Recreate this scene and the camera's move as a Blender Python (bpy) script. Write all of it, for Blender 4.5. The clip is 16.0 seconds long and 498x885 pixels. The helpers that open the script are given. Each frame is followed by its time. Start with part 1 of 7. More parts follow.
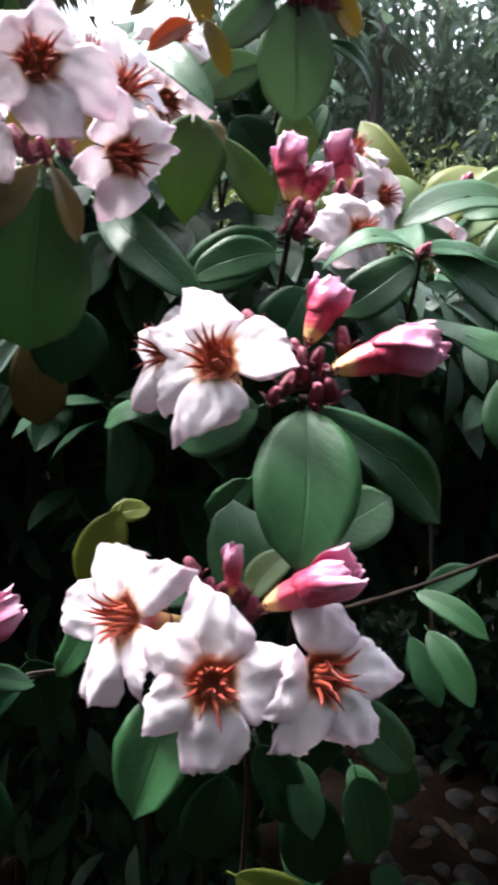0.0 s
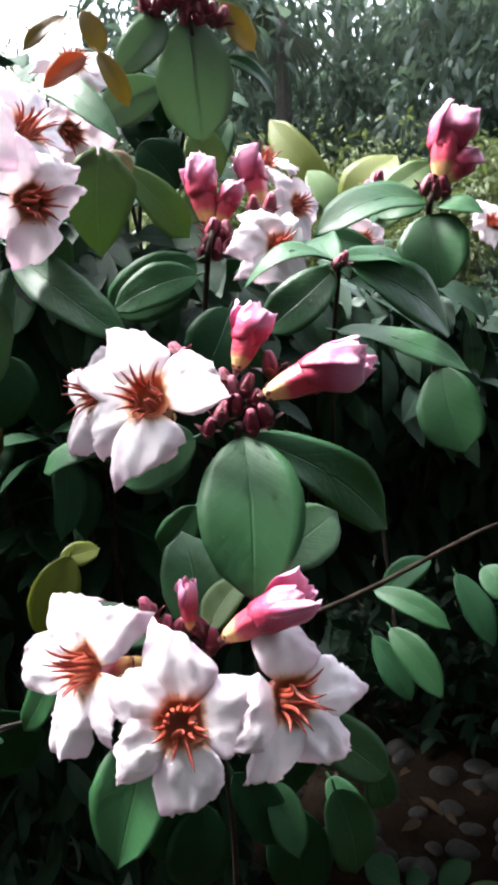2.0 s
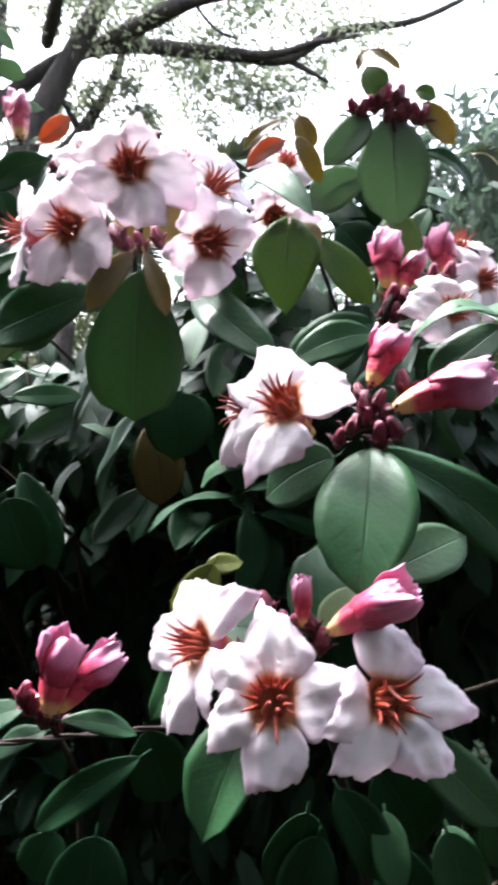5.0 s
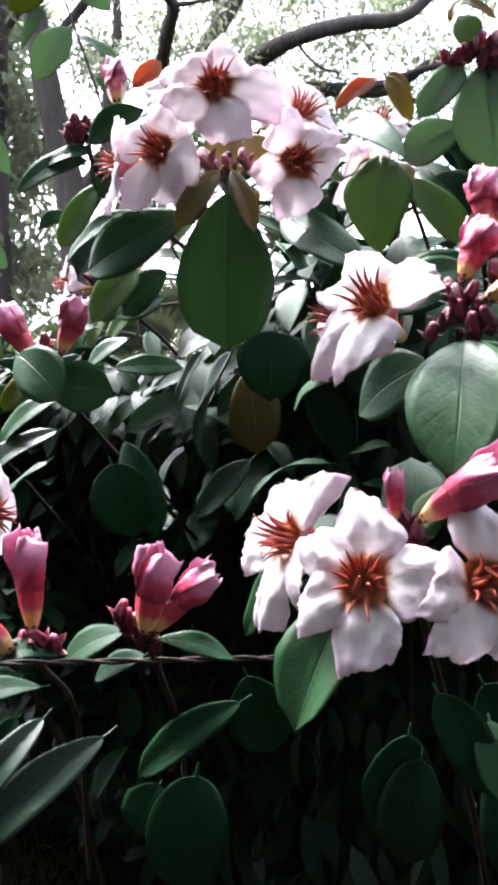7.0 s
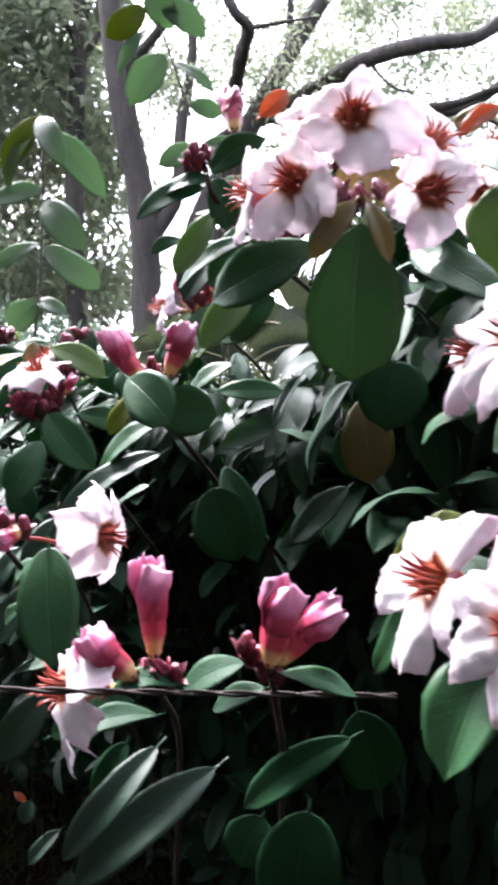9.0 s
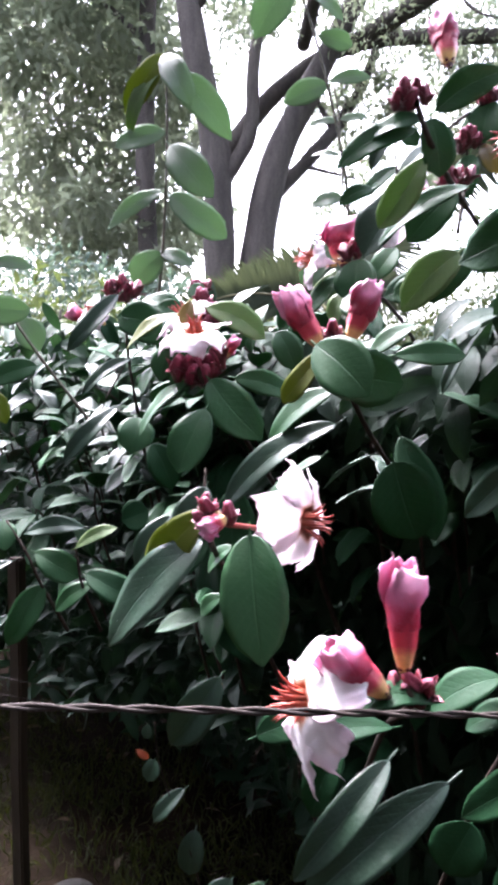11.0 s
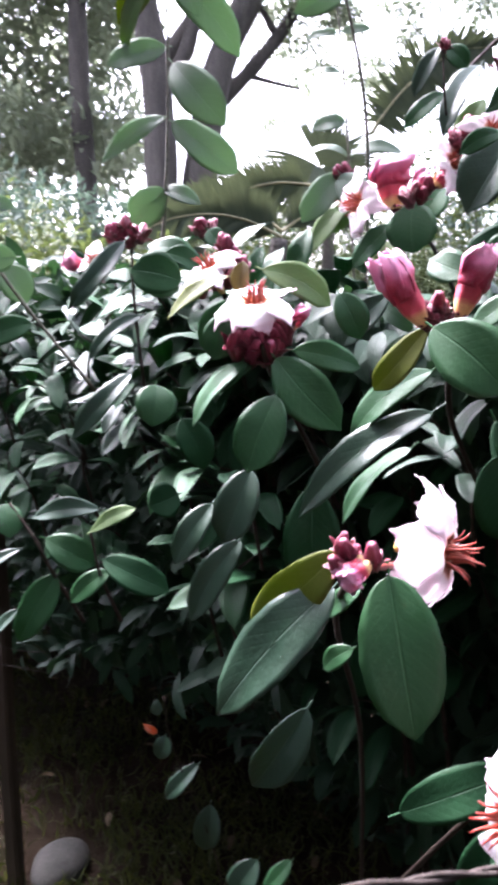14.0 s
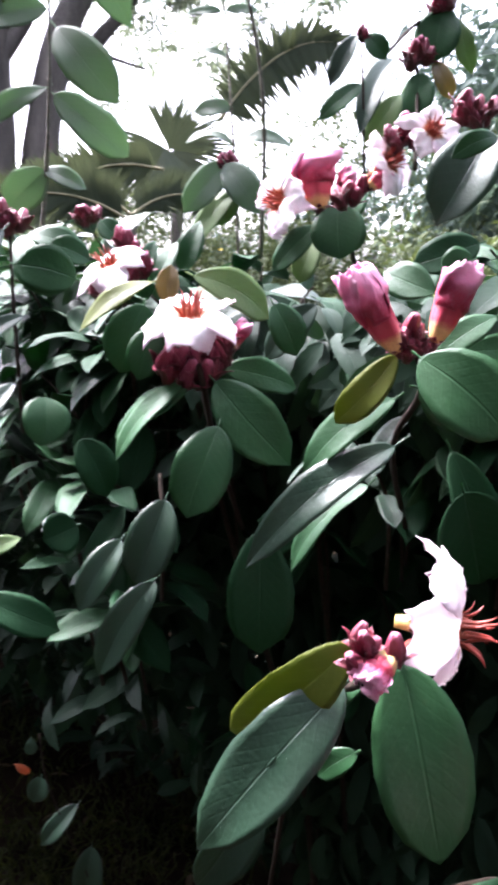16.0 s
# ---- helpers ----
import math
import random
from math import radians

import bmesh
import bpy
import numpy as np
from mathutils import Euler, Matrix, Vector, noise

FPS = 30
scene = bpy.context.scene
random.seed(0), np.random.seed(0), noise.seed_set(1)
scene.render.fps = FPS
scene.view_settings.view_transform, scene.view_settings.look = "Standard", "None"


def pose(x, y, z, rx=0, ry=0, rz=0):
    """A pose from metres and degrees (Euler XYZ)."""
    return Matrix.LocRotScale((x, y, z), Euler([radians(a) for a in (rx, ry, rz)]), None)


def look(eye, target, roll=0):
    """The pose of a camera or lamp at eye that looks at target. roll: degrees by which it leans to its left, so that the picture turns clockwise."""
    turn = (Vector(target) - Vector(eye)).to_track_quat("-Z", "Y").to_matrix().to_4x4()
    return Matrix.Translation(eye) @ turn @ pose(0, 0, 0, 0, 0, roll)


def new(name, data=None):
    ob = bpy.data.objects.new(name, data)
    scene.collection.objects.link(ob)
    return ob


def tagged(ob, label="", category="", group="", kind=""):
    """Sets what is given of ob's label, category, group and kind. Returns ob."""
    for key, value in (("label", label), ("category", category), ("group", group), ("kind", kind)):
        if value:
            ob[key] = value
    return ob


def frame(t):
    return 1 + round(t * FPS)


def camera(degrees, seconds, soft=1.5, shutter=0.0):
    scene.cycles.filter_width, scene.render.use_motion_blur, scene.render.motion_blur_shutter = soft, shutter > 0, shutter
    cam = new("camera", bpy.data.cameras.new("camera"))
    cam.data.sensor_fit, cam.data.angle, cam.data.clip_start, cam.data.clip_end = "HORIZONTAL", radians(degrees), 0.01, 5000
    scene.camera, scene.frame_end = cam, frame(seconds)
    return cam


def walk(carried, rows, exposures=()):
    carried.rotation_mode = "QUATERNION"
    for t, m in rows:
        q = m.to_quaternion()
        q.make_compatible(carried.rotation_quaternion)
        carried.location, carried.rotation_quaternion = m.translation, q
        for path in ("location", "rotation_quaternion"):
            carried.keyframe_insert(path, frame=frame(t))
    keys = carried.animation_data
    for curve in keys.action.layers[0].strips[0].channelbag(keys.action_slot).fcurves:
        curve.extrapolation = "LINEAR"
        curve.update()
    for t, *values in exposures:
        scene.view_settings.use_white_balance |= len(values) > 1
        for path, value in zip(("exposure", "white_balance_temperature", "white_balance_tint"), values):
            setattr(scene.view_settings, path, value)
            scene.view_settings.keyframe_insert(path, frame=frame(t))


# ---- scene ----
# camera and walk
cam = camera(32.9, 16.0, soft=3.8, shutter=0.5)
METRES, EYE, TILT, LEAN, TURN = 0.85, 1.35, -13.0, -3.5, 0.0
EXPOSURES = ((0.0, 2.68, 6100, 15), (1.0, 2.94, 6150, 12), (2.0, 2.99, 6100, 13), (2.5, 3.09, 6150, 12), (3.0, 3.26, 6200, 10), (3.7, 3.26, 6200, 10), (5.0, 2.98, 6000, 17), (7.5, 3.03, 6000, 17), (9.0, 3.23, 5950, 19), (12.5, 3.58, 5850, 27), (14.0, 3.53, 5850, 26), (16.0, 3.43, 5900, 24))
ROWS = [
    (0.0, 0.0, 0.0, 0.0, 0.0, 0.0, -0.0),
    (0.5, 0.0219, 0.0039, -0.0105, -1.17, -0.08, 2.51),
    (1.0, 0.0201, 0.0038, -0.0311, -2.43, 0.21, 5.23),
    (1.5, 0.0075, -0.0056, -0.0236, -2.94, 1.14, 5.99),
    (2.0, 0.0066, -0.0025, 0.0175, -3.52, -0.2, 6.7),
    (2.5, -0.0131, -0.0007, 0.0301, -3.89, -3.05, 6.82),
    (3.0, -0.0221, -0.0003, 0.0492, -4.54, -4.6, 6.11),
    (3.5, 0.002, 0.007, 0.0406, -4.28, -4.34, 4.65),
    (4.0, 0.0208, 0.0121, -0.0126, 0.65, -0.04, 4.62),
    (4.5, 0.0312, -0.0093, -0.0387, 6.63, 5.83, 1.94),
    (5.0, 0.0706, -0.0228, -0.0689, 12.39, 10.09, 0.57),
    (7.5, 0.0769, 0.0033, -0.1565, 20.48, 12.84, 0.09),
    (8.0, 0.0661, -0.0068, -0.1506, 21.21, 13.25, -0.15),
    (8.5, 0.053, -0.0104, -0.1491, 21.74, 13.43, -0.89),
    (9.0, 0.0313, -0.012, -0.1411, 23.8, 13.7, -1.98),
    (9.5, -0.0031, -0.0084, -0.1305, 25.84, 13.71, -2.49),
    (10.0, -0.0404, -0.0105, -0.1224, 26.79, 12.92, -2.8),
    (12.5, -0.2196, 0.0196, -0.0689, 30.39, 6.37, -2.11),
    (13.0, -0.2463, 0.0284, -0.0613, 30.76, 6.73, -1.02),
    (13.5, -0.2616, 0.0275, -0.0458, 29.22, 6.5, -1.02),
    (14.0, -0.2991, 0.0472, -0.0137, 24.21, 4.38, -1.42),
    (14.5, -0.3285, 0.0771, 0.0114, 20.6, 3.94, -1.3),
    (15.0, -0.3568, 0.0893, 0.0205, 19.02, 3.99, -0.07),
    (15.5, -0.3878, 0.1009, 0.0289, 17.88, 3.93, -0.16),
    (16.0, -0.4225, 0.1237, 0.0379, 13.42, 3.55, -0.59),
]
walk(cam, [(t, pose(0, 0, EYE, TILT, LEAN, TURN) @ pose(METRES * x, METRES * y, METRES * z, 90 + pitch, roll, yaw)) for t, x, y, z, yaw, pitch, roll in ROWS], EXPOSURES)

# world: bright hazy sky, soft low sun behind thin cloud to the left
world = bpy.data.worlds.new("sky")
scene.world = world
world.use_nodes = True
wn = world.node_tree.nodes
sky = wn.new("ShaderNodeTexSky")
sky.sky_type = "NISHITA"
sky.sun_disc = False
SUN_ELEV, SUN_YAW = 58.0, 60.0
sky.sun_elevation, sky.sun_rotation = radians(SUN_ELEV), radians(-SUN_YAW)
sky.air_density, sky.dust_density, sky.ozone_density = 1.0, 6.0, 0.6
haze = wn.new("ShaderNodeHueSaturation")
haze.inputs["Saturation"].default_value = 0.35
world.node_tree.links.new(sky.outputs[0], haze.inputs["Color"])
world.node_tree.links.new(haze.outputs[0], wn["Background"].inputs[0])
wn["Background"].inputs[1].default_value = 0.15
sun = new("sun", bpy.data.lights.new("sun", "SUN"))
sun.data.energy, sun.data.angle, sun.data.color = 2.0, radians(14), (1.0, 0.96, 0.9)
sun.matrix_world = look((0, 0, 20), (20 * math.sin(radians(SUN_YAW)) * math.cos(radians(SUN_ELEV)), -20 * math.cos(radians(SUN_YAW)) * math.cos(radians(SUN_ELEV)), 20 - 20 * math.sin(radians(SUN_ELEV))))


# ---- materials ----
class Nodes:
    """A short way to write node trees."""

    def __init__(self, name):
        self.mat = bpy.data.materials.new(name)
        self.mat.use_nodes = True
        self.tree = self.mat.node_tree
        self.tree.nodes.clear()
        self.out = self.tree.nodes.new("ShaderNodeOutputMaterial")

    def node(self, kind, values=(), **links):
        n = self.tree.nodes.new(kind)
        for key, value in values:
            n.inputs[key].default_value = value
        for key, source in links.items():
            self.join(source, n.inputs[key.replace("_", " ")])
        return n

    def join(self, source, socket):
        self.tree.links.new(source, socket)

    def math(self, op, a, b=0.0):
        n = self.tree.nodes.new("ShaderNodeMath")
        n.operation = op
        for socket, v in zip(n.inputs, (a, b)):
            if isinstance(v, (int, float)):
                socket.default_value = v
            else:
                self.join(v, socket)
        return n.outputs[0]

    def mix(self, factor, a, b):
        n = self.tree.nodes.new("ShaderNodeMix")
        n.data_type = "RGBA"
        for socket, v in ((n.inputs[0], factor), (n.inputs[6], a), (n.inputs[7], b)):
            if isinstance(v, (int, float)):
                socket.default_value = v
            elif isinstance(v, tuple):
                socket.default_value = (*v, 1.0)
            else:
                self.join(v, socket)
        return n.outputs[2]

    def noise(self, scale, detail=3.0, coord="Object", rough=0.5):
        c = self.tree.nodes.new("ShaderNodeTexCoord")
        n = self.node("ShaderNodeTexNoise", (("Scale", scale), ("Detail", detail), ("Roughness", rough)))
        self.join(c.outputs[coord], n.inputs["Vector"])
        return n.outputs[0]

    def step(self, value, low, high):
        n = self.node("ShaderNodeMapRange", (("From Min", low), ("From Max", high)))
        self.join(value, n.inputs["Value"])
        return n.outputs[0]

    def uv(self):
        c = self.tree.nodes.new("ShaderNodeTexCoord")
        s = self.tree.nodes.new("ShaderNodeSeparateXYZ")
        self.join(c.outputs["UV"], s.inputs[0])
        return s.outputs[0], s.outputs[1]

    def ramp(self, value, stops):
        n = self.tree.nodes.new("ShaderNodeValToRGB")
        e = n.color_ramp.elements
        while len(e) < len(stops):
            e.new(0.5)
        for el, (at, colour) in zip(e, stops):
            el.position, el.color = at, (*colour, 1.0)
        self.join(value, n.inputs[0])
        return n.outputs[0]

    def bump(self, height, strength, distance):
        n = self.node("ShaderNodeBump", (("Strength", strength), ("Distance", distance)))
        self.join(height, n.inputs["Height"])
        return n.outputs[0]

    def surface(self, colour, rough, normal=None, thin=0.0, thin_colour=None, spec=0.5, metal=0.0, coat=0.0):
        b = self.tree.nodes.new("ShaderNodeBsdfPrincipled")
        for key, v in (("Base Color", colour), ("Roughness", rough), ("Specular IOR Level", spec), ("Metallic", metal), ("Coat Weight", coat)):
            if isinstance(v, tuple):
                b.inputs[key].default_value = (*v, 1.0)
            elif isinstance(v, (int, float)):
                b.inputs[key].default_value = v
            else:
                self.join(v, b.inputs[key])
        b.inputs["Coat Roughness"].default_value = 0.15
        if normal is not None:
            self.join(normal, b.inputs["Normal"])
        result = b.outputs[0]
        if thin:
            tr = self.tree.nodes.new("ShaderNodeBsdfTranslucent")
            c = thin_colour if thin_colour is not None else colour
            if isinstance(c, tuple):
                tr.inputs[0].default_value = (*c, 1.0)
            else:
                self.join(c, tr.inputs[0])
            m = self.tree.nodes.new("ShaderNodeMixShader")
            m.inputs[0].default_value = thin
            self.join(result, m.inputs[1])
            self.join(tr.outputs[0], m.inputs[2])
            result = m.outputs[0]
        self.join(result, self.out.inputs[0])
        return self.mat


def leaf_material(name, dark, light, rough, thin=0.18, island=False, vein=1.0, spec=0.5, through_tint=(2.2, 2.4, 1.2)):
    n = Nodes(name)
    u, v = n.uv()
    off = n.math("ABSOLUTE", n.math("SUBTRACT", v, 0.5))
    # side veins run forward from the midrib
    wave = n.math("SINE", n.math("MULTIPLY", n.math("SUBTRACT", u, n.math("MULTIPLY", off, 0.55)), 62.0))
    veins = n.math("MULTIPLY", n.math("POWER", n.math("ADD", n.math("MULTIPLY", wave, 0.5), 0.5), 10.0), n.step(off, 0.5, 0.42))
    rib = n.step(off, 0.022, 0.006)
    info = n.tree.nodes.new("ShaderNodeNewGeometry" if island else "ShaderNodeObjectInfo")
    rnd = info.outputs["Random Per Island" if island else "Random"]
    blotch = n.noise(34.0, 4.0)
    fine = n.noise(420.0, 3.0)
    tone = n.math("ADD", n.math("MULTIPLY", rnd, 0.55), n.math("MULTIPLY", blotch, 0.45))
    base = n.mix(tone, dark, light)
    pale = tuple(min(1.0, c * 1.9 + 0.02) for c in light)
    base = n.mix(n.math("MULTIPLY", rib, 0.13 * vein), base, pale)
    base = n.mix(n.math("MULTIPLY", veins, 0.06 * vein), base, pale)
    spots = n.step(n.noise(150.0, 2.0), 0.71, 0.76)
    base = n.mix(n.math("MULTIPLY", spots, 0.08), base, (0.10, 0.075, 0.03))
    height = n.math("ADD", n.math("ADD", n.math("MULTIPLY", veins, -0.10 * vein), n.math("MULTIPLY", rib, -1.0)), n.math("ADD", n.math("ADD", n.math("MULTIPLY", blotch, 1.8), n.math("MULTIPLY", n.noise(105.0, 2.0), 0.7)), n.math("MULTIPLY", fine, 0.25)))
    normal = n.bump(height, 0.5, 0.0011)
    wet = n.step(n.noise(60.0, 3.0), 0.35, 0.7)
    roughness = n.math("ADD", rough, n.math("MULTIPLY", wet, 0.16))
    glow = tuple(min(1.0, c * f) for c, f in zip(light, through_tint))
    return n.surface(base, roughness, normal, thin, glow, spec)


LEAF_G = leaf_material("leaf_green", (0.011, 0.046, 0.015), (0.025, 0.086, 0.029), 0.40, 0.15, spec=0.26, through_tint=(1.8, 2.1, 1.1))
LEAF_M = leaf_material("leaf_mid_green", (0.030, 0.074, 0.034), (0.052, 0.112, 0.050), 0.42, 0.22, spec=0.3, through_tint=(1.7, 2.0, 1.2))
LEAF_W = leaf_material("leaf_withered", (0.034, 0.028, 0.007), (0.062, 0.050, 0.013), 0.55, 0.1, spec=0.12)
# Deep green; also stands in for shade on leaves low and inside the shrub.
LEAF_D = leaf_material("leaf_deep_shaded_green", (0.005, 0.024, 0.009), (0.012, 0.050, 0.018), 0.5, 0.12, spec=0.12)
LEAF_L = leaf_material("leaf_fresh_green", (0.078, 0.128, 0.048), (0.122, 0.188, 0.072), 0.42, 0.24, spec=0.3, through_tint=(1.8, 1.9, 1.2))
LEAF_Y = leaf_material("leaf_yellowing", (0.055, 0.075, 0.008), (0.10, 0.118, 0.012), 0.45, 0.25, spec=0.25)
LEAF_S = leaf_material("leaf_wet_glossy", (0.012, 0.032, 0.018), (0.024, 0.054, 0.030), 0.33, 0.12, spec=0.42)
# Olive leaf greyed and lightened; veiling glare and backlight are put into its colour.
LEAF_O = leaf_material("leaf_olive_veiled", (0.070, 0.102, 0.074), (0.116, 0.156, 0.114), 0.45, 0.42, spec=0.3, through_tint=(2.0, 2.2, 1.7))
LEAF_B = leaf_material("leaf_bronze", (0.10, 0.068, 0.032), (0.17, 0.13, 0.055), 0.38, 0.3)
LEAF_R = leaf_material("leaf_copper_red", (0.24, 0.065, 0.035), (0.34, 0.11, 0.06), 0.38, 0.3)
# Darker than the outer leaves: shade inside the shrub is put into this green.
SHADED_FOLIAGE = leaf_material("shrub_foliage", (0.006, 0.017, 0.009), (0.015, 0.037, 0.020), 0.5, 0.12, island=True, spec=0.12)
# Pale and greyed: haze and glare over the far crowns are put into this colour.
HAZED_TREE_LEAF = leaf_material("hazed_tree_leaf", (0.078, 0.092, 0.064), (0.136, 0.154, 0.108), 0.55, 0.55, island=True, spec=0.18, vein=0.2, through_tint=(2.0, 2.05, 1.85))
# Lifted towards blue, so the leaf colour itself carries the distance haze.
HAZED_WOOD_LEAF = leaf_material("hazed_woodland_leaf", (0.036, 0.058, 0.046), (0.075, 0.105, 0.085), 0.55, 0.3, island=True, spec=0.18, vein=0.2, through_tint=(1.8, 1.9, 1.5))
BUSH_LEAF = leaf_material("garden_bush_leaf", (0.036, 0.052, 0.022), (0.080, 0.100, 0.042), 0.6, 0.16, island=True, spec=0.18, vein=0.3, through_tint=(1.9, 2.0, 1.3))
PALM_LEAF = leaf_material("palm_leaf", (0.025, 0.038, 0.024), (0.06, 0.072, 0.044), 0.5, 0.2, island=True, spec=0.18, vein=0.3, through_tint=(1.5, 1.55, 1.1))
# Blades darkened so that their colour carries the tree shade over the lawn.
GRASS = leaf_material("shaded_grass_blade", (0.010, 0.015, 0.004), (0.026, 0.030, 0.008), 0.8, 0.2, island=True, vein=0.1, spec=0.2)


def petal_material():
    n = Nodes("petal_white_pink")
    u, v = n.uv()
    off = n.math("ABSOLUTE", n.math("SUBTRACT", v, 0.5))
    info = n.tree.nodes.new("ShaderNodeObjectInfo")
    cloud = n.noise(2.4, 3.0)
    rim = n.math("ADD", n.math("MULTIPLY", n.step(off, 0.22, 0.5), 0.6), n.math("MULTIPLY", n.step(u, 0.7, 1.0), 0.4))
    blush = n.math("ADD", n.math("MULTIPLY", rim, cloud), n.math("MULTIPLY", n.math("MULTIPLY", n.step(cloud, 0.45, 0.75), info.outputs["Random"]), 0.5))
    base = n.mix(n.math("MULTIPLY", blush, 0.75), (0.88, 0.84, 0.86), (0.76, 0.46, 0.63))
    streak = n.node("ShaderNodeTexNoise", (("Scale", 1.0), ("Detail", 2.0)))
    c = n.tree.nodes.new("ShaderNodeTexCoord")
    m = n.node("ShaderNodeMapping", (("Scale", (4.0, 42.0, 1.0)),))
    n.join(c.outputs["UV"], m.inputs[0])
    n.join(m.outputs[0], streak.inputs["Vector"])
    edge = n.math("ADD", u, n.math("MULTIPLY", n.math("SUBTRACT", streak.outputs[0], 0.5), 0.22))
    base = n.mix(n.step(edge, 0.16, 0.05), base, (0.66, 0.40, 0.24))
    base = n.mix(n.step(edge, 0.07, 0.0), base, (0.40, 0.12, 0.05))
    spot = n.step(n.noise(60.0, 2.0), 0.70, 0.76)
    base = n.mix(n.math("MULTIPLY", spot, 0.12), base, (0.5, 0.3, 0.2))
    height = n.math("ADD", streak.outputs[0], n.math("MULTIPLY", n.noise(9.0, 3.0), 2.5))
    return n.surface(base, 0.5, n.bump(height, 0.25, 0.0012), 0.40, n.mix(0.5, base, (0.92, 0.86, 0.88)), 0.35)


def ramp_material(name, stops, rough, thin=0.0, bumpy=0.4):
    n = Nodes(name)
    u, v = n.uv()
    wob = n.math("ADD", u, n.math("MULTIPLY", n.math("SUBTRACT", n.noise(5.0, 3.0), 0.5), 0.22))
    colour = n.ramp(wob, stops)
    fleck = n.noise(40.0, 4.0)
    colour = n.mix(n.math("MULTIPLY", n.step(fleck, 0.45, 0.8), 0.3), colour, tuple(c * 0.6 for c in stops[-1][1]))
    return n.surface(colour, rough, n.bump(n.noise(14.0, 4.0), bumpy, 0.002), thin, None, 0.45)


PETAL = petal_material()
BUD_TUBE = ramp_material("bud_tube", ((0.0, (0.78, 0.56, 0.20)), (0.22, (0.76, 0.46, 0.20)), (0.34, (0.55, 0.06, 0.09)), (0.6, (0.48, 0.03, 0.08)), (1.0, (0.62, 0.14, 0.24))), 0.35, 0.1)
BUD_PETAL = ramp_material("bud_petal", ((0.0, (0.38, 0.015, 0.05)), (0.34, (0.48, 0.045, 0.11)), (0.58, (0.62, 0.18, 0.32)), (1.0, (0.74, 0.39, 0.55))), 0.38, 0.2)
FLOWER_TUBE = ramp_material("flower_tube", ((0.0, (0.62, 0.42, 0.12)), (0.35, (0.66, 0.36, 0.16)), (0.6, (0.45, 0.05, 0.06)), (1.0, (0.66, 0.34, 0.42))), 0.4, 0.15)
THROAT = ramp_material("flower_throat", ((0.0, (0.24, 0.06, 0.028)), (0.5, (0.42, 0.12, 0.05)), (1.0, (0.52, 0.20, 0.09))), 0.5, 0.0)
FILAMENT = ramp_material("filament", ((0.0, (0.34, 0.075, 0.036)), (0.5, (0.36, 0.055, 0.032)), (1.0, (0.30, 0.036, 0.026))), 0.4, 0.1, 0.2)
SMALL_BUD = ramp_material("small_bud", ((0.0, (0.08, 0.010, 0.016)), (0.5, (0.17, 0.014, 0.034)), (0.78, (0.27, 0.035, 0.075)), (1.0, (0.48, 0.15, 0.23))), 0.4, 0.08, 0.7)
SEPAL = ramp_material("sepal", ((0.0, (0.06, 0.014, 0.012)), (0.6, (0.10, 0.010, 0.018)), (1.0, (0.17, 0.014, 0.03))), 0.35, 0.05)


def plain_material(name, dark, light, rough, scale, bump=0.5, distance=0.004, spec=0.4, stretch=None, metal=0.0):
    n = Nodes(name)
    big, fine = n.noise(scale, 5.0), n.noise(scale * 9, 4.0)
    if stretch:
        c = n.tree.nodes.new("ShaderNodeTexCoord")
        m = n.node("ShaderNodeMapping", (("Scale", stretch),))
        t = n.node("ShaderNodeTexNoise", (("Scale", scale), ("Detail", 6.0), ("Roughness", 0.65)))
        n.join(c.outputs["Object"], m.inputs[0])
        n.join(m.outputs[0], t.inputs["Vector"])
        big = t.outputs[0]
    tone = n.math("ADD", n.math("MULTIPLY", big, 0.7), n.math("MULTIPLY", fine, 0.3))
    colour = n.mix(n.step(tone, 0.34, 0.66), dark, light)
    return n.surface(colour, rough, n.bump(tone, bump, distance), 0.0, None, spec, metal)


STEM = plain_material("stem_bark", (0.010, 0.007, 0.005), (0.034, 0.023, 0.016), 0.85, 160.0, 0.6, 0.0006, 0.15)
GREENSTEM = plain_material("young_stem", (0.045, 0.045, 0.03), (0.12, 0.11, 0.075), 0.6, 160.0, 0.5, 0.0005, 0.3)
REDSTEM = plain_material("flower_stalk", (0.16, 0.02, 0.02), (0.30, 0.06, 0.04), 0.4, 160.0, 0.4, 0.0004)
BARK = plain_material("tree_bark", (0.026, 0.022, 0.019), (0.088, 0.075, 0.064), 0.85, 5.0, 0.9, 0.05, stretch=(1.0, 1.0, 0.22))
PALMRIB = plain_material("palm_stalk", (0.16, 0.15, 0.08), (0.30, 0.27, 0.15), 0.5, 30.0)
# Near black: the shade lying on the ground is put into the soil colour.
SOIL = plain_material("shaded_garden_soil", (0.0055, 0.0038, 0.0025), (0.0145, 0.010, 0.0066), 1.0, 7.0, 0.9, 0.03, 0.02)
# Stone darkened further, with the shade under the shrub put into its colour.
STONE = plain_material("shaded_river_stone", (0.009, 0.0085, 0.008), (0.030, 0.028, 0.026), 0.7, 14.0, 0.5, 0.01, 0.2)
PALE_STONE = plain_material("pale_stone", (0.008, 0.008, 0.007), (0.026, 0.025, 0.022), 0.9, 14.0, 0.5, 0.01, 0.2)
WOOD = plain_material("stake_wood", (0.018, 0.011, 0.006), (0.048, 0.030, 0.017), 0.8, 40.0, 0.6, 0.003, stretch=(1.0, 1.0, 0.12))
WIRE = plain_material("rusty_wire", (0.018, 0.013, 0.011), (0.05, 0.039, 0.034), 0.8, 400.0, 0.5, 0.0003, 0.2)
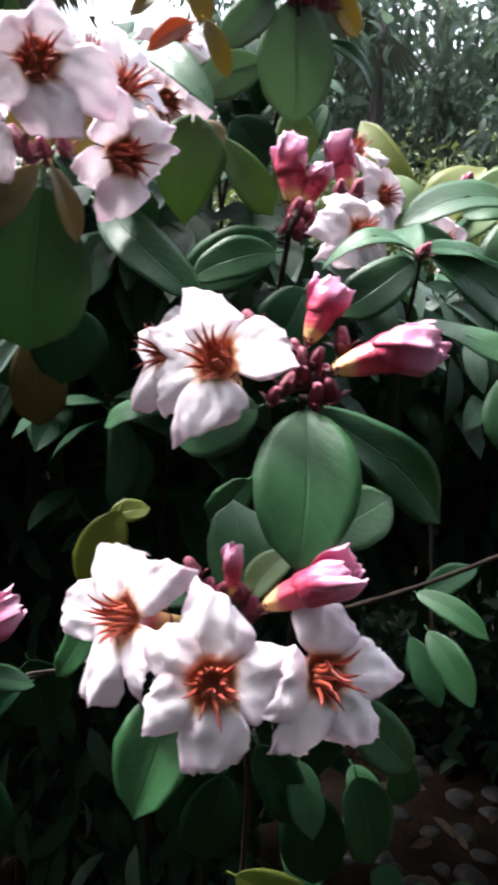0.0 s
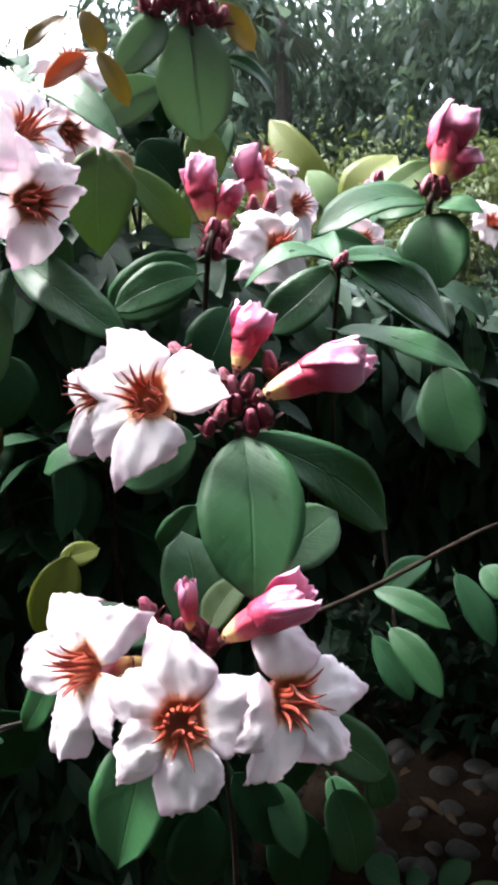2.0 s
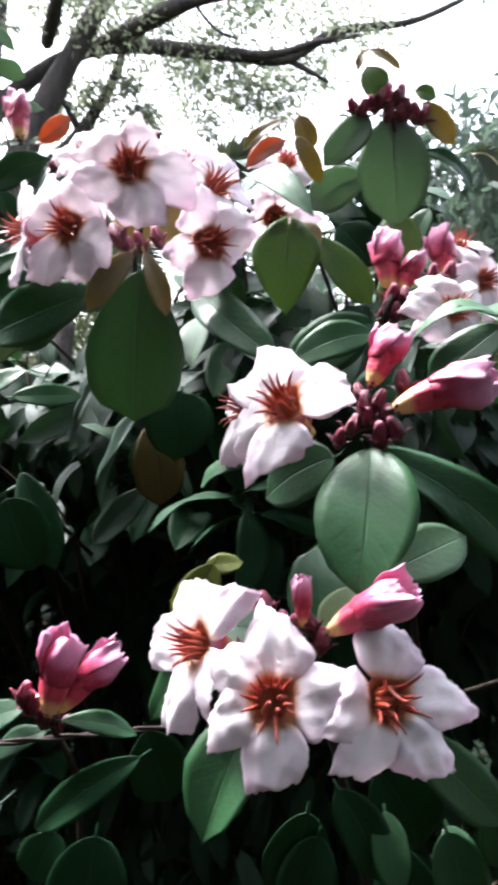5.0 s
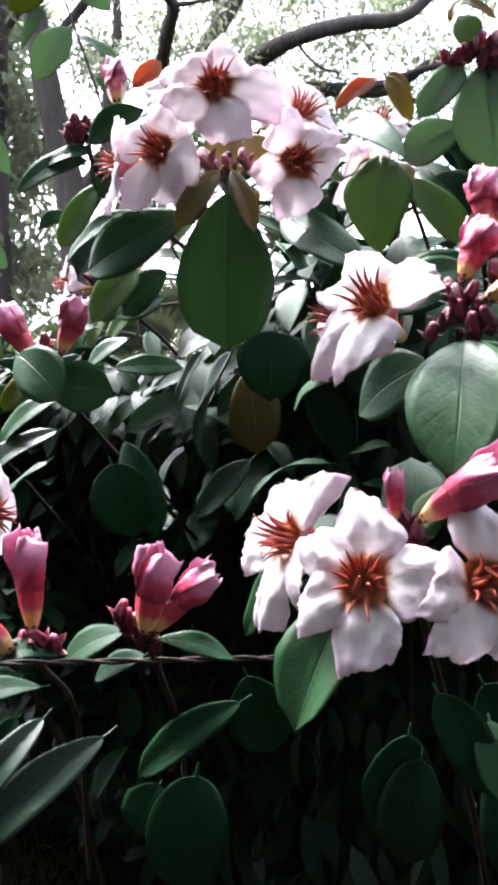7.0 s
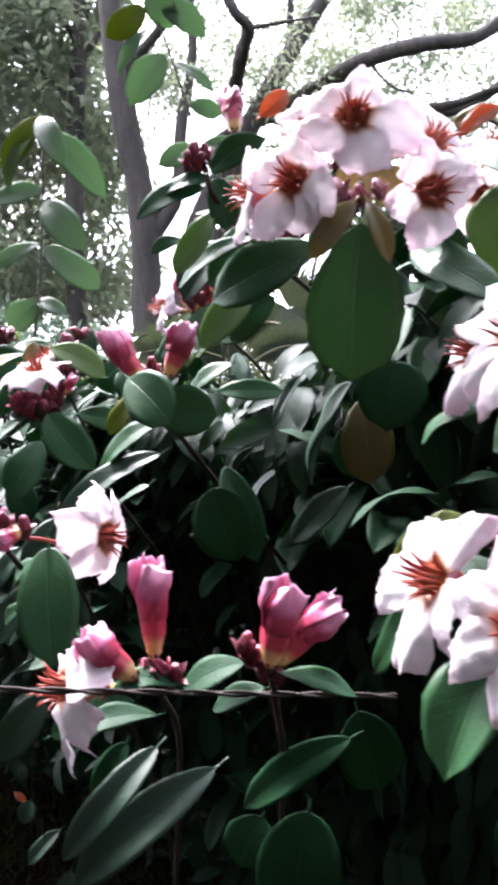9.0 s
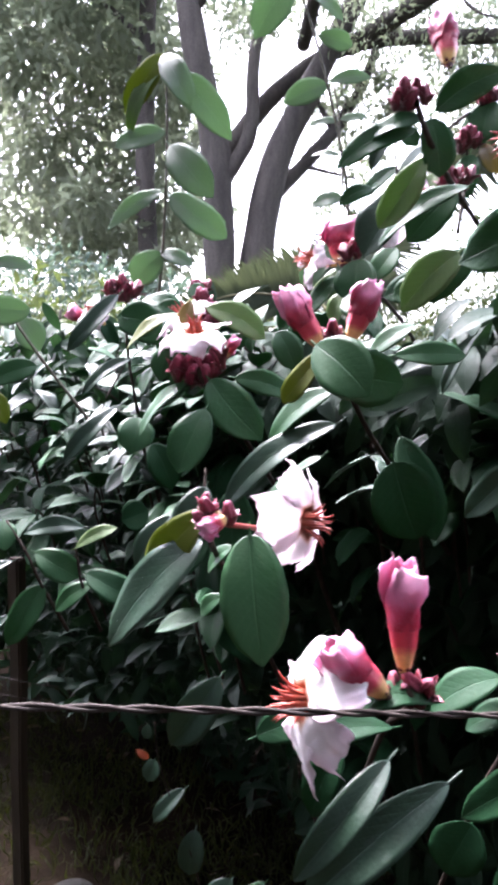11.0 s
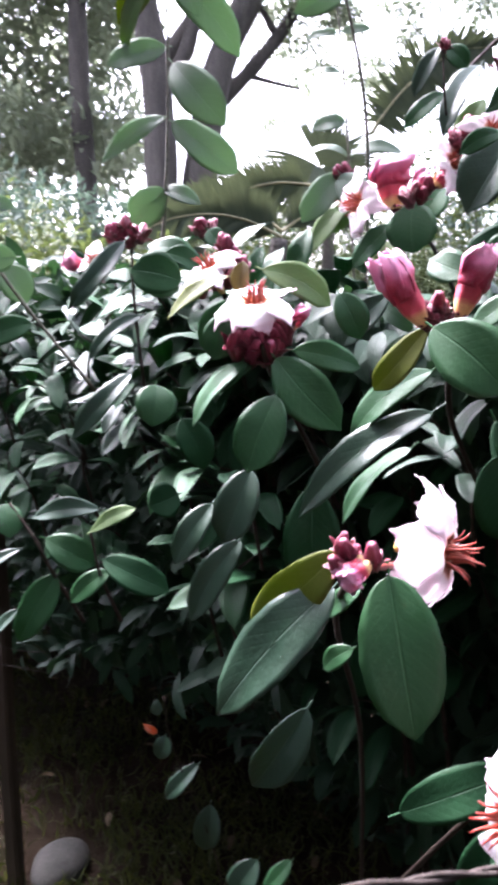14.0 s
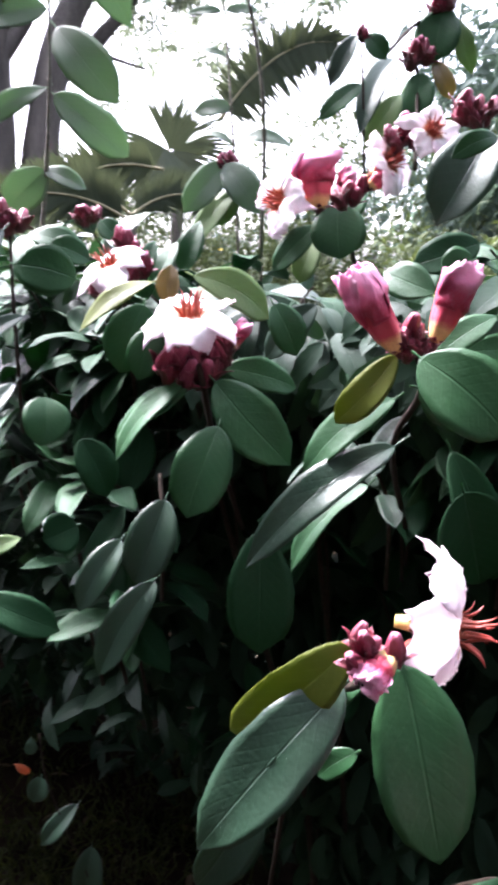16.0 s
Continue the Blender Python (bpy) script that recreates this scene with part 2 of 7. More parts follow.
DRY_LEAF = leaf_material("dry_leaf", (0.022, 0.014, 0.008), (0.06, 0.04, 0.022), 0.7, 0.1, island=True, vein=0.3, spec=0.2)
YELLOW = plain_material("yellow_blossom", (0.55, 0.36, 0.02), (0.75, 0.55, 0.05), 0.5, 60.0)


def water_material():
    n = Nodes("water_drop")
    b = n.node("ShaderNodeBsdfPrincipled", (("Base Color", (1, 1, 1, 1)), ("Roughness", 0.02), ("IOR", 1.33), ("Transmission Weight", 1.0)))
    n.join(b.outputs[0], n.out.inputs[0])
    return n.mat


WATER = water_material()


# ---- mesh helpers ----
def mesh_from(name, verts, faces, uvs=None, mat=None, smooth=True):
    me = bpy.data.meshes.new(name)
    me.from_pydata([tuple(v) for v in verts], [], faces)
    if uvs is not None:
        layer = me.uv_layers.new(name="UVMap")
        idx = np.empty(len(me.loops), dtype=np.int32)
        me.loops.foreach_get("vertex_index", idx)
        layer.data.foreach_set("uv", np.asarray(uvs, dtype=np.float32)[idx].ravel())
    if mat:
        me.materials.append(mat)
    if smooth:
        me.polygons.foreach_set("use_smooth", [True] * len(me.polygons))
    me.update()
    return me


def part(name, me, parent, local=None, label=""):
    """Links one mesh as a part under a thing or under a part."""
    ob = new(name, me)
    ob.parent = parent
    if local is not None:
        ob.matrix_local = local
    if label:
        tagged(ob, label)
    return ob


def shoot(name, at, label, category, group=""):
    ob = new(name)
    ob.empty_display_size = 0.05
    ob.location = at
    return tagged(ob, label, category, group)


def local_of(thing, m):
    return Matrix.Translation(-thing.location) @ m


def basis(origin, x, y, z, scale=(1, 1, 1)):
    m = Matrix((x, y, z)).transposed().to_4x4()
    m.translation = origin
    return m @ Matrix.Diagonal((*scale, 1))


def grid_faces(nu, nv, wrap=False, start=0, flip=False):
    faces = []
    cols = nv if wrap else nv - 1
    for i in range(nu - 1):
        for j in range(cols):
            k = (j + 1) % nv
            q = (start + i * nv + j, start + i * nv + k, start + (i + 1) * nv + k, start + (i + 1) * nv + j)
            faces.append(q[::-1] if flip else q)
    return faces


def tube(thing, name, points, r0, r1, mat, sides=8):
    """A tapering round stem along a smooth line through the points."""
    p = [Vector(q) for q in points]
    ext = [2 * p[0] - p[1]] + p + [2 * p[-1] - p[-2]]
    line = []
    steps = 7
    for i in range(1, len(ext) - 2):
        a, b, c, d = ext[i - 1 : i + 3]
        for s in range(steps):
            f = s / steps
            line.append(0.5 * (2 * b + (c - a) * f + (2 * a - 5 * b + 4 * c - d) * f * f + (3 * b - a - 3 * c + d) * f ** 3))
    line.append(p[-1])
    n = len(line)
    total = sum((line[i + 1] - line[i]).length for i in range(n - 1))
    verts, uvs, run = [], [], 0.0
    for i, q in enumerate(line):
        t = (line[min(i + 1, n - 1)] - line[max(i - 1, 0)]).normalized()
        x = t.cross(Vector((0.31, 0.92, 0.22))).normalized()
        y = t.cross(x)
        f = i / (n - 1)
        r = (r0 + (r1 - r0) * f) * (1 + 0.14 * noise.noise(q * (0.45 / max(r0, r1))))
        if i:
            run += (q - line[i - 1]).length
        for j in range(sides):
            a = 2 * math.pi * j / sides
            verts.append(q - thing.location + (x * math.cos(a) + y * math.sin(a)) * r * (1 + 0.08 * math.sin(3 * a + run * 2 / max(r0, r1) * 0.2)))
            uvs.append((run / total, j / sides))
    faces = grid_faces(n, sides, True)
    faces += [tuple(range(sides))[::-1], tuple(range((n - 1) * sides, n * sides))]
    return part(name, mesh_from(name, verts, faces, uvs, mat), thing)


def leaf_grid(length, width, arch, fold, shape, nu, nv, seed, thick=0.0005, stalk=True):
    """Vertices, faces and UVs of one oval leaf: base at the origin, tip along y, upper side towards z."""
    rnd = random.Random(seed)
    a, b = (0.30, 0.95) if shape > 0.2 else (max(0.2, rnd.uniform(0.54, 0.70) - 1.5 * shape), rnd.uniform(0.50, 0.72))
    peak = a / (a + b)
    top = peak ** a * (1 - peak) ** b
    phase, wave, skew, side = rnd.uniform(0, 6), rnd.uniform(0.012, 0.035), rnd.uniform(-0.05, 0.05), rnd.uniform(-0.06, 0.06)
    wob = [rnd.uniform(-1, 1) for _ in range(4)]
    point = rnd.uniform(0.32, 0.70)
    verts, uvs = [], []
    for i in range(nu):
        u = i / (nu - 1)
        u = u * u * (3 - 2 * u) * 0.7 + u * 0.3
        w = (max(u, 1e-4) ** a) * (max(1 - u, 0) ** b) / top
        s = min(1.0, max(0.0, (u - 0.84) / 0.16))
        w *= 1 - point * s * s * (3 - 2 * s)
        w = max(w, 0.02 * (1 - u) + 0.004)
        for j in range(nv):
            v = 2 * j / (nv - 1) - 1
            rim = 1 + 0.018 * math.sin(17 * u + phase + 2 * wob[0]) * wob[1] * 1.5 + 0.012 * math.sin(31 * u + wob[2] * 9)
            x = w * v * width / 2 * rim + skew * length * math.sin(math.pi * u)
            heart = shape * (0.75 * (math.sin(math.pi * abs(v) ** 0.9) ** 0.8 if abs(v) < 1 else 0.0) if shape > 0.2 else 0.32 * abs(v) ** 1.4) * max(0.0, 1 - u / 0.22)
            y = length * (u - max(0.0, heart))
            z = arch * length * 4 * u * (1 - u) + fold * abs(x - skew * length * math.sin(math.pi * u)) - arch * 0.5 * length * u * u
            z += wave * length * math.sin(7 * u + phase) * v * abs(v) * w + side * width * v * w * 0.6
            verts.append((x, y, z))
            uvs.append((u, (v + 1) / 2))
    faces = grid_faces(nu, nv)
    if thick:
        m = len(verts)
        verts += [(x, y, z - thick) for x, y, z in verts]
        uvs += uvs
        faces += grid_faces(nu, nv, False, m, True)
        ring = [i * nv for i in range(nu)] + [(nu - 1) * nv + j for j in range(1, nv)] + [i * nv + nv - 1 for i in range(nu - 2, -1, -1)] + [j for j in range(nv - 2, 0, -1)]
        faces += [(p, q, q + m, p + m) for p, q in zip(ring, ring[1:] + ring[:1])]
    if stalk:
        m, r = len(verts), max(0.0009, width * 0.018)
        for y, z, s in ((-0.10 * length, -0.012 * length, 0.8), (0.0, -r * 0.4, 1.0), (0.45 * length, arch * length - r * 0.9, 0.6), (0.93 * length, arch * 0.26 * length - arch * 0.43 * length - r * 0.5, 0.15)):
            f = min(max(y / length, 0.0), 1.0)
            xo = skew * length * math.sin(math.pi * f)
            for c, d in ((1, 0), (0, 1), (-1, 0), (0, -1)):
                verts.append((xo + c * r * s, y, z + d * r * s))
                uvs.append((f, 0.5))
        faces += grid_faces(4, 4, True, m, True)
    return verts, faces, uvs


LEAF_COUNT = [0]


def leaf(thing, base, tip, normal, width, arch, fold, shape, mat):
    base, tip = Vector(base), Vector(tip)
    y = tip - base
    length = y.length
    y.normalize()
    z = Vector(normal)
    z = (z - y * z.dot(y)).normalized()
    LEAF_COUNT[0] += 1
    v, f, uv = leaf_grid(length, width, arch, fold, shape, 15, 9, LEAF_COUNT[0])
    return part("leaf", mesh_from("leaf", v, f, uv, mat), thing, local_of(thing, basis(base, y.cross(z), y, z)))


def leaf_drops(ob, count, seed):
    """Small raindrops standing on the upper side of a leaf."""
    rk = random.Random(seed)
    me = ob.data
    spots = [v for v in me.vertices[: 15 * 9]]
    verts, faces = [], []
    for _ in range(count):
        i, j = rk.randrange(2, 12), rk.randrange(1, 7)
        f, g = rk.random(), rk.random()
        a, b, c = spots[i * 9 + j].co, spots[i * 9 + j + 1].co, spots[(i + 1) * 9 + j].co
        p = a + (b - a) * f + (c - a) * g + Vector((0, 0, 0.0001))
        r, m = rk.uniform(0.0003, 0.0007), len(verts)
        for k in range(3):
            e = k / 2 * math.pi / 2
            for q in range(6):
                t = 2 * math.pi * q / 6
                verts.append(p + Vector((math.cos(t) * math.cos(e), math.sin(t) * math.cos(e), 0.7 * math.sin(e))) * r)
        faces += grid_faces(3, 6, True, m)
    part("raindrop", mesh_from("raindrop", verts, faces, None, WATER), ob, None, "clear raindrops")["kind"] = "stuff"


# ---- blossoms ----
def petal_mesh(seed, reach=0.47, wide=0.40, lift=-0.04):
    """One broad crisped lobe of a blossom of unit width, growing along x from the throat to its blunt, one-cornered end."""
    rnd = random.Random(seed * 5 + 2)
    nu, nv = 21, 17
    ph, ph2 = rnd.uniform(0, 6), rnd.uniform(0, 6)
    corner, slant, round_ = rnd.choice((-1, 1)), rnd.uniform(0.02, 0.085), rnd.uniform(0.02, 0.07)
    cup, tw, skew = rnd.uniform(-0.03, 0.06), rnd.uniform(-0.05, 0.05), rnd.uniform(-0.04, 0.04)
    fold = (rnd.uniform(-0.01, 0.13), rnd.uniform(-0.01, 0.13))
    edge_w, full = rnd.uniform(0.54, 0.80), rnd.uniform(0.42, 0.56)
    rim = 0.125
    verts, uvs = [], []
    for i in range(nu):
        u = i / (nu - 1)
        s = min(1.0, u / full)
        s = math.sin(s * math.pi / 2)
        w = 0.118 + (wide * 0.5 - 0.118) * s
        late = max(0.0, (u - full) / (1 - full))
        for j in range(nv):
            v = 2 * j / (nv - 1) - 1
            h = 1 if v > 0 else 5
            ragged = 1 + 0.055 * noise.noise((3.2 * u, seed * 1.3, h)) + 0.05 * noise.noise((9 * u, seed * 2.1, h)) + 0.03 * noise.noise((25 * u, seed, h))
            end = slant * (max(0.0, corner * v) ** 1.5 - 0.6 * max(0.0, -corner * v)) - round_ * max(0.0, -corner * v) ** 2 + 0.018 * noise.noise((2.4 * v, seed, 7)) + 0.018 * noise.noise((7 * v, seed, 9)) + 0.012 * noise.noise((19 * v, seed, 3))
            r = rim + (reach - rim) * u + end * u * u * 1.3
            close = 1 - (1 - edge_w) * late ** 1.6 * (0.55 if v * corner > 0 else 1.15)
            y = w * v * close * (1 + (ragged - 1) * min(1.0, u * 1.6)) + skew * u * u
            z = 0.01 + 0.07 * math.sin(math.pi * min(1.0, u * 1.15) * 0.5) * (1 - u * 0.6) + lift * u ** 1.5 + tw * v * u + cup * (v * v - 0.3) * u
            z -= fold[v > 0] * max(0.0, abs(v) - 0.4) ** 1.5 * 2.4 * min(1.0, u * 1.6)
            z -= 0.05 * max(0.0, u - 0.72) ** 1.5 * 3 * (1 + math.sin(2.6 * v + ph))
            crisp = (abs(v) ** 3 * 0.8 + max(0.0, u - 0.66) * 1.7) * min(1.0, u * 2)
            z += crisp * (0.012 * math.sin(7 * u + 3 * v + ph) + 0.010 * math.sin(9 * v + ph2 + 4 * u) + 0.040 * noise.noise((6 * u, 5 * v, seed * 1.9)))
            z += 0.020 * noise.noise((2.4 * u, 2.2 * v, seed)) + 0.007 * noise.noise((7 * u, 7 * v, seed)) - 0.012 * math.exp(-(v * 5) ** 2) * math.sin(math.pi * u)
            verts.append((r, y, z))
            uvs.append((u, (v + 1) / 2))
    faces = grid_faces(nu, nv)
    m = len(verts)
    verts += [(x, y, z - 0.008) for x, y, z in verts]
    uvs += uvs
    faces += grid_faces(nu, nv, False, m, True)
    ring = [i * nv for i in range(nu)] + [(nu - 1) * nv + j for j in range(1, nv)] + [i * nv + nv - 1 for i in range(nu - 2, -1, -1)] + [j for j in range(nv - 2, 0, -1)]
    faces += [(p, q, q + m, p + m) for p, q in zip(ring, ring[1:] + ring[:1])]
    return mesh_from("petal", verts, faces, uvs, PETAL)


PETALS = [petal_mesh(k, 0.44 + 0.004 * (k * 7 % 22), 0.42 + 0.005 * (k * 5 % 22), -0.10 + 0.006 * (k * 3 % 22)) for k in range(22)]


def spun(name, profile, mat, sides=14, ribs=0.0, twist=0.0, closed=True):
    """A round body about z from (radius, height) pairs; ribs and twist give furled ridges."""
    verts, uvs, n = [], [], len(profile)
    for i, (r, z) in enumerate(profile):
        f = i / (n - 1)
        for j in range(sides):
            a = 2 * math.pi * j / sides
            rr = r * (1 + ribs * math.cos(5 * a + twist * f * 6) * math.sin(math.pi * min(1, f * 1.1)))
            verts.append((rr * math.cos(a), rr * math.sin(a), z))
            uvs.append((f, j / sides))
    faces = grid_faces(n, sides, True, 0, True)
    faces.append(tuple(range(sides)))
    if closed:
        faces.append(tuple(range((n - 1) * sides, n * sides))[::-1])
    return mesh_from(name, verts, faces, uvs, mat)


def filament_mesh(seed):
    rnd = random.Random(seed)
    out, up, side = rnd.uniform(0.07, 0.15), rnd.uniform(0.13, 0.21), rnd.uniform(-0.03, 0.03)
    verts, uvs, n = [], [], 7
    for i in range(n):
        f = i / (n - 1)
        c = Vector((0.085 + out * f ** 1.2 + 0.03 * f ** 3, side * f * f, -0.03 + up * (0.55 * f + 0.45 * math.sin(f * 1.8))))
        r = 0.020 * (1 - f) ** 0.75 + 0.0022
        for j in range(5):
            a = 2 * math.pi * j / 5
            verts.append(c + Vector((-0.3 * math.cos(a), math.sin(a), math.cos(a))) * r)
            uvs.append((f, j / 5))
    return mesh_from("filament", verts, grid_faces(n, 5, True) + [tuple(range((n - 1) * 5, n * 5))], uvs, FILAMENT)


FILAMENTS = [filament_mesh(k) for k in range(9)]


def sepal_mesh():
    v, f, uv = leaf_grid(1.0, 0.46, 0.12, 0.35, 0.1, 7, 5, 5, 0.03, False)
    return mesh_from("sepal", v, f, uv, SEPAL)


SEPAL_MESH = sepal_mesh()
TUBES = {}
DROPS = {}


def drop_mesh(petal, k, count):
    """A scatter of small flattened water drops standing on one petal."""
    rnd = random.Random(k)
    top = [v.co for v in petal.vertices[: 21 * 17]]
    verts, faces = [], []
    for _ in range(count):
        i, j, r = rnd.randrange(5, 20), rnd.randrange(1, 15), rnd.uniform(0.008, 0.021)
        c = top[i * 17 + j].lerp(top[i * 17 + j + 1], rnd.random())
        m = len(verts)
        for e in (-0.3, 0.35, 0.95, 1.5):
            for q in range(7):
                a = 2 * math.pi * q / 7
                verts.append(c + Vector((math.cos(a) * math.cos(e), math.sin(a) * math.cos(e), 0.75 * math.sin(e))) * r)
        faces += grid_faces(4, 7, True, m)
    return mesh_from("raindrop", verts, faces, None, WATER)


FLOWER_COUNT = [0]


def flower(thing, centre, axis, up, size, tube_length, curl, petals=()):
    """A blossom; petals: the angle, reach, width and lift of each lobe where it is known, in units of the blossom's size."""
    FLOWER_COUNT[0] += 1
    k = FLOWER_COUNT[0]
    rnd = random.Random(k * 7)
    z = Vector(axis).normalized()
    x = Vector(up)
    x = (x - z * x.dot(z)).normalized()
    if tube_length not in TUBES:
        t = tube_length
        TUBES[tube_length] = (
            spun("flower", [(0.045, -t - 0.02), (0.055, -t * 0.8), (0.062, -t * 0.6), (0.10, -t * 0.42), (0.15, -t * 0.2), (0.165, -t * 0.08), (0.17, 0.0)], FLOWER_TUBE, 15, 0.06, 0.0, False),
            spun("throat", [(0.012, -0.085), (0.05, -0.078), (0.09, -0.06), (0.13, -0.022), (0.165, 0.014)], THROAT, 15, 0.05, 0.0, False),
        )
    body, throat = TUBES[tube_length]
    head = part("flower", body, thing, local_of(thing, basis(Vector(centre), x, z.cross(x), z, (size,) * 3)))
    part("throat", throat, head, Matrix.Scale(1.02, 4))
    for i in range(5):
        kind = rnd.randrange(len(PETALS))
        if petals:
            angle, reach, wide, lift = petals[i]
            mesh, wet = petal_mesh(100 + 5 * k + i, reach, min(0.52, max(wide * 1.14, 0.42)), lift), 100 + 5 * k + i
            turn = Matrix.Rotation(radians(angle), 4, "Z") @ Matrix.Rotation(radians(rnd.uniform(-4, 4)), 4, "X")
        else:
            mesh, wet = PETALS[kind], kind
            turn = Matrix.Rotation(radians(72 * i + rnd.uniform(-12, 12)), 4, "Z") @ Matrix.Rotation(radians(45 * (curl - 1) + rnd.uniform(-10, 8)), 4, "Y") @ Matrix.Rotation(radians(rnd.uniform(-7, 7)), 4, "X")
        part("petal", mesh, head, turn)
        if size > 0.05:
            if wet not in DROPS:
                DROPS[wet] = drop_mesh(mesh, wet, 13)
            part("raindrop", DROPS[wet], head, turn, "clear raindrops")["kind"] = "stuff"
    for i in range(15):
        part("filament", FILAMENTS[rnd.randrange(9)], head, Matrix.Rotation(radians(24 * i + rnd.uniform(-9, 9)), 4, "Z") @ Matrix.Rotation(radians(rnd.uniform(-28, 6) if i % 3 else rnd.uniform(-48, -20)), 4, "Y"))
    for i in range(5):
        part("sepal", SEPAL_MESH, head, Matrix.Rotation(radians(72 * i + 20), 4, "Z") @ Matrix.Translation((0.03, 0, -tube_length)) @ Matrix.Rotation(radians(-65), 4, "Y") @ Matrix.Rotation(radians(-90), 4, "Z") @ Matrix.Scale(0.17, 4))
    return head


def furled_mesh(seed, loose):
    """One furled petal wrapped round the axis of a bud of unit length."""
    rnd = random.Random(seed)
    nu, nv = 14, 13
    span, ph, twist = radians(rnd.uniform(120, 160)), rnd.uniform(0, 6), rnd.uniform(0.5, 0.9)
    verts, uvs = [], []
    for i in range(nu):
        u = i / (nu - 1)
        for j in range(nv):
            v = j / (nv - 1)
            a = span * (v - 0.5) * (1 - 0.15 * u * u) + twist * 1.5 * u
            r = 0.158 + 0.048 * math.sin(math.pi * min(1, u * 0.9)) - 0.040 * u ** 3
            r *= 1 + 0.22 * (v - 0.5) * 2 * (0.4 + 0.6 * u)
            r += loose * 0.07 * u * u * max(0.0, v - 0.4) * 2 + 0.018 * math.sin(5 * v + 4 * u + ph) + 0.045 * u * u * math.sin(9 * v + ph) + 0.06 * u ** 3 * noise.noise((4 * v, seed * 0.7, 11))
            r += 0.03 * noise.noise((3.5 * u + seed, 3.0 * v, seed * 1.7)) + 0.014 * noise.noise((8 * u, 7 * v + seed, seed * 0.3))
            h = 0.40 + 0.56 * u - 0.04 * u * abs(2 * v - 1) ** 2.2 + 0.03 * math.sin(6 * v + ph) * u + 0.08 * noise.noise((5 * v, seed, 2)) * u + 0.04 * noise.noise((13 * v, seed, 4)) * u
            verts.append((r * math.cos(a), r * math.sin(a), h))
            uvs.append((u, v))
    faces = grid_faces(nu, nv)
    m = len(verts)
    verts += [(x * 0.95, y * 0.95, z - 0.004) for x, y, z in verts]
    uvs += uvs
    faces += grid_faces(nu, nv, False, m, True)
    ring = [i * nv for i in range(nu)] + [(nu - 1) * nv + j for j in range(1, nv)] + [i * nv + nv - 1 for i in range(nu - 2, -1, -1)] + [j for j in range(nv - 2, 0, -1)]
    faces += [(p, q, q + m, p + m) for p, q in zip(ring, ring[1:] + ring[:1])]
    return mesh_from("petal", verts, faces, uvs, BUD_PETAL)


FURLED = [(furled_mesh(k, 0.15), furled_mesh(k + 20, 1.0)) for k in range(5)]
BUD_BODY = spun("bud", [(0.055, 0.0), (0.078, 0.05), (0.104, 0.12), (0.126, 0.19), (0.142, 0.27), (0.152, 0.37), (0.160, 0.48), (0.155, 0.62), (0.13, 0.74), (0.08, 0.82), (0.03, 0.86)], BUD_TUBE, 20, 0.09, 0.25)
SMALL_BODIES = [spun("small_bud", [(0.10, 0.0), (0.2, 0.1), (0.24, 0.28), (0.25, 0.48), (0.21, 0.68), (0.17, 0.84), (0.13, 0.96), (0.05, 1.0)], SMALL_BUD, 20, 0.24, t) for t in (0.2, 0.35, 0.5)]
BUD_SEED = [0]


def bud(thing, base, tip, width, loose):
    BUD_SEED[0] += 1
    rnd = random.Random(BUD_SEED[0] * 13)
    base, tip = Vector(base), Vector(tip)
    z = tip - base
    length = z.length
    z.normalize()
    x = z.cross(Vector((rnd.uniform(-1, 1), rnd.uniform(-1, 1), 0.3))).normalized()
    wide = width / 0.44
    ob = part("bud", BUD_BODY, thing, local_of(thing, basis(base, x, z.cross(x), z, (wide, wide, length))))
    for i in range(4):
        mesh = FURLED[rnd.randrange(5)][1 if rnd.random() < loose else 0]
        part("petal", mesh, ob, Matrix.Rotation(radians(90 * i + rnd.uniform(-15, 15)), 4, "Z") @ Matrix.Diagonal((1 - 0.03 * i, 1 - 0.03 * i, rnd.uniform(0.9, 1.02), 1)))
    for i in range(5):
        part("sepal", SEPAL_MESH, ob, Matrix.Rotation(radians(72 * i), 4, "Z") @ Matrix.Translation((0.03, 0, -0.07)) @ Matrix.Rotation(radians(-62), 4, "Y") @ Matrix.Rotation(radians(-90), 4, "Z") @ Matrix.Scale(0.15, 4))
    return ob


def small_bud(thing, at, up, length):
    BUD_SEED[0] += 1
    rnd = random.Random(BUD_SEED[0] * 17)
    z = (Vector(up) + Vector((rnd.uniform(-0.6, 0.6), rnd.uniform(-0.6, 0.6), rnd.uniform(-0.3, 0.5)))).normalized()
    x = z.cross(Vector((0.2, 0.9, 0.3))).normalized()
    s = length * rnd.uniform(0.8, 1.15)
    ob = part("small_bud", SMALL_BODIES[rnd.randrange(3)], thing, local_of(thing, basis(Vector(at) - z * s * 0.5, x, z.cross(x), z, (s, s, s))))
    for i in range(4):
        part("sepal", SEPAL_MESH, ob, Matrix.Rotation(radians(90 * i), 4, "Z") @ Matrix.Translation((0.13, 0, -0.02)) @ Matrix.Rotation(radians(-58 + 14 * rnd.random()), 4, "Y") @ Matrix.Rotation(radians(-90), 4, "Z") @ Matrix.Scale(0.72, 4))
    return ob


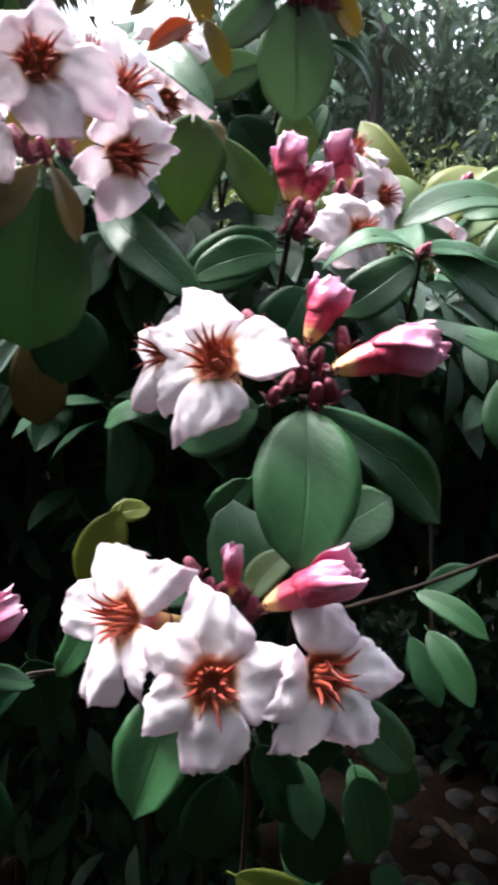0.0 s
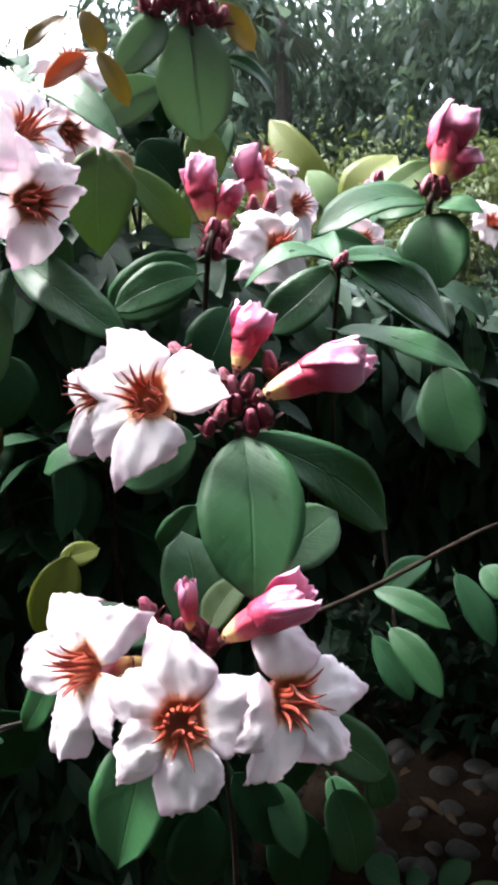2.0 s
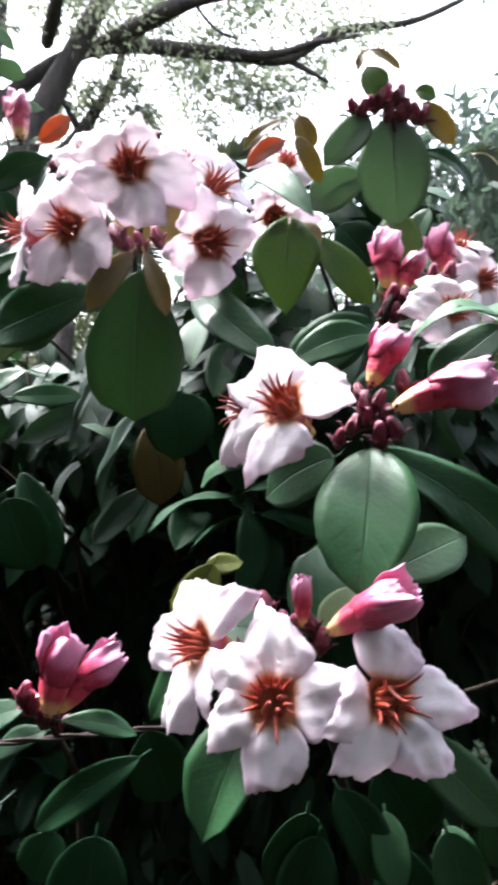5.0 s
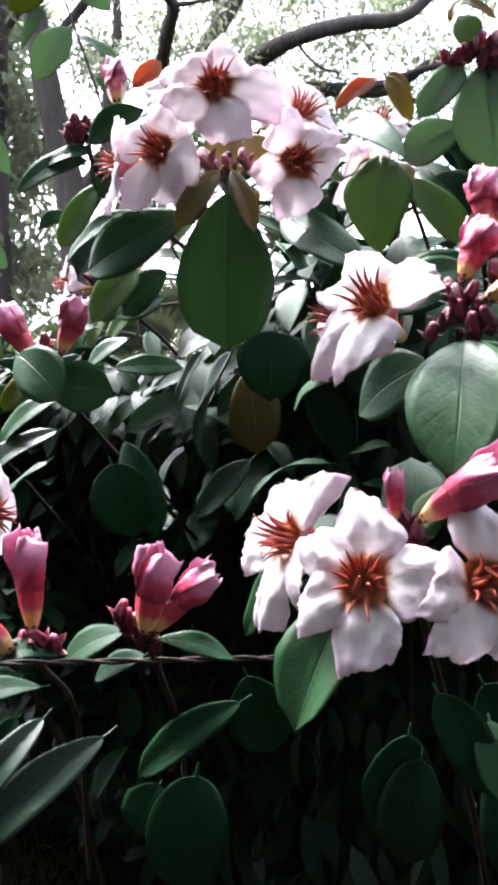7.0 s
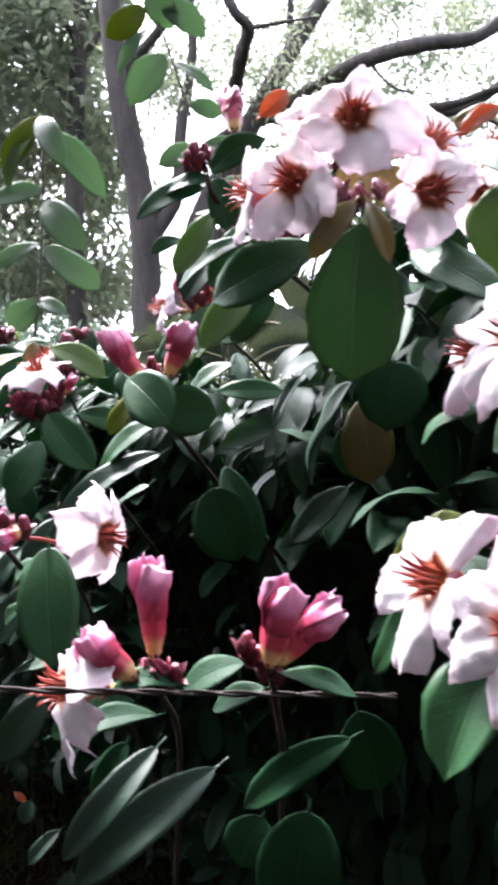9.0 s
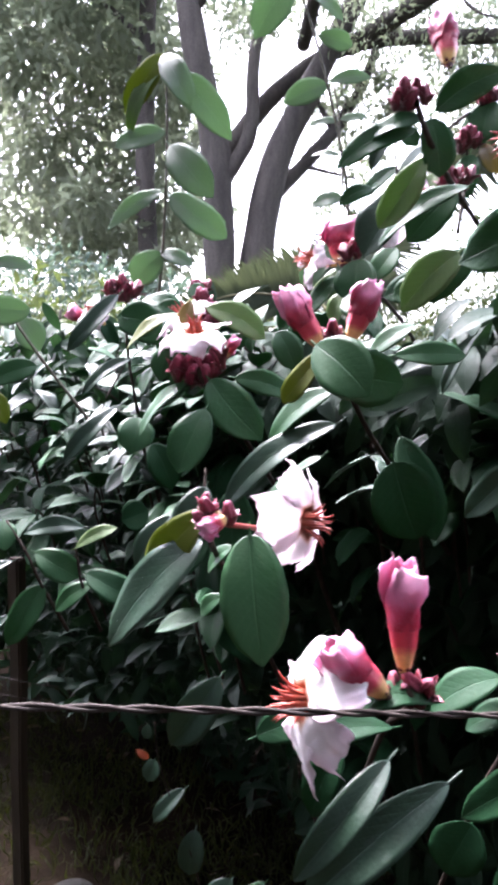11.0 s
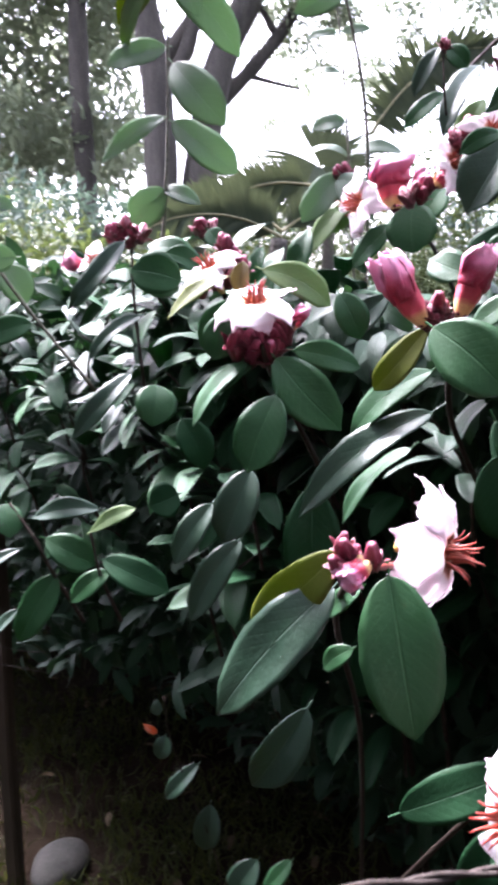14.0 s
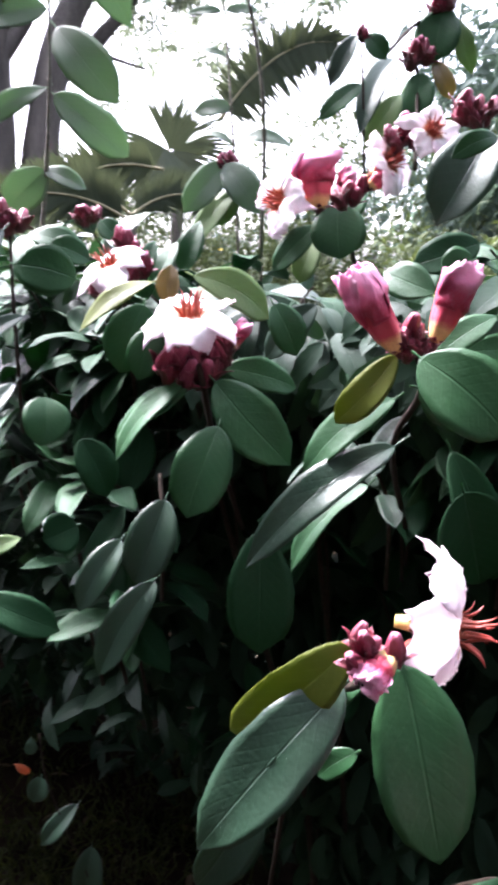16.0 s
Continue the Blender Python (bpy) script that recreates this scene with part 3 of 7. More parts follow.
# ---- palms ----
def fan_leaf(thing, hub, tip, normal, spread, blades):
    hub, tip = Vector(hub), Vector(tip)
    y = tip - hub
    radius = y.length
    y.normalize()
    z = Vector(normal)
    z = (z - y * z.dot(y)).normalized()
    x = y.cross(z)
    verts, faces, uvs = [], [], []
    rnd = random.Random(blades * 31 + int(spread))
    for k in range(blades):
        a = radians(spread) * (k / (blades - 1) - 0.5)
        d = y * math.cos(a) + x * math.sin(a)
        s = z.cross(d)
        w = radius * radians(spread) / blades * 0.62
        m, n = len(verts), 11
        lean = rnd.uniform(-0.1, 0.1)
        for i in range(n):
            f = i / (n - 1)
            half = w * f if f < 0.4 else w * 0.40 * (1 - (f - 0.4) / 0.6) ** 0.8 + 0.001
            c = hub - thing.location + d * radius * f * (0.92 + 0.08 * math.cos(k)) + s * lean * radius * f * f * 0.3 - Vector((0, 0, 0.16 * radius * f ** 3)) - z * 0.06 * radius * f * f
            verts += [c - s * half, c + z * half * 0.45, c + s * half]
            uvs += [(f, 0.0), (f, 0.5), (f, 1.0)]
        faces += grid_faces(n, 3, False, m)
    return part("fan_frond", mesh_from("fan_frond", verts, faces, uvs, PALM_LEAF), thing)


def frond(thing, base, tip, normal, arch, leaflet, droop):
    base, tip = Vector(base), Vector(tip)
    n = Vector(normal)
    up = Vector((0, 0, 1))
    rnd = random.Random(int(arch * 100) + int(leaflet * 1000))
    length = (tip - base).length
    point = lambda f: base.lerp(tip, f) + up * arch * length * 4 * f * (1 - f)
    tube(thing, "frond_rib", [point(f) for f in (0, 0.25, 0.5, 0.75, 1)], 0.014, 0.004, PALMRIB, 5)
    verts, faces, uvs = [], [], []
    for i in range(46):
        f = 0.08 + 0.92 * i / 45
        c, d = point(f) - thing.location, (point(min(1, f + 0.02)) - point(f - 0.02)).normalized()
        for side in (-1, 1):
            out = (d.cross(n) * side + d * 0.55 - up * droop * (0.5 + 0.5 * rnd.random()) + n * 0.15 * rnd.uniform(-1, 1)).normalized()
            ln = leaflet * (0.45 + 0.55 * math.sin(math.pi * (0.15 + 0.8 * f))) * rnd.uniform(0.85, 1.1)
            s = out.cross(n).normalized()
            w, m = leaflet * 0.075, len(verts)
            for k in range(4):
                g = k / 3
                q = c + out * ln * g - up * 0.14 * ln * g * g
                verts += [q - s * w * (1 - g * 0.93), q + s * w * (1 - g * 0.93)]
                uvs += [(g, 0.1), (g, 0.9)]
            faces += grid_faces(4, 2, False, m)
    ob = part("frond_blade", mesh_from("frond_blade", verts, faces, uvs, PALM_LEAF), thing)
    ob["kind"] = "stuff"
    return ob


# ---- foliage in bulk ----
def scatter_mesh(name, places, dirs, normals, lengths, widths, mat, nu=5, fold=0.2, arch=0.1):
    """Many small leaves joined in one mesh: base, direction, normal, length and width of each."""
    nv = 3
    tu = np.linspace(0, 1, nu)
    w = np.maximum(0.03, (tu ** 0.6) * ((1 - tu) ** 0.6) * 1.52)
    u, v = np.repeat(tu, nv), np.tile([-1.0, 0.0, 1.0], nu)
    px, py = np.repeat(w, nv) * v * 0.5, u
    dirs = dirs / np.linalg.norm(dirs, axis=1, keepdims=True)
    normals = normals - dirs * (normals * dirs).sum(1, keepdims=True)
    normals /= np.linalg.norm(normals, axis=1, keepdims=True) + 1e-9
    sides = np.cross(dirs, normals)
    n, m = len(places), nu * nv
    L, W = lengths[:, None, None], widths[:, None, None]
    pz = arch * 4 * py * (1 - py) - arch * 0.6 * py ** 2
    verts = places[:, None] + sides[:, None] * (px[None, :, None] * W) + dirs[:, None] * (py[None, :, None] * L) + normals[:, None] * (pz[None, :, None] * L + np.abs(px)[None, :, None] * fold * W)
    quads = np.array(grid_faces(nu, nv))
    faces = (quads[None] + (np.arange(n) * m)[:, None, None]).reshape(-1, 4)
    me = bpy.data.meshes.new(name)
    me.vertices.add(n * m)
    me.vertices.foreach_set("co", verts.astype(np.float32).ravel())
    me.loops.add(faces.size)
    me.loops.foreach_set("vertex_index", faces.astype(np.int32).ravel())
    me.polygons.add(len(faces))
    me.polygons.foreach_set("loop_start", np.arange(0, faces.size, 4, dtype=np.int32))
    me.polygons.foreach_set("loop_total", np.full(len(faces), 4, dtype=np.int32))
    me.polygons.foreach_set("use_smooth", np.ones(len(faces), dtype=bool))
    layer = me.uv_layers.new(name="UVMap")
    uv = np.stack([np.tile(u, n), np.tile((v + 1) / 2, n)], 1).astype(np.float32)
    layer.data.foreach_set("uv", uv[faces.ravel()].ravel())
    me.materials.append(mat)
    me.update()
    me.validate()
    return me


RNG = np.random.default_rng(7)


def clumps(centres, radii, per, size, mat, name, hang=0.3, squash=0.8, slim=0.45):
    """Leaf clumps: each centre gets a loose, uneven tuft of small leaves."""
    centres, radii = np.asarray(centres, float), np.asarray(radii, float)
    n = len(centres)
    d = RNG.normal(size=(n, per, 3))
    d /= np.linalg.norm(d, axis=2, keepdims=True)
    r = RNG.uniform(0.15, 1.0, size=(n, per, 1)) ** 0.6
    p = centres[:, None] + d * r * radii[:, None, None] * np.array([1, 1, squash])
    dirs = d * 0.6 + RNG.normal(size=d.shape) * 0.6 - np.array([0, 0, hang])
    nor = RNG.normal(size=d.shape) * 0.6 + np.array([0, 0, 0.9])
    ln = size * RNG.uniform(0.6, 1.3, size=n * per)
    return scatter_mesh(name, p.reshape(-1, 3), dirs.reshape(-1, 3), nor.reshape(-1, 3), ln, ln * slim, mat, 4)


def polar(yaw, dist, z):
    return (-dist * math.sin(radians(yaw)), dist * math.cos(radians(yaw)), z)


# ---- setting ----
def ground():
    n = 90
    verts, faces, uvs = [], [], []
    span = [-(abs(t) ** 3) * 320 * (-1 if t > 0 else 1) for t in np.linspace(-1, 1, n)]
    for y in span:
        for x in span:
            near = math.exp(-(x * x + y * y) / 300)
            verts.append((x, y + 2, near * (0.03 * noise.noise((x * 0.7, y * 0.7, 0)) + 0.012 * noise.noise((x * 4, y * 4, 3)))))
            uvs.append((x, y))
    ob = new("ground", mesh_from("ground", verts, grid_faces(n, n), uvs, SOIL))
    tagged(ob, "damp garden soil under the shrubs, shade put into its dark colour", "ground", kind="structure")


ground()


trio = shoot("flowering_branch", (0.006, 0.391, 1.173), "flowering branch with three open white-pink blossoms and wet leaves", "flowering branch", "flowering branches of the shrub")
tube(trio, "stem", [(0.005, 0.392, 1.175), (0.011, 0.427, 1.120), (0.026, 0.610, 0.890), (0.030, 0.810, 0.519)], 0.0019, 0.0028, STEM)
flower(trio, (-0.049, 0.376, 1.173), (-0.72, -0.62, 0.30), (0.23, 0.20, 0.95), 0.074, 0.45, 1.0, ((42, 0.54, 0.26, -0.06), (-26, 0.55, 0.36, -0.02), (-123, 0.47, 0.38, 0.0), (164, 0.67, 0.35, -0.04), (101, 0.68, 0.29, 0.02)))
flower(trio, (-0.005, 0.344, 1.159), (0.06, -0.93, 0.36), (-0.02, 0.36, 0.93), 0.076, 0.45, 1.0, ((-5, 0.53, 0.4, -0.03), (-87, 0.43, 0.42, -0.04), (-175, 0.51, 0.35, -0.05), (107, 0.42, 0.35, -0.05), (47, 0.44, 0.37, -0.05)))
flower(trio, (0.047, 0.358, 1.158), (0.50, -0.80, 0.33), (-0.17, 0.28, 0.94), 0.074, 0.45, 1.0, ((-11, 0.5, 0.41, -0.03), (-94, 0.6, 0.32, -0.06), (-151, 0.58, 0.31, -0.06), (151, 0.51, 0.29, -0.06), (88, 0.36, 0.4, 0.0)))
bud(trio, (0.018, 0.373, 1.185), (0.060, 0.357, 1.214), 0.021, 0.6)
bud(trio, (0.002, 0.394, 1.180), (0.001, 0.393, 1.210), 0.012, 0.1)
small_bud(trio, (-0.018, 0.397, 1.184), (0.03, 0.01, 1.00), 0.0138)
small_bud(trio, (-0.011, 0.395, 1.181), (0.03, 0.01, 1.00), 0.0138)
small_bud(trio, (-0.019, 0.399, 1.190), (0.03, 0.01, 1.00), 0.0138)
small_bud(trio, (0.006, 0.394, 1.182), (0.03, 0.01, 1.00), 0.0138)
small_bud(trio, (-0.004, 0.395, 1.181), (0.03, 0.01, 1.00), 0.0138)
small_bud(trio, (0.012, 0.391, 1.175), (0.03, 0.01, 1.00), 0.0138)
leaf(trio, (-0.020, 0.367, 1.142), (-0.038, 0.339, 1.090), (-0.23, -0.90, 0.38), 0.037, 0.05, 0.42, 0.0, LEAF_G)
leaf(trio, (-0.067, 0.478, 1.194), (-0.084, 0.464, 1.145), (0.04, -0.97, 0.25), 0.029, 0.05, 0.15, 0, LEAF_Y)
leaf(trio, (-0.073, 0.478, 1.191), (-0.050, 0.487, 1.194), (0.17, -0.69, 0.70), 0.015, 0.05, 0.1, 0, LEAF_Y)
leaf(trio, (-0.007, 0.422, 1.165), (-0.073, 0.449, 1.166), (-0.23, -0.59, 0.77), 0.028, 0.12, 0.1, 0.0, LEAF_G)
leaf(trio, (0.007, 0.420, 1.163), (0.000, 0.457, 1.212), (0.10, -0.79, 0.61), 0.037, 0.08, 0.1, 0.0, LEAF_G)
leaf(trio, (0.010, 0.402, 1.174), (0.033, 0.418, 1.198), (-0.27, -0.66, 0.70), 0.020, 0.08, 0.2, 0, LEAF_L)
leaf(trio, (0.058, 0.395, 1.129), (0.104, 0.400, 1.083), (0.19, -0.90, 0.40), 0.028, 0.06, 0.15, 0.0, LEAF_M)
leaf(trio, (-0.071, 0.423, 1.151), (-0.095, 0.433, 1.108), (-0.54, -0.84, 0.11), 0.020, 0.05, 0.12, 0.0, LEAF_G)
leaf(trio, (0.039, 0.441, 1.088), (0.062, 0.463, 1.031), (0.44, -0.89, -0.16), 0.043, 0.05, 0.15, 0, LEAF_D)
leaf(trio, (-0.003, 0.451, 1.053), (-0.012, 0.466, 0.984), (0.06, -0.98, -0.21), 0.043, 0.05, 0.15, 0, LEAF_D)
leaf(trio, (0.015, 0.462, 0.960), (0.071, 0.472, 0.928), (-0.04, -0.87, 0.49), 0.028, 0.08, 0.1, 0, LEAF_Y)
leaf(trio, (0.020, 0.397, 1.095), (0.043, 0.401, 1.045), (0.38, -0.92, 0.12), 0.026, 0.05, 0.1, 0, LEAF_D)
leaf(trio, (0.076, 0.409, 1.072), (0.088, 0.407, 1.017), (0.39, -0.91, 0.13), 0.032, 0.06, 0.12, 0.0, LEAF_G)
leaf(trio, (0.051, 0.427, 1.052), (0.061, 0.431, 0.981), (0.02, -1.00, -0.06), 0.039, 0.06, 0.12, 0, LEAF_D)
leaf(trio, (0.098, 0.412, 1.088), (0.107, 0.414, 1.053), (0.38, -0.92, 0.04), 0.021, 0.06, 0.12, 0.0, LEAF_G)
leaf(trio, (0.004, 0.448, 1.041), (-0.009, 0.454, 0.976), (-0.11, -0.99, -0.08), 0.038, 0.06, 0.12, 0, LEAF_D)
leaf(trio, (0.044, 0.410, 1.079), (0.053, 0.388, 1.046), (0.11, -0.83, 0.54), 0.020, 0.06, 0.2, 0.0, LEAF_G)
leaf(trio, (0.077, 0.433, 1.063), (0.092, 0.414, 1.038), (0.21, -0.87, 0.45), 0.019, 0.06, 0.15, 0.0, LEAF_G)
leaf(trio, (0.057, 0.534, 0.951), (0.070, 0.503, 0.910), (0.10, -0.82, 0.57), 0.033, 0.06, 0.2, 0.0, LEAF_G)
leaf(trio, (0.097, 0.553, 0.948), (0.119, 0.535, 0.914), (0.28, -0.84, 0.47), 0.027, 0.06, 0.2, 0, LEAF_D)

single = shoot("flowering_branch", (0.033, 0.430, 1.271), "flowering branch with one open blossom, pink buds and broad green leaves", "flowering branch", "flowering branches of the shrub")
tube(single, "stem", [(0.033, 0.432, 1.277), (0.033, 0.438, 1.263), (0.053, 0.633, 1.139), (0.070, 0.855, 0.878)], 0.0019, 0.0028, STEM)
flower(single, (-0.013, 0.420, 1.294), (-0.30, -0.84, 0.46), (0.15, 0.43, 0.89), 0.074, 0.45, 1.0, ((20, 0.56, 0.35, -0.04), (-69, 0.52, 0.43, -0.01), (-173, 0.51, 0.47, -0.03), (116, 0.47, 0.35, -0.1), (57, 0.53, 0.34, -0.08)))
flower(single, (-0.042, 0.457, 1.293), (-0.80, -0.52, 0.30), (0.25, 0.16, 0.95), 0.062, 0.45, 1.0, ((10, 0.41, 0.29, -0.05), (92, 0.56, 0.29, -0.02), (153, 0.67, 0.36, -0.05), (-151, 0.39, 0.34, -0.1), (-53, 0.44, 0.29, -0.1)))
bud(single, (0.046, 0.420, 1.293), (0.102, 0.416, 1.314), 0.024, 0.55)
bud(single, (0.033, 0.430, 1.305), (0.046, 0.439, 1.337), 0.019, 0.25)
small_bud(single, (0.050, 0.429, 1.307), (0.03, 0.01, 1.00), 0.0150)
small_bud(single, (0.032, 0.425, 1.288), (0.03, 0.01, 1.00), 0.0150)
small_bud(single, (0.046, 0.422, 1.282), (0.03, 0.01, 1.00), 0.0150)
small_bud(single, (0.017, 0.423, 1.277), (0.03, 0.01, 1.00), 0.0150)
small_bud(single, (0.027, 0.429, 1.301), (0.03, 0.01, 1.00), 0.0150)
small_bud(single, (0.037, 0.427, 1.297), (0.03, 0.01, 1.00), 0.0150)
small_bud(single, (0.041, 0.425, 1.290), (0.03, 0.01, 1.00), 0.0150)
small_bud(single, (0.030, 0.427, 1.295), (0.03, 0.01, 1.00), 0.0150)
small_bud(single, (0.024, 0.424, 1.284), (0.03, 0.01, 1.00), 0.0150)
small_bud(single, (0.039, 0.421, 1.279), (0.03, 0.01, 1.00), 0.0150)
small_bud(single, (0.003, 0.466, 1.310), (0.03, 0.01, 1.00), 0.0148)
small_bud(single, (0.007, 0.465, 1.308), (0.03, 0.01, 1.00), 0.0148)
leaf_drops(leaf(single, (0.034, 0.420, 1.272), (0.032, 0.368, 1.206), (-0.13, -0.78, 0.61), 0.052, 0.08, 0.1, -0.06, LEAF_G), 90, 48)
leaf_drops(leaf(single, (0.037, 0.429, 1.270), (0.123, 0.463, 1.202), (0.54, -0.79, 0.29), 0.033, 0.08, 0.12, 0.05, LEAF_G), 25, 49)
leaf(single, (0.041, 0.402, 1.207), (0.085, 0.435, 1.225), (0.02, -0.83, 0.55), 0.033, 0.05, 0.1, 0.0, LEAF_M)
leaf(single, (-0.029, 0.465, 1.265), (-0.083, 0.495, 1.242), (-0.56, -0.56, 0.61), 0.020, 0.12, 0.1, 0.0, LEAF_G)
leaf(single, (0.010, 0.461, 1.264), (-0.035, 0.478, 1.236), (-0.49, -0.81, 0.31), 0.041, 0.06, 0.1, 0.0, LEAF_G)
leaf(single, (0.009, 0.527, 1.204), (-0.016, 0.530, 1.173), (-0.26, -0.96, 0.11), 0.025, 0.06, 0.12, 0.0, LEAF_G)

upper = shoot("flowering_branch", (0.031, 0.667, 1.357), "flowering branch with mauve-pink buds and small white blossoms", "flowering branch", "flowering branches of the shrub")
tube(upper, "stem", [(0.036, 0.665, 1.386), (0.029, 0.666, 1.353), (0.030, 0.872, 1.258), (0.032, 1.079, 1.046)], 0.0021, 0.0028, STEM)
flower(upper, (0.082, 0.643, 1.365), (0.45, -0.83, 0.32), (-0.15, 0.28, 0.95), 0.068, 0.45, 1.0, ((75, 0.56, 0.5, -0.02), (13, 0.46, 0.45, -0.05), (-63, 0.49, 0.42, -0.08), (-154, 0.4, 0.42, -0.06), (138, 0.53, 0.5, -0.03)))
flower(upper, (0.110, 0.733, 1.399), (0.67, -0.71, 0.22), (-0.15, 0.16, 0.97), 0.060, 0.45, 1.0, ((45, 0.5, 0.5, -0.03), (-41, 0.47, 0.46, -0.05), (-98, 0.5, 0.38, -0.06), (-168, 0.6, 0.5, -0.04), (93, 0.53, 0.5, -0.03)))
flower(upper, (0.090, 0.782, 1.439), (0.30, -0.43, 0.85), (0.25, 0.90, 0.37), 0.059, 0.45, 1.0)
bud(upper, (0.032, 0.675, 1.384), (0.025, 0.693, 1.438), 0.029, 0.35)
bud(upper, (0.039, 0.675, 1.384), (0.057, 0.684, 1.418), 0.021, 0.6)
bud(upper, (0.081, 0.739, 1.400), (0.069, 0.756, 1.449), 0.027, 0.4)
bud(upper, (-0.000, 0.838, 1.424), (0.001, 0.850, 1.462), 0.022, 0.2)
small_bud(upper, (0.031, 0.662, 1.373), (0.03, 0.01, 1.00), 0.0190)
small_bud(upper, (0.044, 0.662, 1.378), (0.03, 0.01, 1.00), 0.0190)
small_bud(upper, (0.027, 0.660, 1.365), (0.03, 0.01, 1.00), 0.0190)
small_bud(upper, (0.037, 0.659, 1.366), (0.03, 0.01, 1.00), 0.0190)
small_bud(upper, (0.046, 0.659, 1.369), (0.03, 0.01, 1.00), 0.0190)
small_bud(upper, (0.079, 0.665, 1.397), (0.03, 0.01, 1.00), 0.0190)
small_bud(upper, (0.066, 0.666, 1.397), (0.03, 0.01, 1.00), 0.0190)
small_bud(upper, (0.034, 0.664, 1.380), (0.03, 0.01, 1.00), 0.0190)
leaf(upper, (0.020, 0.648, 1.358), (-0.050, 0.643, 1.324), (-0.06, -0.97, 0.24), 0.047, 0.06, 0.12, 0.0, LEAF_G)
leaf(upper, (0.042, 0.614, 1.324), (0.017, 0.601, 1.275), (-0.02, -0.96, 0.27), 0.047, 0.05, 0.1, 0, LEAF_D)
leaf(upper, (0.062, 0.819, 1.481), (0.041, 0.817, 1.436), (-0.33, -0.92, 0.19), 0.027, 0.05, 0.1, 0.0, LEAF_G)
leaf(upper, (0.042, 0.838, 1.435), (0.015, 0.848, 1.391), (-0.41, -0.91, 0.05), 0.034, 0.05, 0.1, 0, LEAF_L)

node = shoot("leafy_branch", (0.119, 0.594, 1.352), "leafy branch with long dark green leaves at one node", "branch", "leafy branches of the shrub")
tube(node, "stem", [(0.120, 0.596, 1.356), (0.119, 0.602, 1.342), (0.153, 0.816, 1.250), (0.198, 1.071, 1.071)], 0.0015, 0.0024, STEM)
leaf(node, (0.114, 0.593, 1.348), (0.063, 0.586, 1.309), (-0.19, -0.89, 0.42), 0.037, 0.08, 0.12, 0.0, LEAF_G)
leaf(node, (0.126, 0.593, 1.351), (0.218, 0.641, 1.295), (0.58, -0.75, 0.32), 0.042, 0.1, 0.15, 0.0, LEAF_G)
leaf(node, (0.115, 0.596, 1.355), (0.050, 0.588, 1.345), (-0.10, -0.38, 0.92), 0.021, 0.22, 0.1, 0.0, LEAF_G)
leaf(node, (0.121, 0.595, 1.356), (0.179, 0.630, 1.350), (0.37, -0.46, 0.81), 0.024, 0.12, 0.1, 0.0, LEAF_G)
leaf(node, (0.117, 0.594, 1.351), (0.113, 0.686, 1.373), (-0.20, -0.24, 0.95), 0.026, 0.08, 0.1, 0.0, LEAF_G)
leaf(node, (0.126, 0.641, 1.302), (0.211, 0.583, 1.277), (-0.08, -0.49, 0.87), 0.032, 0.1, 0.1, 0.0, LEAF_G)
leaf(node, (0.189, 0.586, 1.278), (0.197, 0.557, 1.221), (-0.29, -0.87, 0.40), 0.046, 0.05, 0.1, 0.0, LEAF_G)
small_bud(node, (0.117, 0.590, 1.354), (0.03, 0.01, 1.00), 0.0115)
small_bud(node, (0.121, 0.590, 1.356), (0.03, 0.01, 1.00), 0.0115)

pinkbud = shoot("flowering_branch", (0.220, 0.724, 1.394), "branch topped by pink furled buds over round leaves", "flowering branch", "flowering branches of the shrub")
tube(pinkbud, "stem", [(0.227, 0.729, 1.411), (0.223, 0.732, 1.385), (0.283, 0.906, 1.309), (0.359, 1.166, 1.086)], 0.0026, 0.0028, STEM)
bud(pinkbud, (0.232, 0.729, 1.414), (0.250, 0.748, 1.480), 0.038, 0.5)
bud(pinkbud, (0.235, 0.729, 1.414), (0.265, 0.734, 1.440), 0.024, 0.4)
small_bud(pinkbud, (0.221, 0.730, 1.412), (0.03, 0.01, 1.00), 0.0187)
small_bud(pinkbud, (0.228, 0.728, 1.408), (0.03, 0.01, 1.00), 0.0187)
small_bud(pinkbud, (0.235, 0.728, 1.410), (0.03, 0.01, 1.00), 0.0187)
leaf(pinkbud, (0.221, 0.722, 1.386), (0.223, 0.693, 1.328), (-0.37, -0.84, 0.40), 0.060, 0.06, 0.1, 0.1, LEAF_G)
leaf(pinkbud, (0.218, 0.726, 1.399), (0.121, 0.708, 1.380), (-0.05, -0.59, 0.81), 0.045, 0.14, 0.15, 0.0, LEAF_G)
leaf(pinkbud, (0.225, 0.724, 1.394), (0.259, 0.698, 1.389), (-0.25, -0.50, 0.83), 0.024, 0.15, 0.1, 0.0, LEAF_G)
leaf(pinkbud, (0.272, 0.892, 1.442), (0.222, 0.888, 1.413), (-0.17, -0.89, 0.42), 0.031, 0.08, 0.1, 0, LEAF_L)
leaf(pinkbud, (0.186, 0.769, 1.358), (0.129, 0.768, 1.373), (0.13, -0.88, 0.46), 0.026, 0.08, 0.12, 0.0, LEAF_G)
leaf(pinkbud, (0.233, 0.777, 1.400), (0.190, 0.789, 1.391), (-0.32, -0.81, 0.49), 0.029, 0.08, 0.12, 0.0, LEAF_G)
flower(pinkbud, (0.209, 0.928, 1.369), (0.22, -0.96, 0.17), (0.77, 0.28, 0.57), 0.057, 0.45, 1.0)
flower(pinkbud, (0.349, 0.919, 1.383), (0.24, -0.85, 0.46), (0.76, 0.46, 0.45), 0.051, 0.45, 1.0)
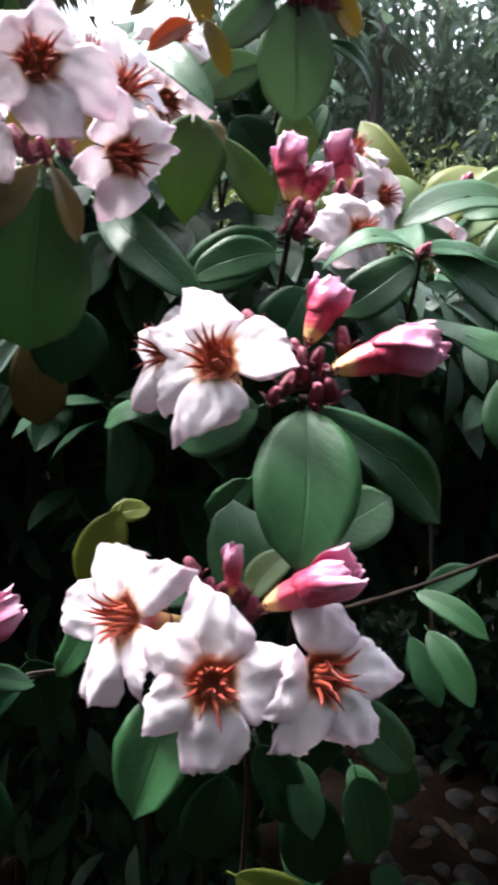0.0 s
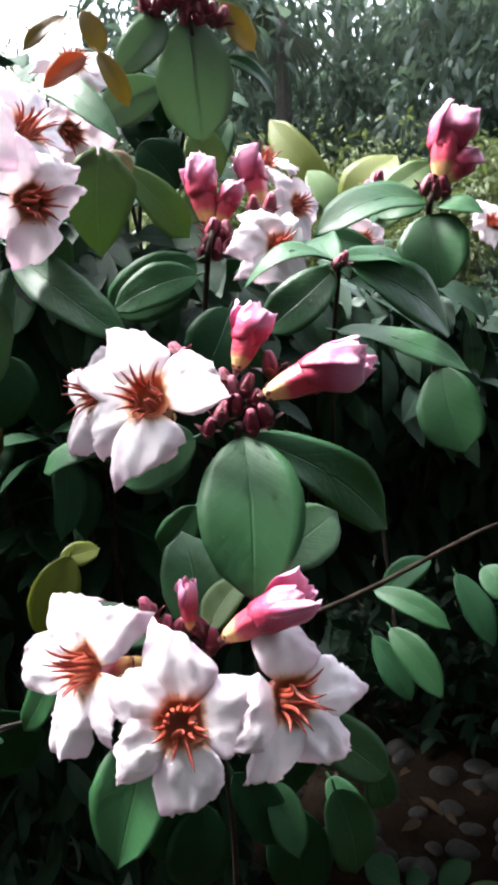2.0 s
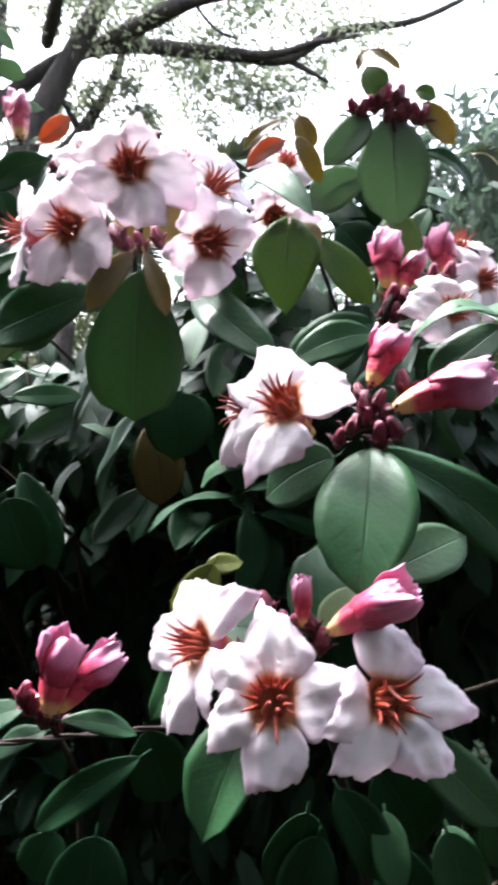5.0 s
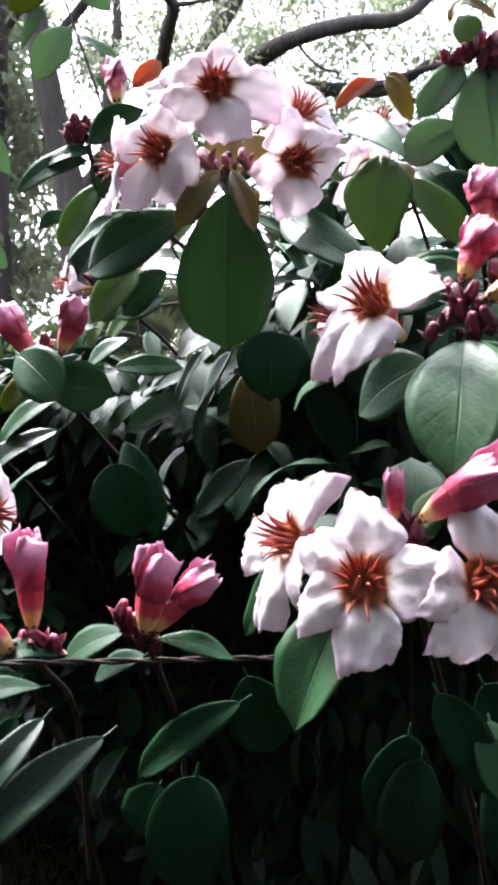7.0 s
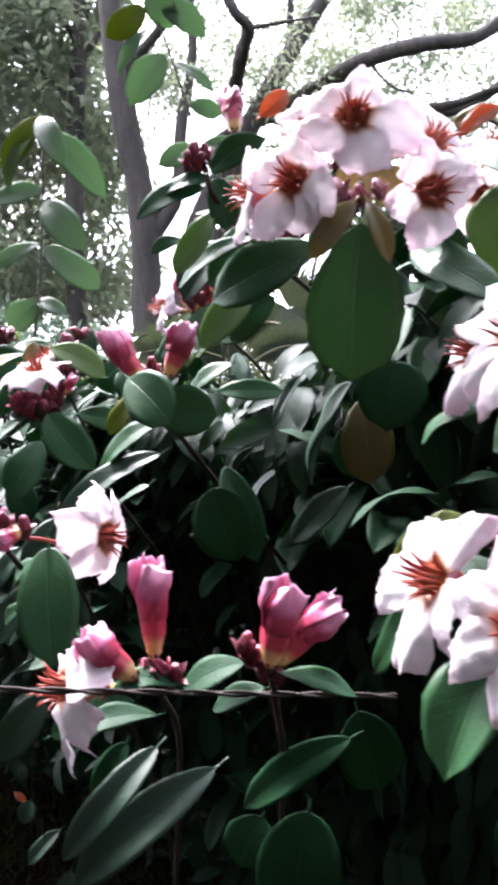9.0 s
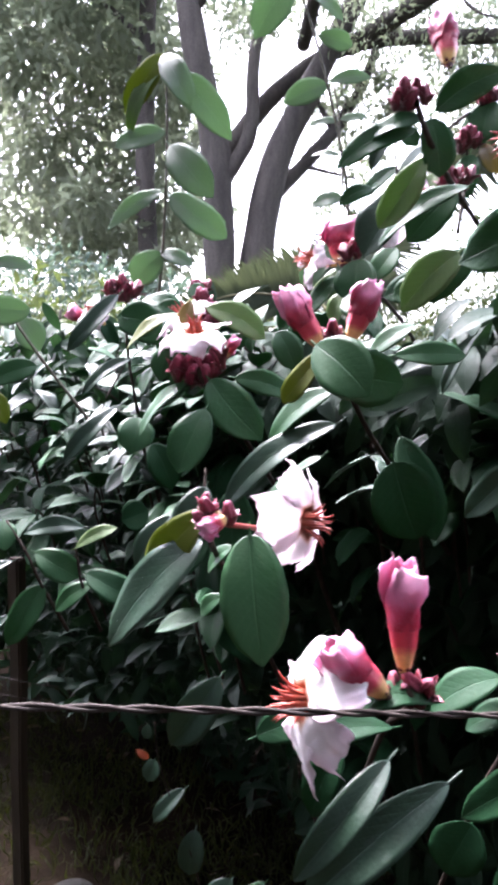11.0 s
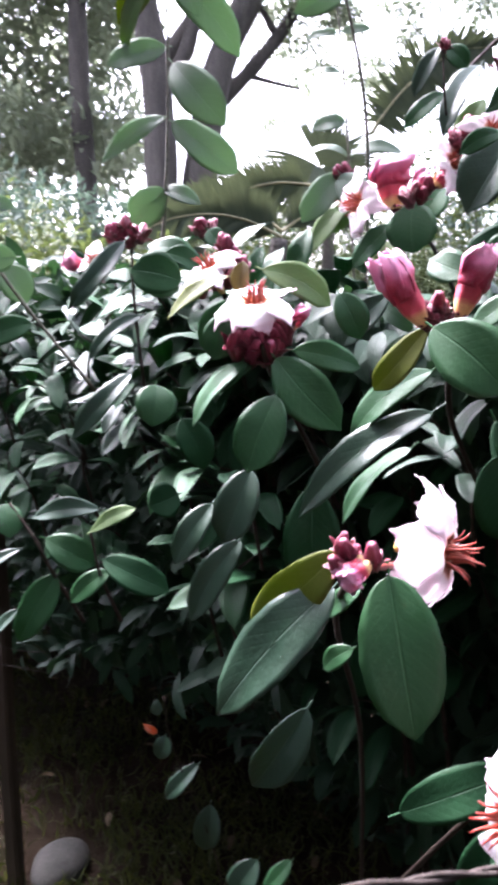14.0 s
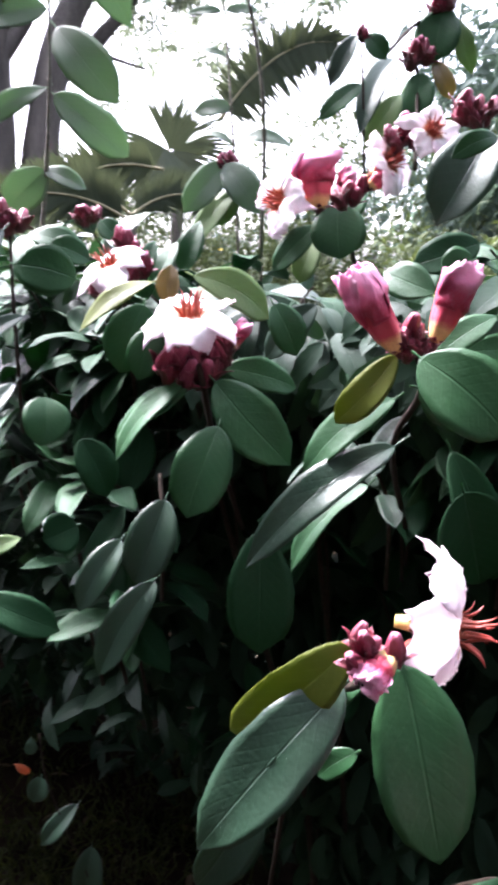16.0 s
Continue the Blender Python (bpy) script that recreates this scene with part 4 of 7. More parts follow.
small_bud(pinkbud, (0.216, 0.944, 1.423), (0.03, 0.01, 1.00), 0.0241)
small_bud(pinkbud, (0.225, 0.944, 1.427), (0.03, 0.01, 1.00), 0.0241)
small_bud(pinkbud, (0.232, 0.942, 1.421), (0.03, 0.01, 1.00), 0.0241)
small_bud(pinkbud, (0.222, 0.942, 1.418), (0.03, 0.01, 1.00), 0.0241)
small_bud(pinkbud, (0.230, 0.945, 1.432), (0.03, 0.01, 1.00), 0.0241)

lowright = shoot("leafy_branch", (0.196, 0.775, 1.044), "drooping leafy branch in the shade of the shrub", "branch", "leafy branches of the shrub")
tube(lowright, "twig", [(0.093, 0.653, 1.061), (0.155, 0.646, 1.089), (0.247, 0.650, 1.130), (0.309, 0.659, 1.143)], 0.0022, 0.0018, STEM)
tube(lowright, "twig", [(0.194, 0.797, 1.114), (0.198, 0.773, 1.038), (0.198, 0.749, 0.994)], 0.002, 0.0016, STEM)
leaf(lowright, (0.166, 0.698, 1.062), (0.223, 0.655, 1.041), (-0.06, -0.72, 0.69), 0.023, 0.08, 0.12, 0.0, LEAF_G)
leaf(lowright, (0.171, 0.660, 1.043), (0.202, 0.613, 1.001), (-0.35, -0.77, 0.53), 0.028, 0.06, 0.15, 0.0, LEAF_G)
leaf(lowright, (0.160, 0.678, 1.029), (0.184, 0.641, 0.983), (-0.43, -0.74, 0.52), 0.026, 0.06, 0.15, 0, LEAF_D)
leaf(lowright, (0.278, 0.731, 1.064), (0.297, 0.700, 1.040), (-0.07, -0.78, 0.63), 0.032, 0.06, 0.15, 0.0, LEAF_G)
leaf(lowright, (0.229, 0.738, 1.073), (0.180, 0.724, 1.047), (-0.25, -0.75, 0.62), 0.028, 0.06, 0.15, 0, LEAF_D)
leaf(lowright, (0.246, 0.713, 1.066), (0.269, 0.673, 1.011), (0.11, -0.83, 0.54), 0.028, 0.06, 0.15, 0, LEAF_D)

topshoot = shoot("flowering_branch", (0.031, 0.790, 1.460), "tall branch tip with dark red bud cluster and bronze young leaves", "flowering branch", "flowering branches of the shrub")
tube(topshoot, "stem", [(0.026, 0.775, 1.565), (0.030, 0.784, 1.532), (0.019, 0.936, 1.476), (-0.018, 1.125, 1.345)], 0.0017, 0.0024, STEM)
small_bud(topshoot, (0.025, 0.774, 1.565), (0.05, -0.23, 0.97), 0.0219)
small_bud(topshoot, (0.010, 0.771, 1.568), (0.05, -0.23, 0.97), 0.0219)
small_bud(topshoot, (0.040, 0.778, 1.565), (0.05, -0.23, 0.97), 0.0219)
small_bud(topshoot, (-0.000, 0.769, 1.563), (0.05, -0.23, 0.97), 0.0219)
small_bud(topshoot, (0.033, 0.777, 1.576), (0.05, -0.23, 0.97), 0.0219)
small_bud(topshoot, (0.017, 0.773, 1.573), (0.05, -0.23, 0.97), 0.0219)
small_bud(topshoot, (0.048, 0.779, 1.560), (0.05, -0.23, 0.97), 0.0219)
small_bud(topshoot, (0.025, 0.774, 1.558), (0.05, -0.23, 0.97), 0.0219)
small_bud(topshoot, (0.056, 0.780, 1.558), (0.05, -0.23, 0.97), 0.0219)
small_bud(topshoot, (-0.008, 0.767, 1.565), (0.05, -0.23, 0.97), 0.0219)
small_bud(topshoot, (0.036, 0.776, 1.558), (0.05, -0.23, 0.97), 0.0219)
bud(topshoot, (0.025, 0.774, 1.568), (0.022, 0.775, 1.590), 0.010, 0.1)
leaf(topshoot, (0.026, 0.774, 1.556), (0.033, 0.769, 1.457), (0.02, -1.00, 0.05), 0.066, 0.06, 0.12, 0.0, LEAF_O)
leaf(topshoot, (0.007, 0.770, 1.556), (-0.034, 0.759, 1.512), (0.08, -0.98, 0.18), 0.034, 0.1, 0.12, 0.0, LEAF_O)
leaf(topshoot, (0.003, 0.787, 1.509), (-0.049, 0.774, 1.477), (0.22, -0.98, 0.04), 0.039, 0.08, 0.12, 0.0, LEAF_O)
leaf(topshoot, (0.016, 0.773, 1.572), (0.004, 0.772, 1.604), (0.11, -0.99, 0.02), 0.027, 0.08, 0.1, 0, LEAF_L)
leaf(topshoot, (0.005, 0.794, 1.627), (0.035, 0.799, 1.609), (0.32, -0.91, 0.27), 0.011, 0.15, 0.2, 0, LEAF_B)
leaf(topshoot, (0.005, 0.794, 1.627), (-0.007, 0.791, 1.607), (-0.28, -0.90, 0.33), 0.011, 0.15, 0.2, 0, LEAF_B)
leaf(topshoot, (0.055, 0.781, 1.570), (0.085, 0.795, 1.534), (0.30, -0.94, -0.12), 0.025, 0.1, 0.2, 0, LEAF_B)
leaf(topshoot, (0.048, 0.780, 1.581), (0.068, 0.784, 1.575), (0.23, -0.96, 0.15), 0.016, 0.15, 0.2, 0, LEAF_L)
leaf(topshoot, (0.056, 0.789, 1.528), (0.105, 0.807, 1.495), (0.51, -0.81, 0.30), 0.018, 0.15, 0.2, 0.0, LEAF_G)
leaf(topshoot, (0.026, 0.789, 1.468), (0.050, 0.792, 1.428), (0.12, -0.99, 0.01), 0.038, 0.08, 0.1, 0, LEAF_L)
leaf(topshoot, (-0.019, 0.758, 1.456), (0.012, 0.763, 1.419), (0.28, -0.95, 0.13), 0.044, 0.08, 0.1, 0, LEAF_D)

heart = shoot("leafy_branch", (-0.035, 0.651, 1.427), "leafy branch with a light green heart-shaped leaf", "branch", "leafy branches of the shrub")
tube(heart, "stem", [(-0.038, 0.640, 1.432), (-0.029, 0.672, 1.417), (-0.030, 0.868, 1.383)], 0.0015, 0.002, STEM)
leaf(heart, (-0.045, 0.628, 1.427), (-0.048, 0.634, 1.362), (0.16, -0.98, -0.10), 0.054, 0.05, 0.08, 0.25, LEAF_L)
leaf(heart, (-0.030, 0.662, 1.429), (0.018, 0.679, 1.375), (0.33, -0.94, -0.01), 0.030, 0.08, 0.12, 0, LEAF_L)
leaf(heart, (-0.042, 0.650, 1.436), (-0.022, 0.653, 1.422), (0.42, -0.80, 0.42), 0.018, 0.15, 0.1, 0, LEAF_B)
leaf(heart, (-0.075, 0.773, 1.559), (-0.112, 0.764, 1.533), (-0.09, -0.89, 0.45), 0.015, 0.15, 0.2, 0, LEAF_B)
leaf(heart, (-0.061, 0.777, 1.564), (-0.046, 0.778, 1.532), (0.17, -0.98, 0.04), 0.021, 0.08, 0.2, 0, LEAF_B)
leaf(heart, (-0.100, 0.734, 1.501), (-0.032, 0.663, 1.451), (-0.20, -0.69, 0.70), 0.027, 0.12, 0.12, 0.0, LEAF_G)
leaf(heart, (0.020, 0.637, 1.348), (-0.042, 0.623, 1.326), (0.08, -0.92, 0.39), 0.032, 0.08, 0.1, 0.0, LEAF_G)

crown = shoot("flowering_branch", (-0.114, 0.476, 1.386), "large head of open white-pink blossoms above a broad hanging leaf", "flowering branch", "flowering branches of the shrub")
tube(crown, "stem", [(-0.114, 0.476, 1.404), (-0.126, 0.504, 1.396), (-0.213, 0.743, 1.429), (-0.338, 1.123, 1.296)], 0.0024, 0.0032, STEM)
flower(crown, (-0.108, 0.441, 1.432), (0.28, -0.93, 0.22), (-0.06, 0.21, 0.98), 0.067, 0.45, 1.0, ((51, 0.45, 0.44, -0.05), (-32, 0.4, 0.44, -0.06), (-105, 0.6, 0.5, -0.04), (-168, 0.55, 0.44, -0.02), (126, 0.45, 0.44, -0.05)))
flower(crown, (-0.146, 0.440, 1.399), (-0.22, -0.97, 0.02), (0.00, 0.02, 1.00), 0.065, 0.45, 1.0, ((-28, 0.41, 0.49, -0.0), (-123, 0.53, 0.44, -0.05), (-171, 0.51, 0.5, -0.05), (147, 0.61, 0.42, -0.06), (57, 0.55, 0.44, -0.06)))
flower(crown, (-0.070, 0.480, 1.394), (0.50, -0.86, -0.10), (0.05, -0.09, 0.99), 0.067, 0.45, 1.0, ((28, 0.44, 0.41, -0.02), (-36, 0.43, 0.39, -0.08), (-102, 0.38, 0.34, -0.08), (179, 0.49, 0.5, -0.04), (121, 0.41, 0.39, -0.03)))
flower(crown, (-0.073, 0.505, 1.434), (0.72, -0.43, 0.54), (-0.46, 0.28, 0.84), 0.061, 0.45, 1.0, ((-20, 0.75, 0.5, -0.02), (-52, 0.75, 0.44, -0.03), (-84, 0.61, 0.39, -0.1), (172, 0.43, 0.44, -0.1), (57, 0.42, 0.44, -0.05)))
flower(crown, (-0.183, 0.455, 1.400), (-0.81, -0.58, -0.03), (-0.02, -0.02, 1.00), 0.056, 0.45, 1.0)
flower(crown, (-0.144, 0.465, 1.446), (0.13, -0.92, 0.38), (-0.21, 0.35, 0.91), 0.044, 0.45, 1.0)
flower(crown, (-0.095, 0.505, 1.447), (0.41, -0.73, 0.55), (-0.06, 0.58, 0.81), 0.052, 0.45, 1.0)
flower(crown, (-0.076, 0.737, 1.462), (0.38, -0.85, -0.36), (0.15, -0.33, 0.93), 0.067, 0.45, 1.0, ((151, 0.58, 0.43, -0.06), (51, 0.34, 0.46, -0.06), (-41, 0.37, 0.46, -0.08), (-107, 0.62, 0.43, -0.06), (-156, 0.58, 0.43, -0.06)))
flower(crown, (-0.073, 0.791, 1.525), (0.47, -0.52, 0.71), (-0.25, 0.69, 0.68), 0.066, 0.45, 1.0)
leaf(crown, (-0.120, 0.506, 1.425), (-0.135, 0.500, 1.396), (0.46, -0.89, -0.06), 0.031, 0.1, 0.2, 0, LEAF_B)
leaf(crown, (-0.113, 0.509, 1.425), (-0.097, 0.515, 1.397), (0.18, -0.98, -0.11), 0.027, 0.1, 0.2, 0, LEAF_B)
bud(crown, (-0.263, 0.612, 1.505), (-0.275, 0.630, 1.550), 0.023, 0.35)
small_bud(crown, (-0.111, 0.467, 1.393), (0.12, -0.26, 0.96), 0.0177)
small_bud(crown, (-0.101, 0.470, 1.397), (0.12, -0.26, 0.96), 0.0177)
small_bud(crown, (-0.124, 0.462, 1.397), (0.12, -0.26, 0.96), 0.0177)
small_bud(crown, (-0.117, 0.464, 1.390), (0.12, -0.26, 0.96), 0.0177)
leaf(crown, (-0.197, 0.509, 1.471), (-0.178, 0.516, 1.489), (0.35, -0.94, 0.01), 0.015, 0.1, 0.2, 0, LEAF_R)
leaf(crown, (-0.048, 0.630, 1.498), (-0.077, 0.618, 1.477), (0.18, -0.95, 0.25), 0.015, 0.1, 0.2, 0, LEAF_R)
leaf(crown, (-0.040, 0.633, 1.501), (-0.021, 0.640, 1.466), (0.34, -0.94, -0.01), 0.016, 0.1, 0.2, 0, LEAF_B)
# The paler green here stands in for sky sheen on this hanging leaf.
leaf_drops(leaf(crown, (-0.111, 0.466, 1.376), (-0.128, 0.502, 1.281), (0.30, -0.87, -0.39), 0.062, 0.05, 0.25, -0.10, LEAF_M), 30, 169)
leaf(crown, (-0.109, 0.446, 1.384), (-0.134, 0.436, 1.350), (0.15, -0.97, 0.16), 0.017, 0.1, 0.2, 0, LEAF_B)
leaf(crown, (-0.102, 0.449, 1.384), (-0.089, 0.453, 1.347), (0.60, -0.79, 0.10), 0.014, 0.1, 0.2, 0, LEAF_B)
leaf(crown, (-0.119, 0.581, 1.301), (-0.124, 0.579, 1.249), (0.30, -0.95, 0.01), 0.054, 0.05, 0.1, 0.1, LEAF_D)
leaf(crown, (-0.143, 0.550, 1.285), (-0.195, 0.605, 1.208), (-0.40, -0.70, 0.60), 0.034, 0.06, 0.35, 0, LEAF_S)
leaf(crown, (-0.159, 0.634, 1.277), (-0.150, 0.626, 1.209), (0.33, -0.93, -0.19), 0.043, 0.05, 0.12, 0, LEAF_W)
leaf(crown, (-0.205, 0.773, 1.264), (-0.209, 0.782, 1.207), (0.47, -0.87, -0.17), 0.047, 0.05, 0.1, 0, LEAF_D)
leaf(crown, (-0.141, 0.466, 1.364), (-0.222, 0.478, 1.338), (-0.15, -0.99, 0.01), 0.036, 0.1, 0.15, 0.0, LEAF_G)
leaf(crown, (-0.089, 0.513, 1.370), (-0.023, 0.453, 1.322), (-0.25, -0.75, 0.61), 0.028, 0.08, 0.15, 0.0, LEAF_G)
leaf(crown, (-0.069, 0.504, 1.379), (-0.062, 0.517, 1.353), (0.42, -0.85, -0.31), 0.026, 0.05, 0.1, 0.0, LEAF_G)
leaf(crown, (-0.255, 0.549, 1.452), (-0.209, 0.550, 1.472), (0.05, -1.00, -0.08), 0.024, 0.1, 0.15, 0.0, LEAF_G)

sideshoot = shoot("leafy_branch", (-0.271, 0.586, 1.446), "leafy branch with backlit olive leaves and dark buds", "branch", "leafy branches of the shrub")
tube(sideshoot, "stem", [(-0.282, 0.591, 1.476), (-0.270, 0.597, 1.440), (-0.281, 0.764, 1.424), (-0.286, 1.008, 1.401)], 0.0021, 0.0028, STEM)
small_bud(sideshoot, (-0.290, 0.587, 1.483), (0.13, -0.25, 0.96), 0.0179)
small_bud(sideshoot, (-0.282, 0.591, 1.485), (0.13, -0.25, 0.96), 0.0179)
small_bud(sideshoot, (-0.276, 0.594, 1.480), (0.13, -0.25, 0.96), 0.0179)
small_bud(sideshoot, (-0.286, 0.589, 1.475), (0.13, -0.25, 0.96), 0.0179)
small_bud(sideshoot, (-0.294, 0.585, 1.477), (0.13, -0.25, 0.96), 0.0179)
leaf(sideshoot, (-0.282, 0.592, 1.455), (-0.334, 0.565, 1.428), (0.29, -0.90, 0.33), 0.023, 0.12, 0.12, 0.0, LEAF_G)
leaf(sideshoot, (-0.278, 0.594, 1.463), (-0.319, 0.573, 1.448), (0.26, -0.84, 0.47), 0.016, 0.15, 0.1, 0.0, LEAF_G)
leaf(sideshoot, (-0.275, 0.595, 1.435), (-0.309, 0.588, 1.385), (0.08, -0.99, 0.07), 0.026, 0.08, 0.15, 0, LEAF_L)
leaf(sideshoot, (-0.272, 0.596, 1.463), (-0.265, 0.599, 1.420), (0.47, -0.88, 0.01), 0.026, 0.08, 0.1, 0.0, LEAF_G)
leaf(sideshoot, (-0.249, 0.619, 1.416), (-0.317, 0.607, 1.379), (-0.12, -0.87, 0.49), 0.019, 0.12, 0.1, 0.0, LEAF_G)
leaf(sideshoot, (-0.260, 0.636, 1.370), (-0.302, 0.625, 1.326), (0.12, -0.99, 0.11), 0.033, 0.08, 0.12, 0, LEAF_L)
leaf(sideshoot, (-0.267, 0.655, 1.421), (-0.305, 0.647, 1.384), (0.08, -0.99, 0.13), 0.032, 0.08, 0.12, 0.0, LEAF_G)
leaf(sideshoot, (-0.337, 0.653, 1.431), (-0.362, 0.640, 1.418), (0.31, -0.91, 0.29), 0.014, 0.12, 0.1, 0.0, LEAF_G)
leaf(sideshoot, (-0.259, 0.692, 1.378), (-0.310, 0.700, 1.341), (-0.11, -0.99, -0.05), 0.033, 0.08, 0.1, 0.0, LEAF_G)

twinbud = shoot("flowering_branch", (-0.377, 0.676, 1.296), "branch with a pair of pink furled buds and glossy leaves", "flowering branch", "flowering branches of the shrub")
tube(twinbud, "stem", [(-0.378, 0.677, 1.302), (-0.374, 0.685, 1.274), (-0.401, 0.863, 1.197), (-0.391, 1.128, 1.038)], 0.0024, 0.003, STEM)
bud(twinbud, (-0.390, 0.671, 1.301), (-0.423, 0.655, 1.355), 0.029, 0.45)
bud(twinbud, (-0.367, 0.682, 1.307), (-0.347, 0.690, 1.363), 0.028, 0.45)
small_bud(twinbud, (-0.382, 0.677, 1.317), (0.07, -0.12, 0.99), 0.0194)
small_bud(twinbud, (-0.379, 0.677, 1.306), (0.07, -0.12, 0.99), 0.0194)
small_bud(twinbud, (-0.383, 0.674, 1.302), (0.07, -0.12, 0.99), 0.0194)
small_bud(twinbud, (-0.374, 0.678, 1.302), (0.07, -0.12, 0.99), 0.0194)
small_bud(twinbud, (-0.378, 0.678, 1.312), (0.07, -0.12, 0.99), 0.0194)
small_bud(twinbud, (-0.386, 0.674, 1.308), (0.07, -0.12, 0.99), 0.0194)
leaf(twinbud, (-0.374, 0.621, 1.301), (-0.321, 0.605, 1.259), (-0.02, -0.94, 0.33), 0.047, 0.06, 0.1, 0.0, LEAF_G)
leaf(twinbud, (-0.391, 0.679, 1.298), (-0.430, 0.672, 1.252), (-0.06, -0.98, 0.20), 0.025, 0.1, 0.12, 0, LEAF_Y)
leaf(twinbud, (-0.393, 0.714, 1.265), (-0.455, 0.690, 1.212), (-0.12, -0.85, 0.52), 0.029, 0.1, 0.12, 0.0, LEAF_G)
leaf(twinbud, (-0.391, 0.709, 1.232), (-0.488, 0.656, 1.151), (-0.01, -0.83, 0.55), 0.032, 0.1, 0.28, 0, LEAF_S)
leaf(twinbud, (-0.410, 0.719, 1.200), (-0.464, 0.696, 1.138), (-0.46, -0.62, 0.64), 0.023, 0.1, 0.15, 0.0, LEAF_G)
leaf(twinbud, (-0.376, 0.676, 1.278), (-0.325, 0.706, 1.269), (0.50, -0.86, -0.05), 0.051, 0.05, 0.1, 0.0, LEAF_G)
leaf(twinbud, (-0.350, 0.758, 1.297), (-0.291, 0.799, 1.299), (0.50, -0.74, 0.45), 0.025, 0.08, 0.1, 0.0, LEAF_G)
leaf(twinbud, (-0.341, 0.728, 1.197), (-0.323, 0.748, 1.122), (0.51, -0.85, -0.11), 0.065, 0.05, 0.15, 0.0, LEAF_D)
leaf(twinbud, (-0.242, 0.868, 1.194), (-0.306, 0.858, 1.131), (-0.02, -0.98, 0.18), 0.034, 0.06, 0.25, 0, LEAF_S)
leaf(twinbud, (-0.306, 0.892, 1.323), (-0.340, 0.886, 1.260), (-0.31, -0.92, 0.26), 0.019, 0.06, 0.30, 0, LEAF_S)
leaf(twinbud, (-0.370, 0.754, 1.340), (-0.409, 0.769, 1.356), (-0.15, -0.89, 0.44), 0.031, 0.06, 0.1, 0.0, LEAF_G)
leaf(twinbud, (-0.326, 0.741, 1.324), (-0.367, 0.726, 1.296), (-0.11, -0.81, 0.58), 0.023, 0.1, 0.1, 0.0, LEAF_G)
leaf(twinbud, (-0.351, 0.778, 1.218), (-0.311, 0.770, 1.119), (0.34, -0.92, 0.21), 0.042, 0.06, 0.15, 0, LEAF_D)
leaf(twinbud, (-0.482, 0.913, 1.328), (-0.526, 0.894, 1.275), (0.06, -0.95, 0.30), 0.032, 0.06, 0.22, 0, LEAF_S)

spent = shoot("flowering_branch", (-0.392, 0.480, 1.161), "branch with one side-on blossom and crumpled spent buds", "flowering branch", "flowering branches of the shrub")
tube(spent, "stem", [(-0.382, 0.470, 1.172), (-0.390, 0.475, 1.160), (-0.442, 0.624, 1.070), (-0.489, 0.854, 0.852), (-0.564, 1.120, 0.454)], 0.0019, 0.0028, STEM)
tube(spent, "flower_stalk", [(-0.382, 0.470, 1.172), (-0.374, 0.500, 1.166), (-0.369, 0.538, 1.157)], 0.0018, 0.0022, REDSTEM)
flower(spent, (-0.345, 0.540, 1.166), (0.99, -0.03, -0.03), (0.03, 0.00, 1.00), 0.078, 0.40, 1.0, ((8, 0.50, 0.50, -0.20), (78, 0.44, 0.52, -0.30), (146, 0.50, 0.50, -0.24), (-138, 0.46, 0.46, -0.10), (-62, 0.46, 0.46, -0.10)))
bud(spent, (-0.374, 0.471, 1.176), (-0.389, 0.460, 1.167), 0.017, 0.7)
bud(spent, (-0.380, 0.472, 1.180), (-0.381, 0.458, 1.166), 0.012, 0.7)
small_bud(spent, (-0.387, 0.469, 1.183), (0.07, -0.12, 0.99), 0.0156)
small_bud(spent, (-0.384, 0.470, 1.180), (0.07, -0.12, 0.99), 0.0156)
small_bud(spent, (-0.391, 0.466, 1.175), (0.07, -0.12, 0.99), 0.0156)
small_bud(spent, (-0.374, 0.475, 1.179), (0.07, -0.12, 0.99), 0.0156)
small_bud(spent, (-0.390, 0.469, 1.187), (0.07, -0.12, 0.99), 0.0156)
leaf_drops(leaf(spent, (-0.397, 0.477, 1.158), (-0.460, 0.447, 1.082), (0.05, -0.82, 0.57), 0.038, 0.1, 0.12, 0, LEAF_S), 60, 230)
leaf(spent, (-0.394, 0.477, 1.178), (-0.456, 0.488, 1.118), (-0.16, -0.99, -0.04), 0.031, 0.14, 0.12, 0, LEAF_Y)
leaf(spent, (-0.371, 0.500, 1.161), (-0.348, 0.474, 1.076), (0.22, -0.91, 0.35), 0.048, 0.05, 0.08, 0, LEAF_G)
leaf(spent, (-0.465, 0.620, 1.006), (-0.501, 0.594, 0.945), (0.49, -0.87, 0.09), 0.037, 0.06, 0.35, 0, LEAF_S)
leaf(spent, (-0.481, 0.677, 1.171), (-0.477, 0.662, 1.084), (0.21, -0.96, 0.17), 0.048, 0.05, 0.12, 0, LEAF_D)
leaf(spent, (-0.391, 0.495, 1.115), (-0.410, 0.495, 1.099), (-0.29, -0.88, 0.38), 0.014, 0.08, 0.12, 0.0, LEAF_G)
leaf(spent, (-0.390, 0.507, 1.149), (-0.412, 0.508, 1.128), (-0.44, -0.81, 0.39), 0.015, 0.1, 0.12, 0.0, LEAF_G)
leaf(spent, (-0.360, 0.489, 1.020), (-0.299, 0.506, 1.050), (-0.01, -0.86, 0.51), 0.029, 0.08, 0.12, 0, LEAF_D)

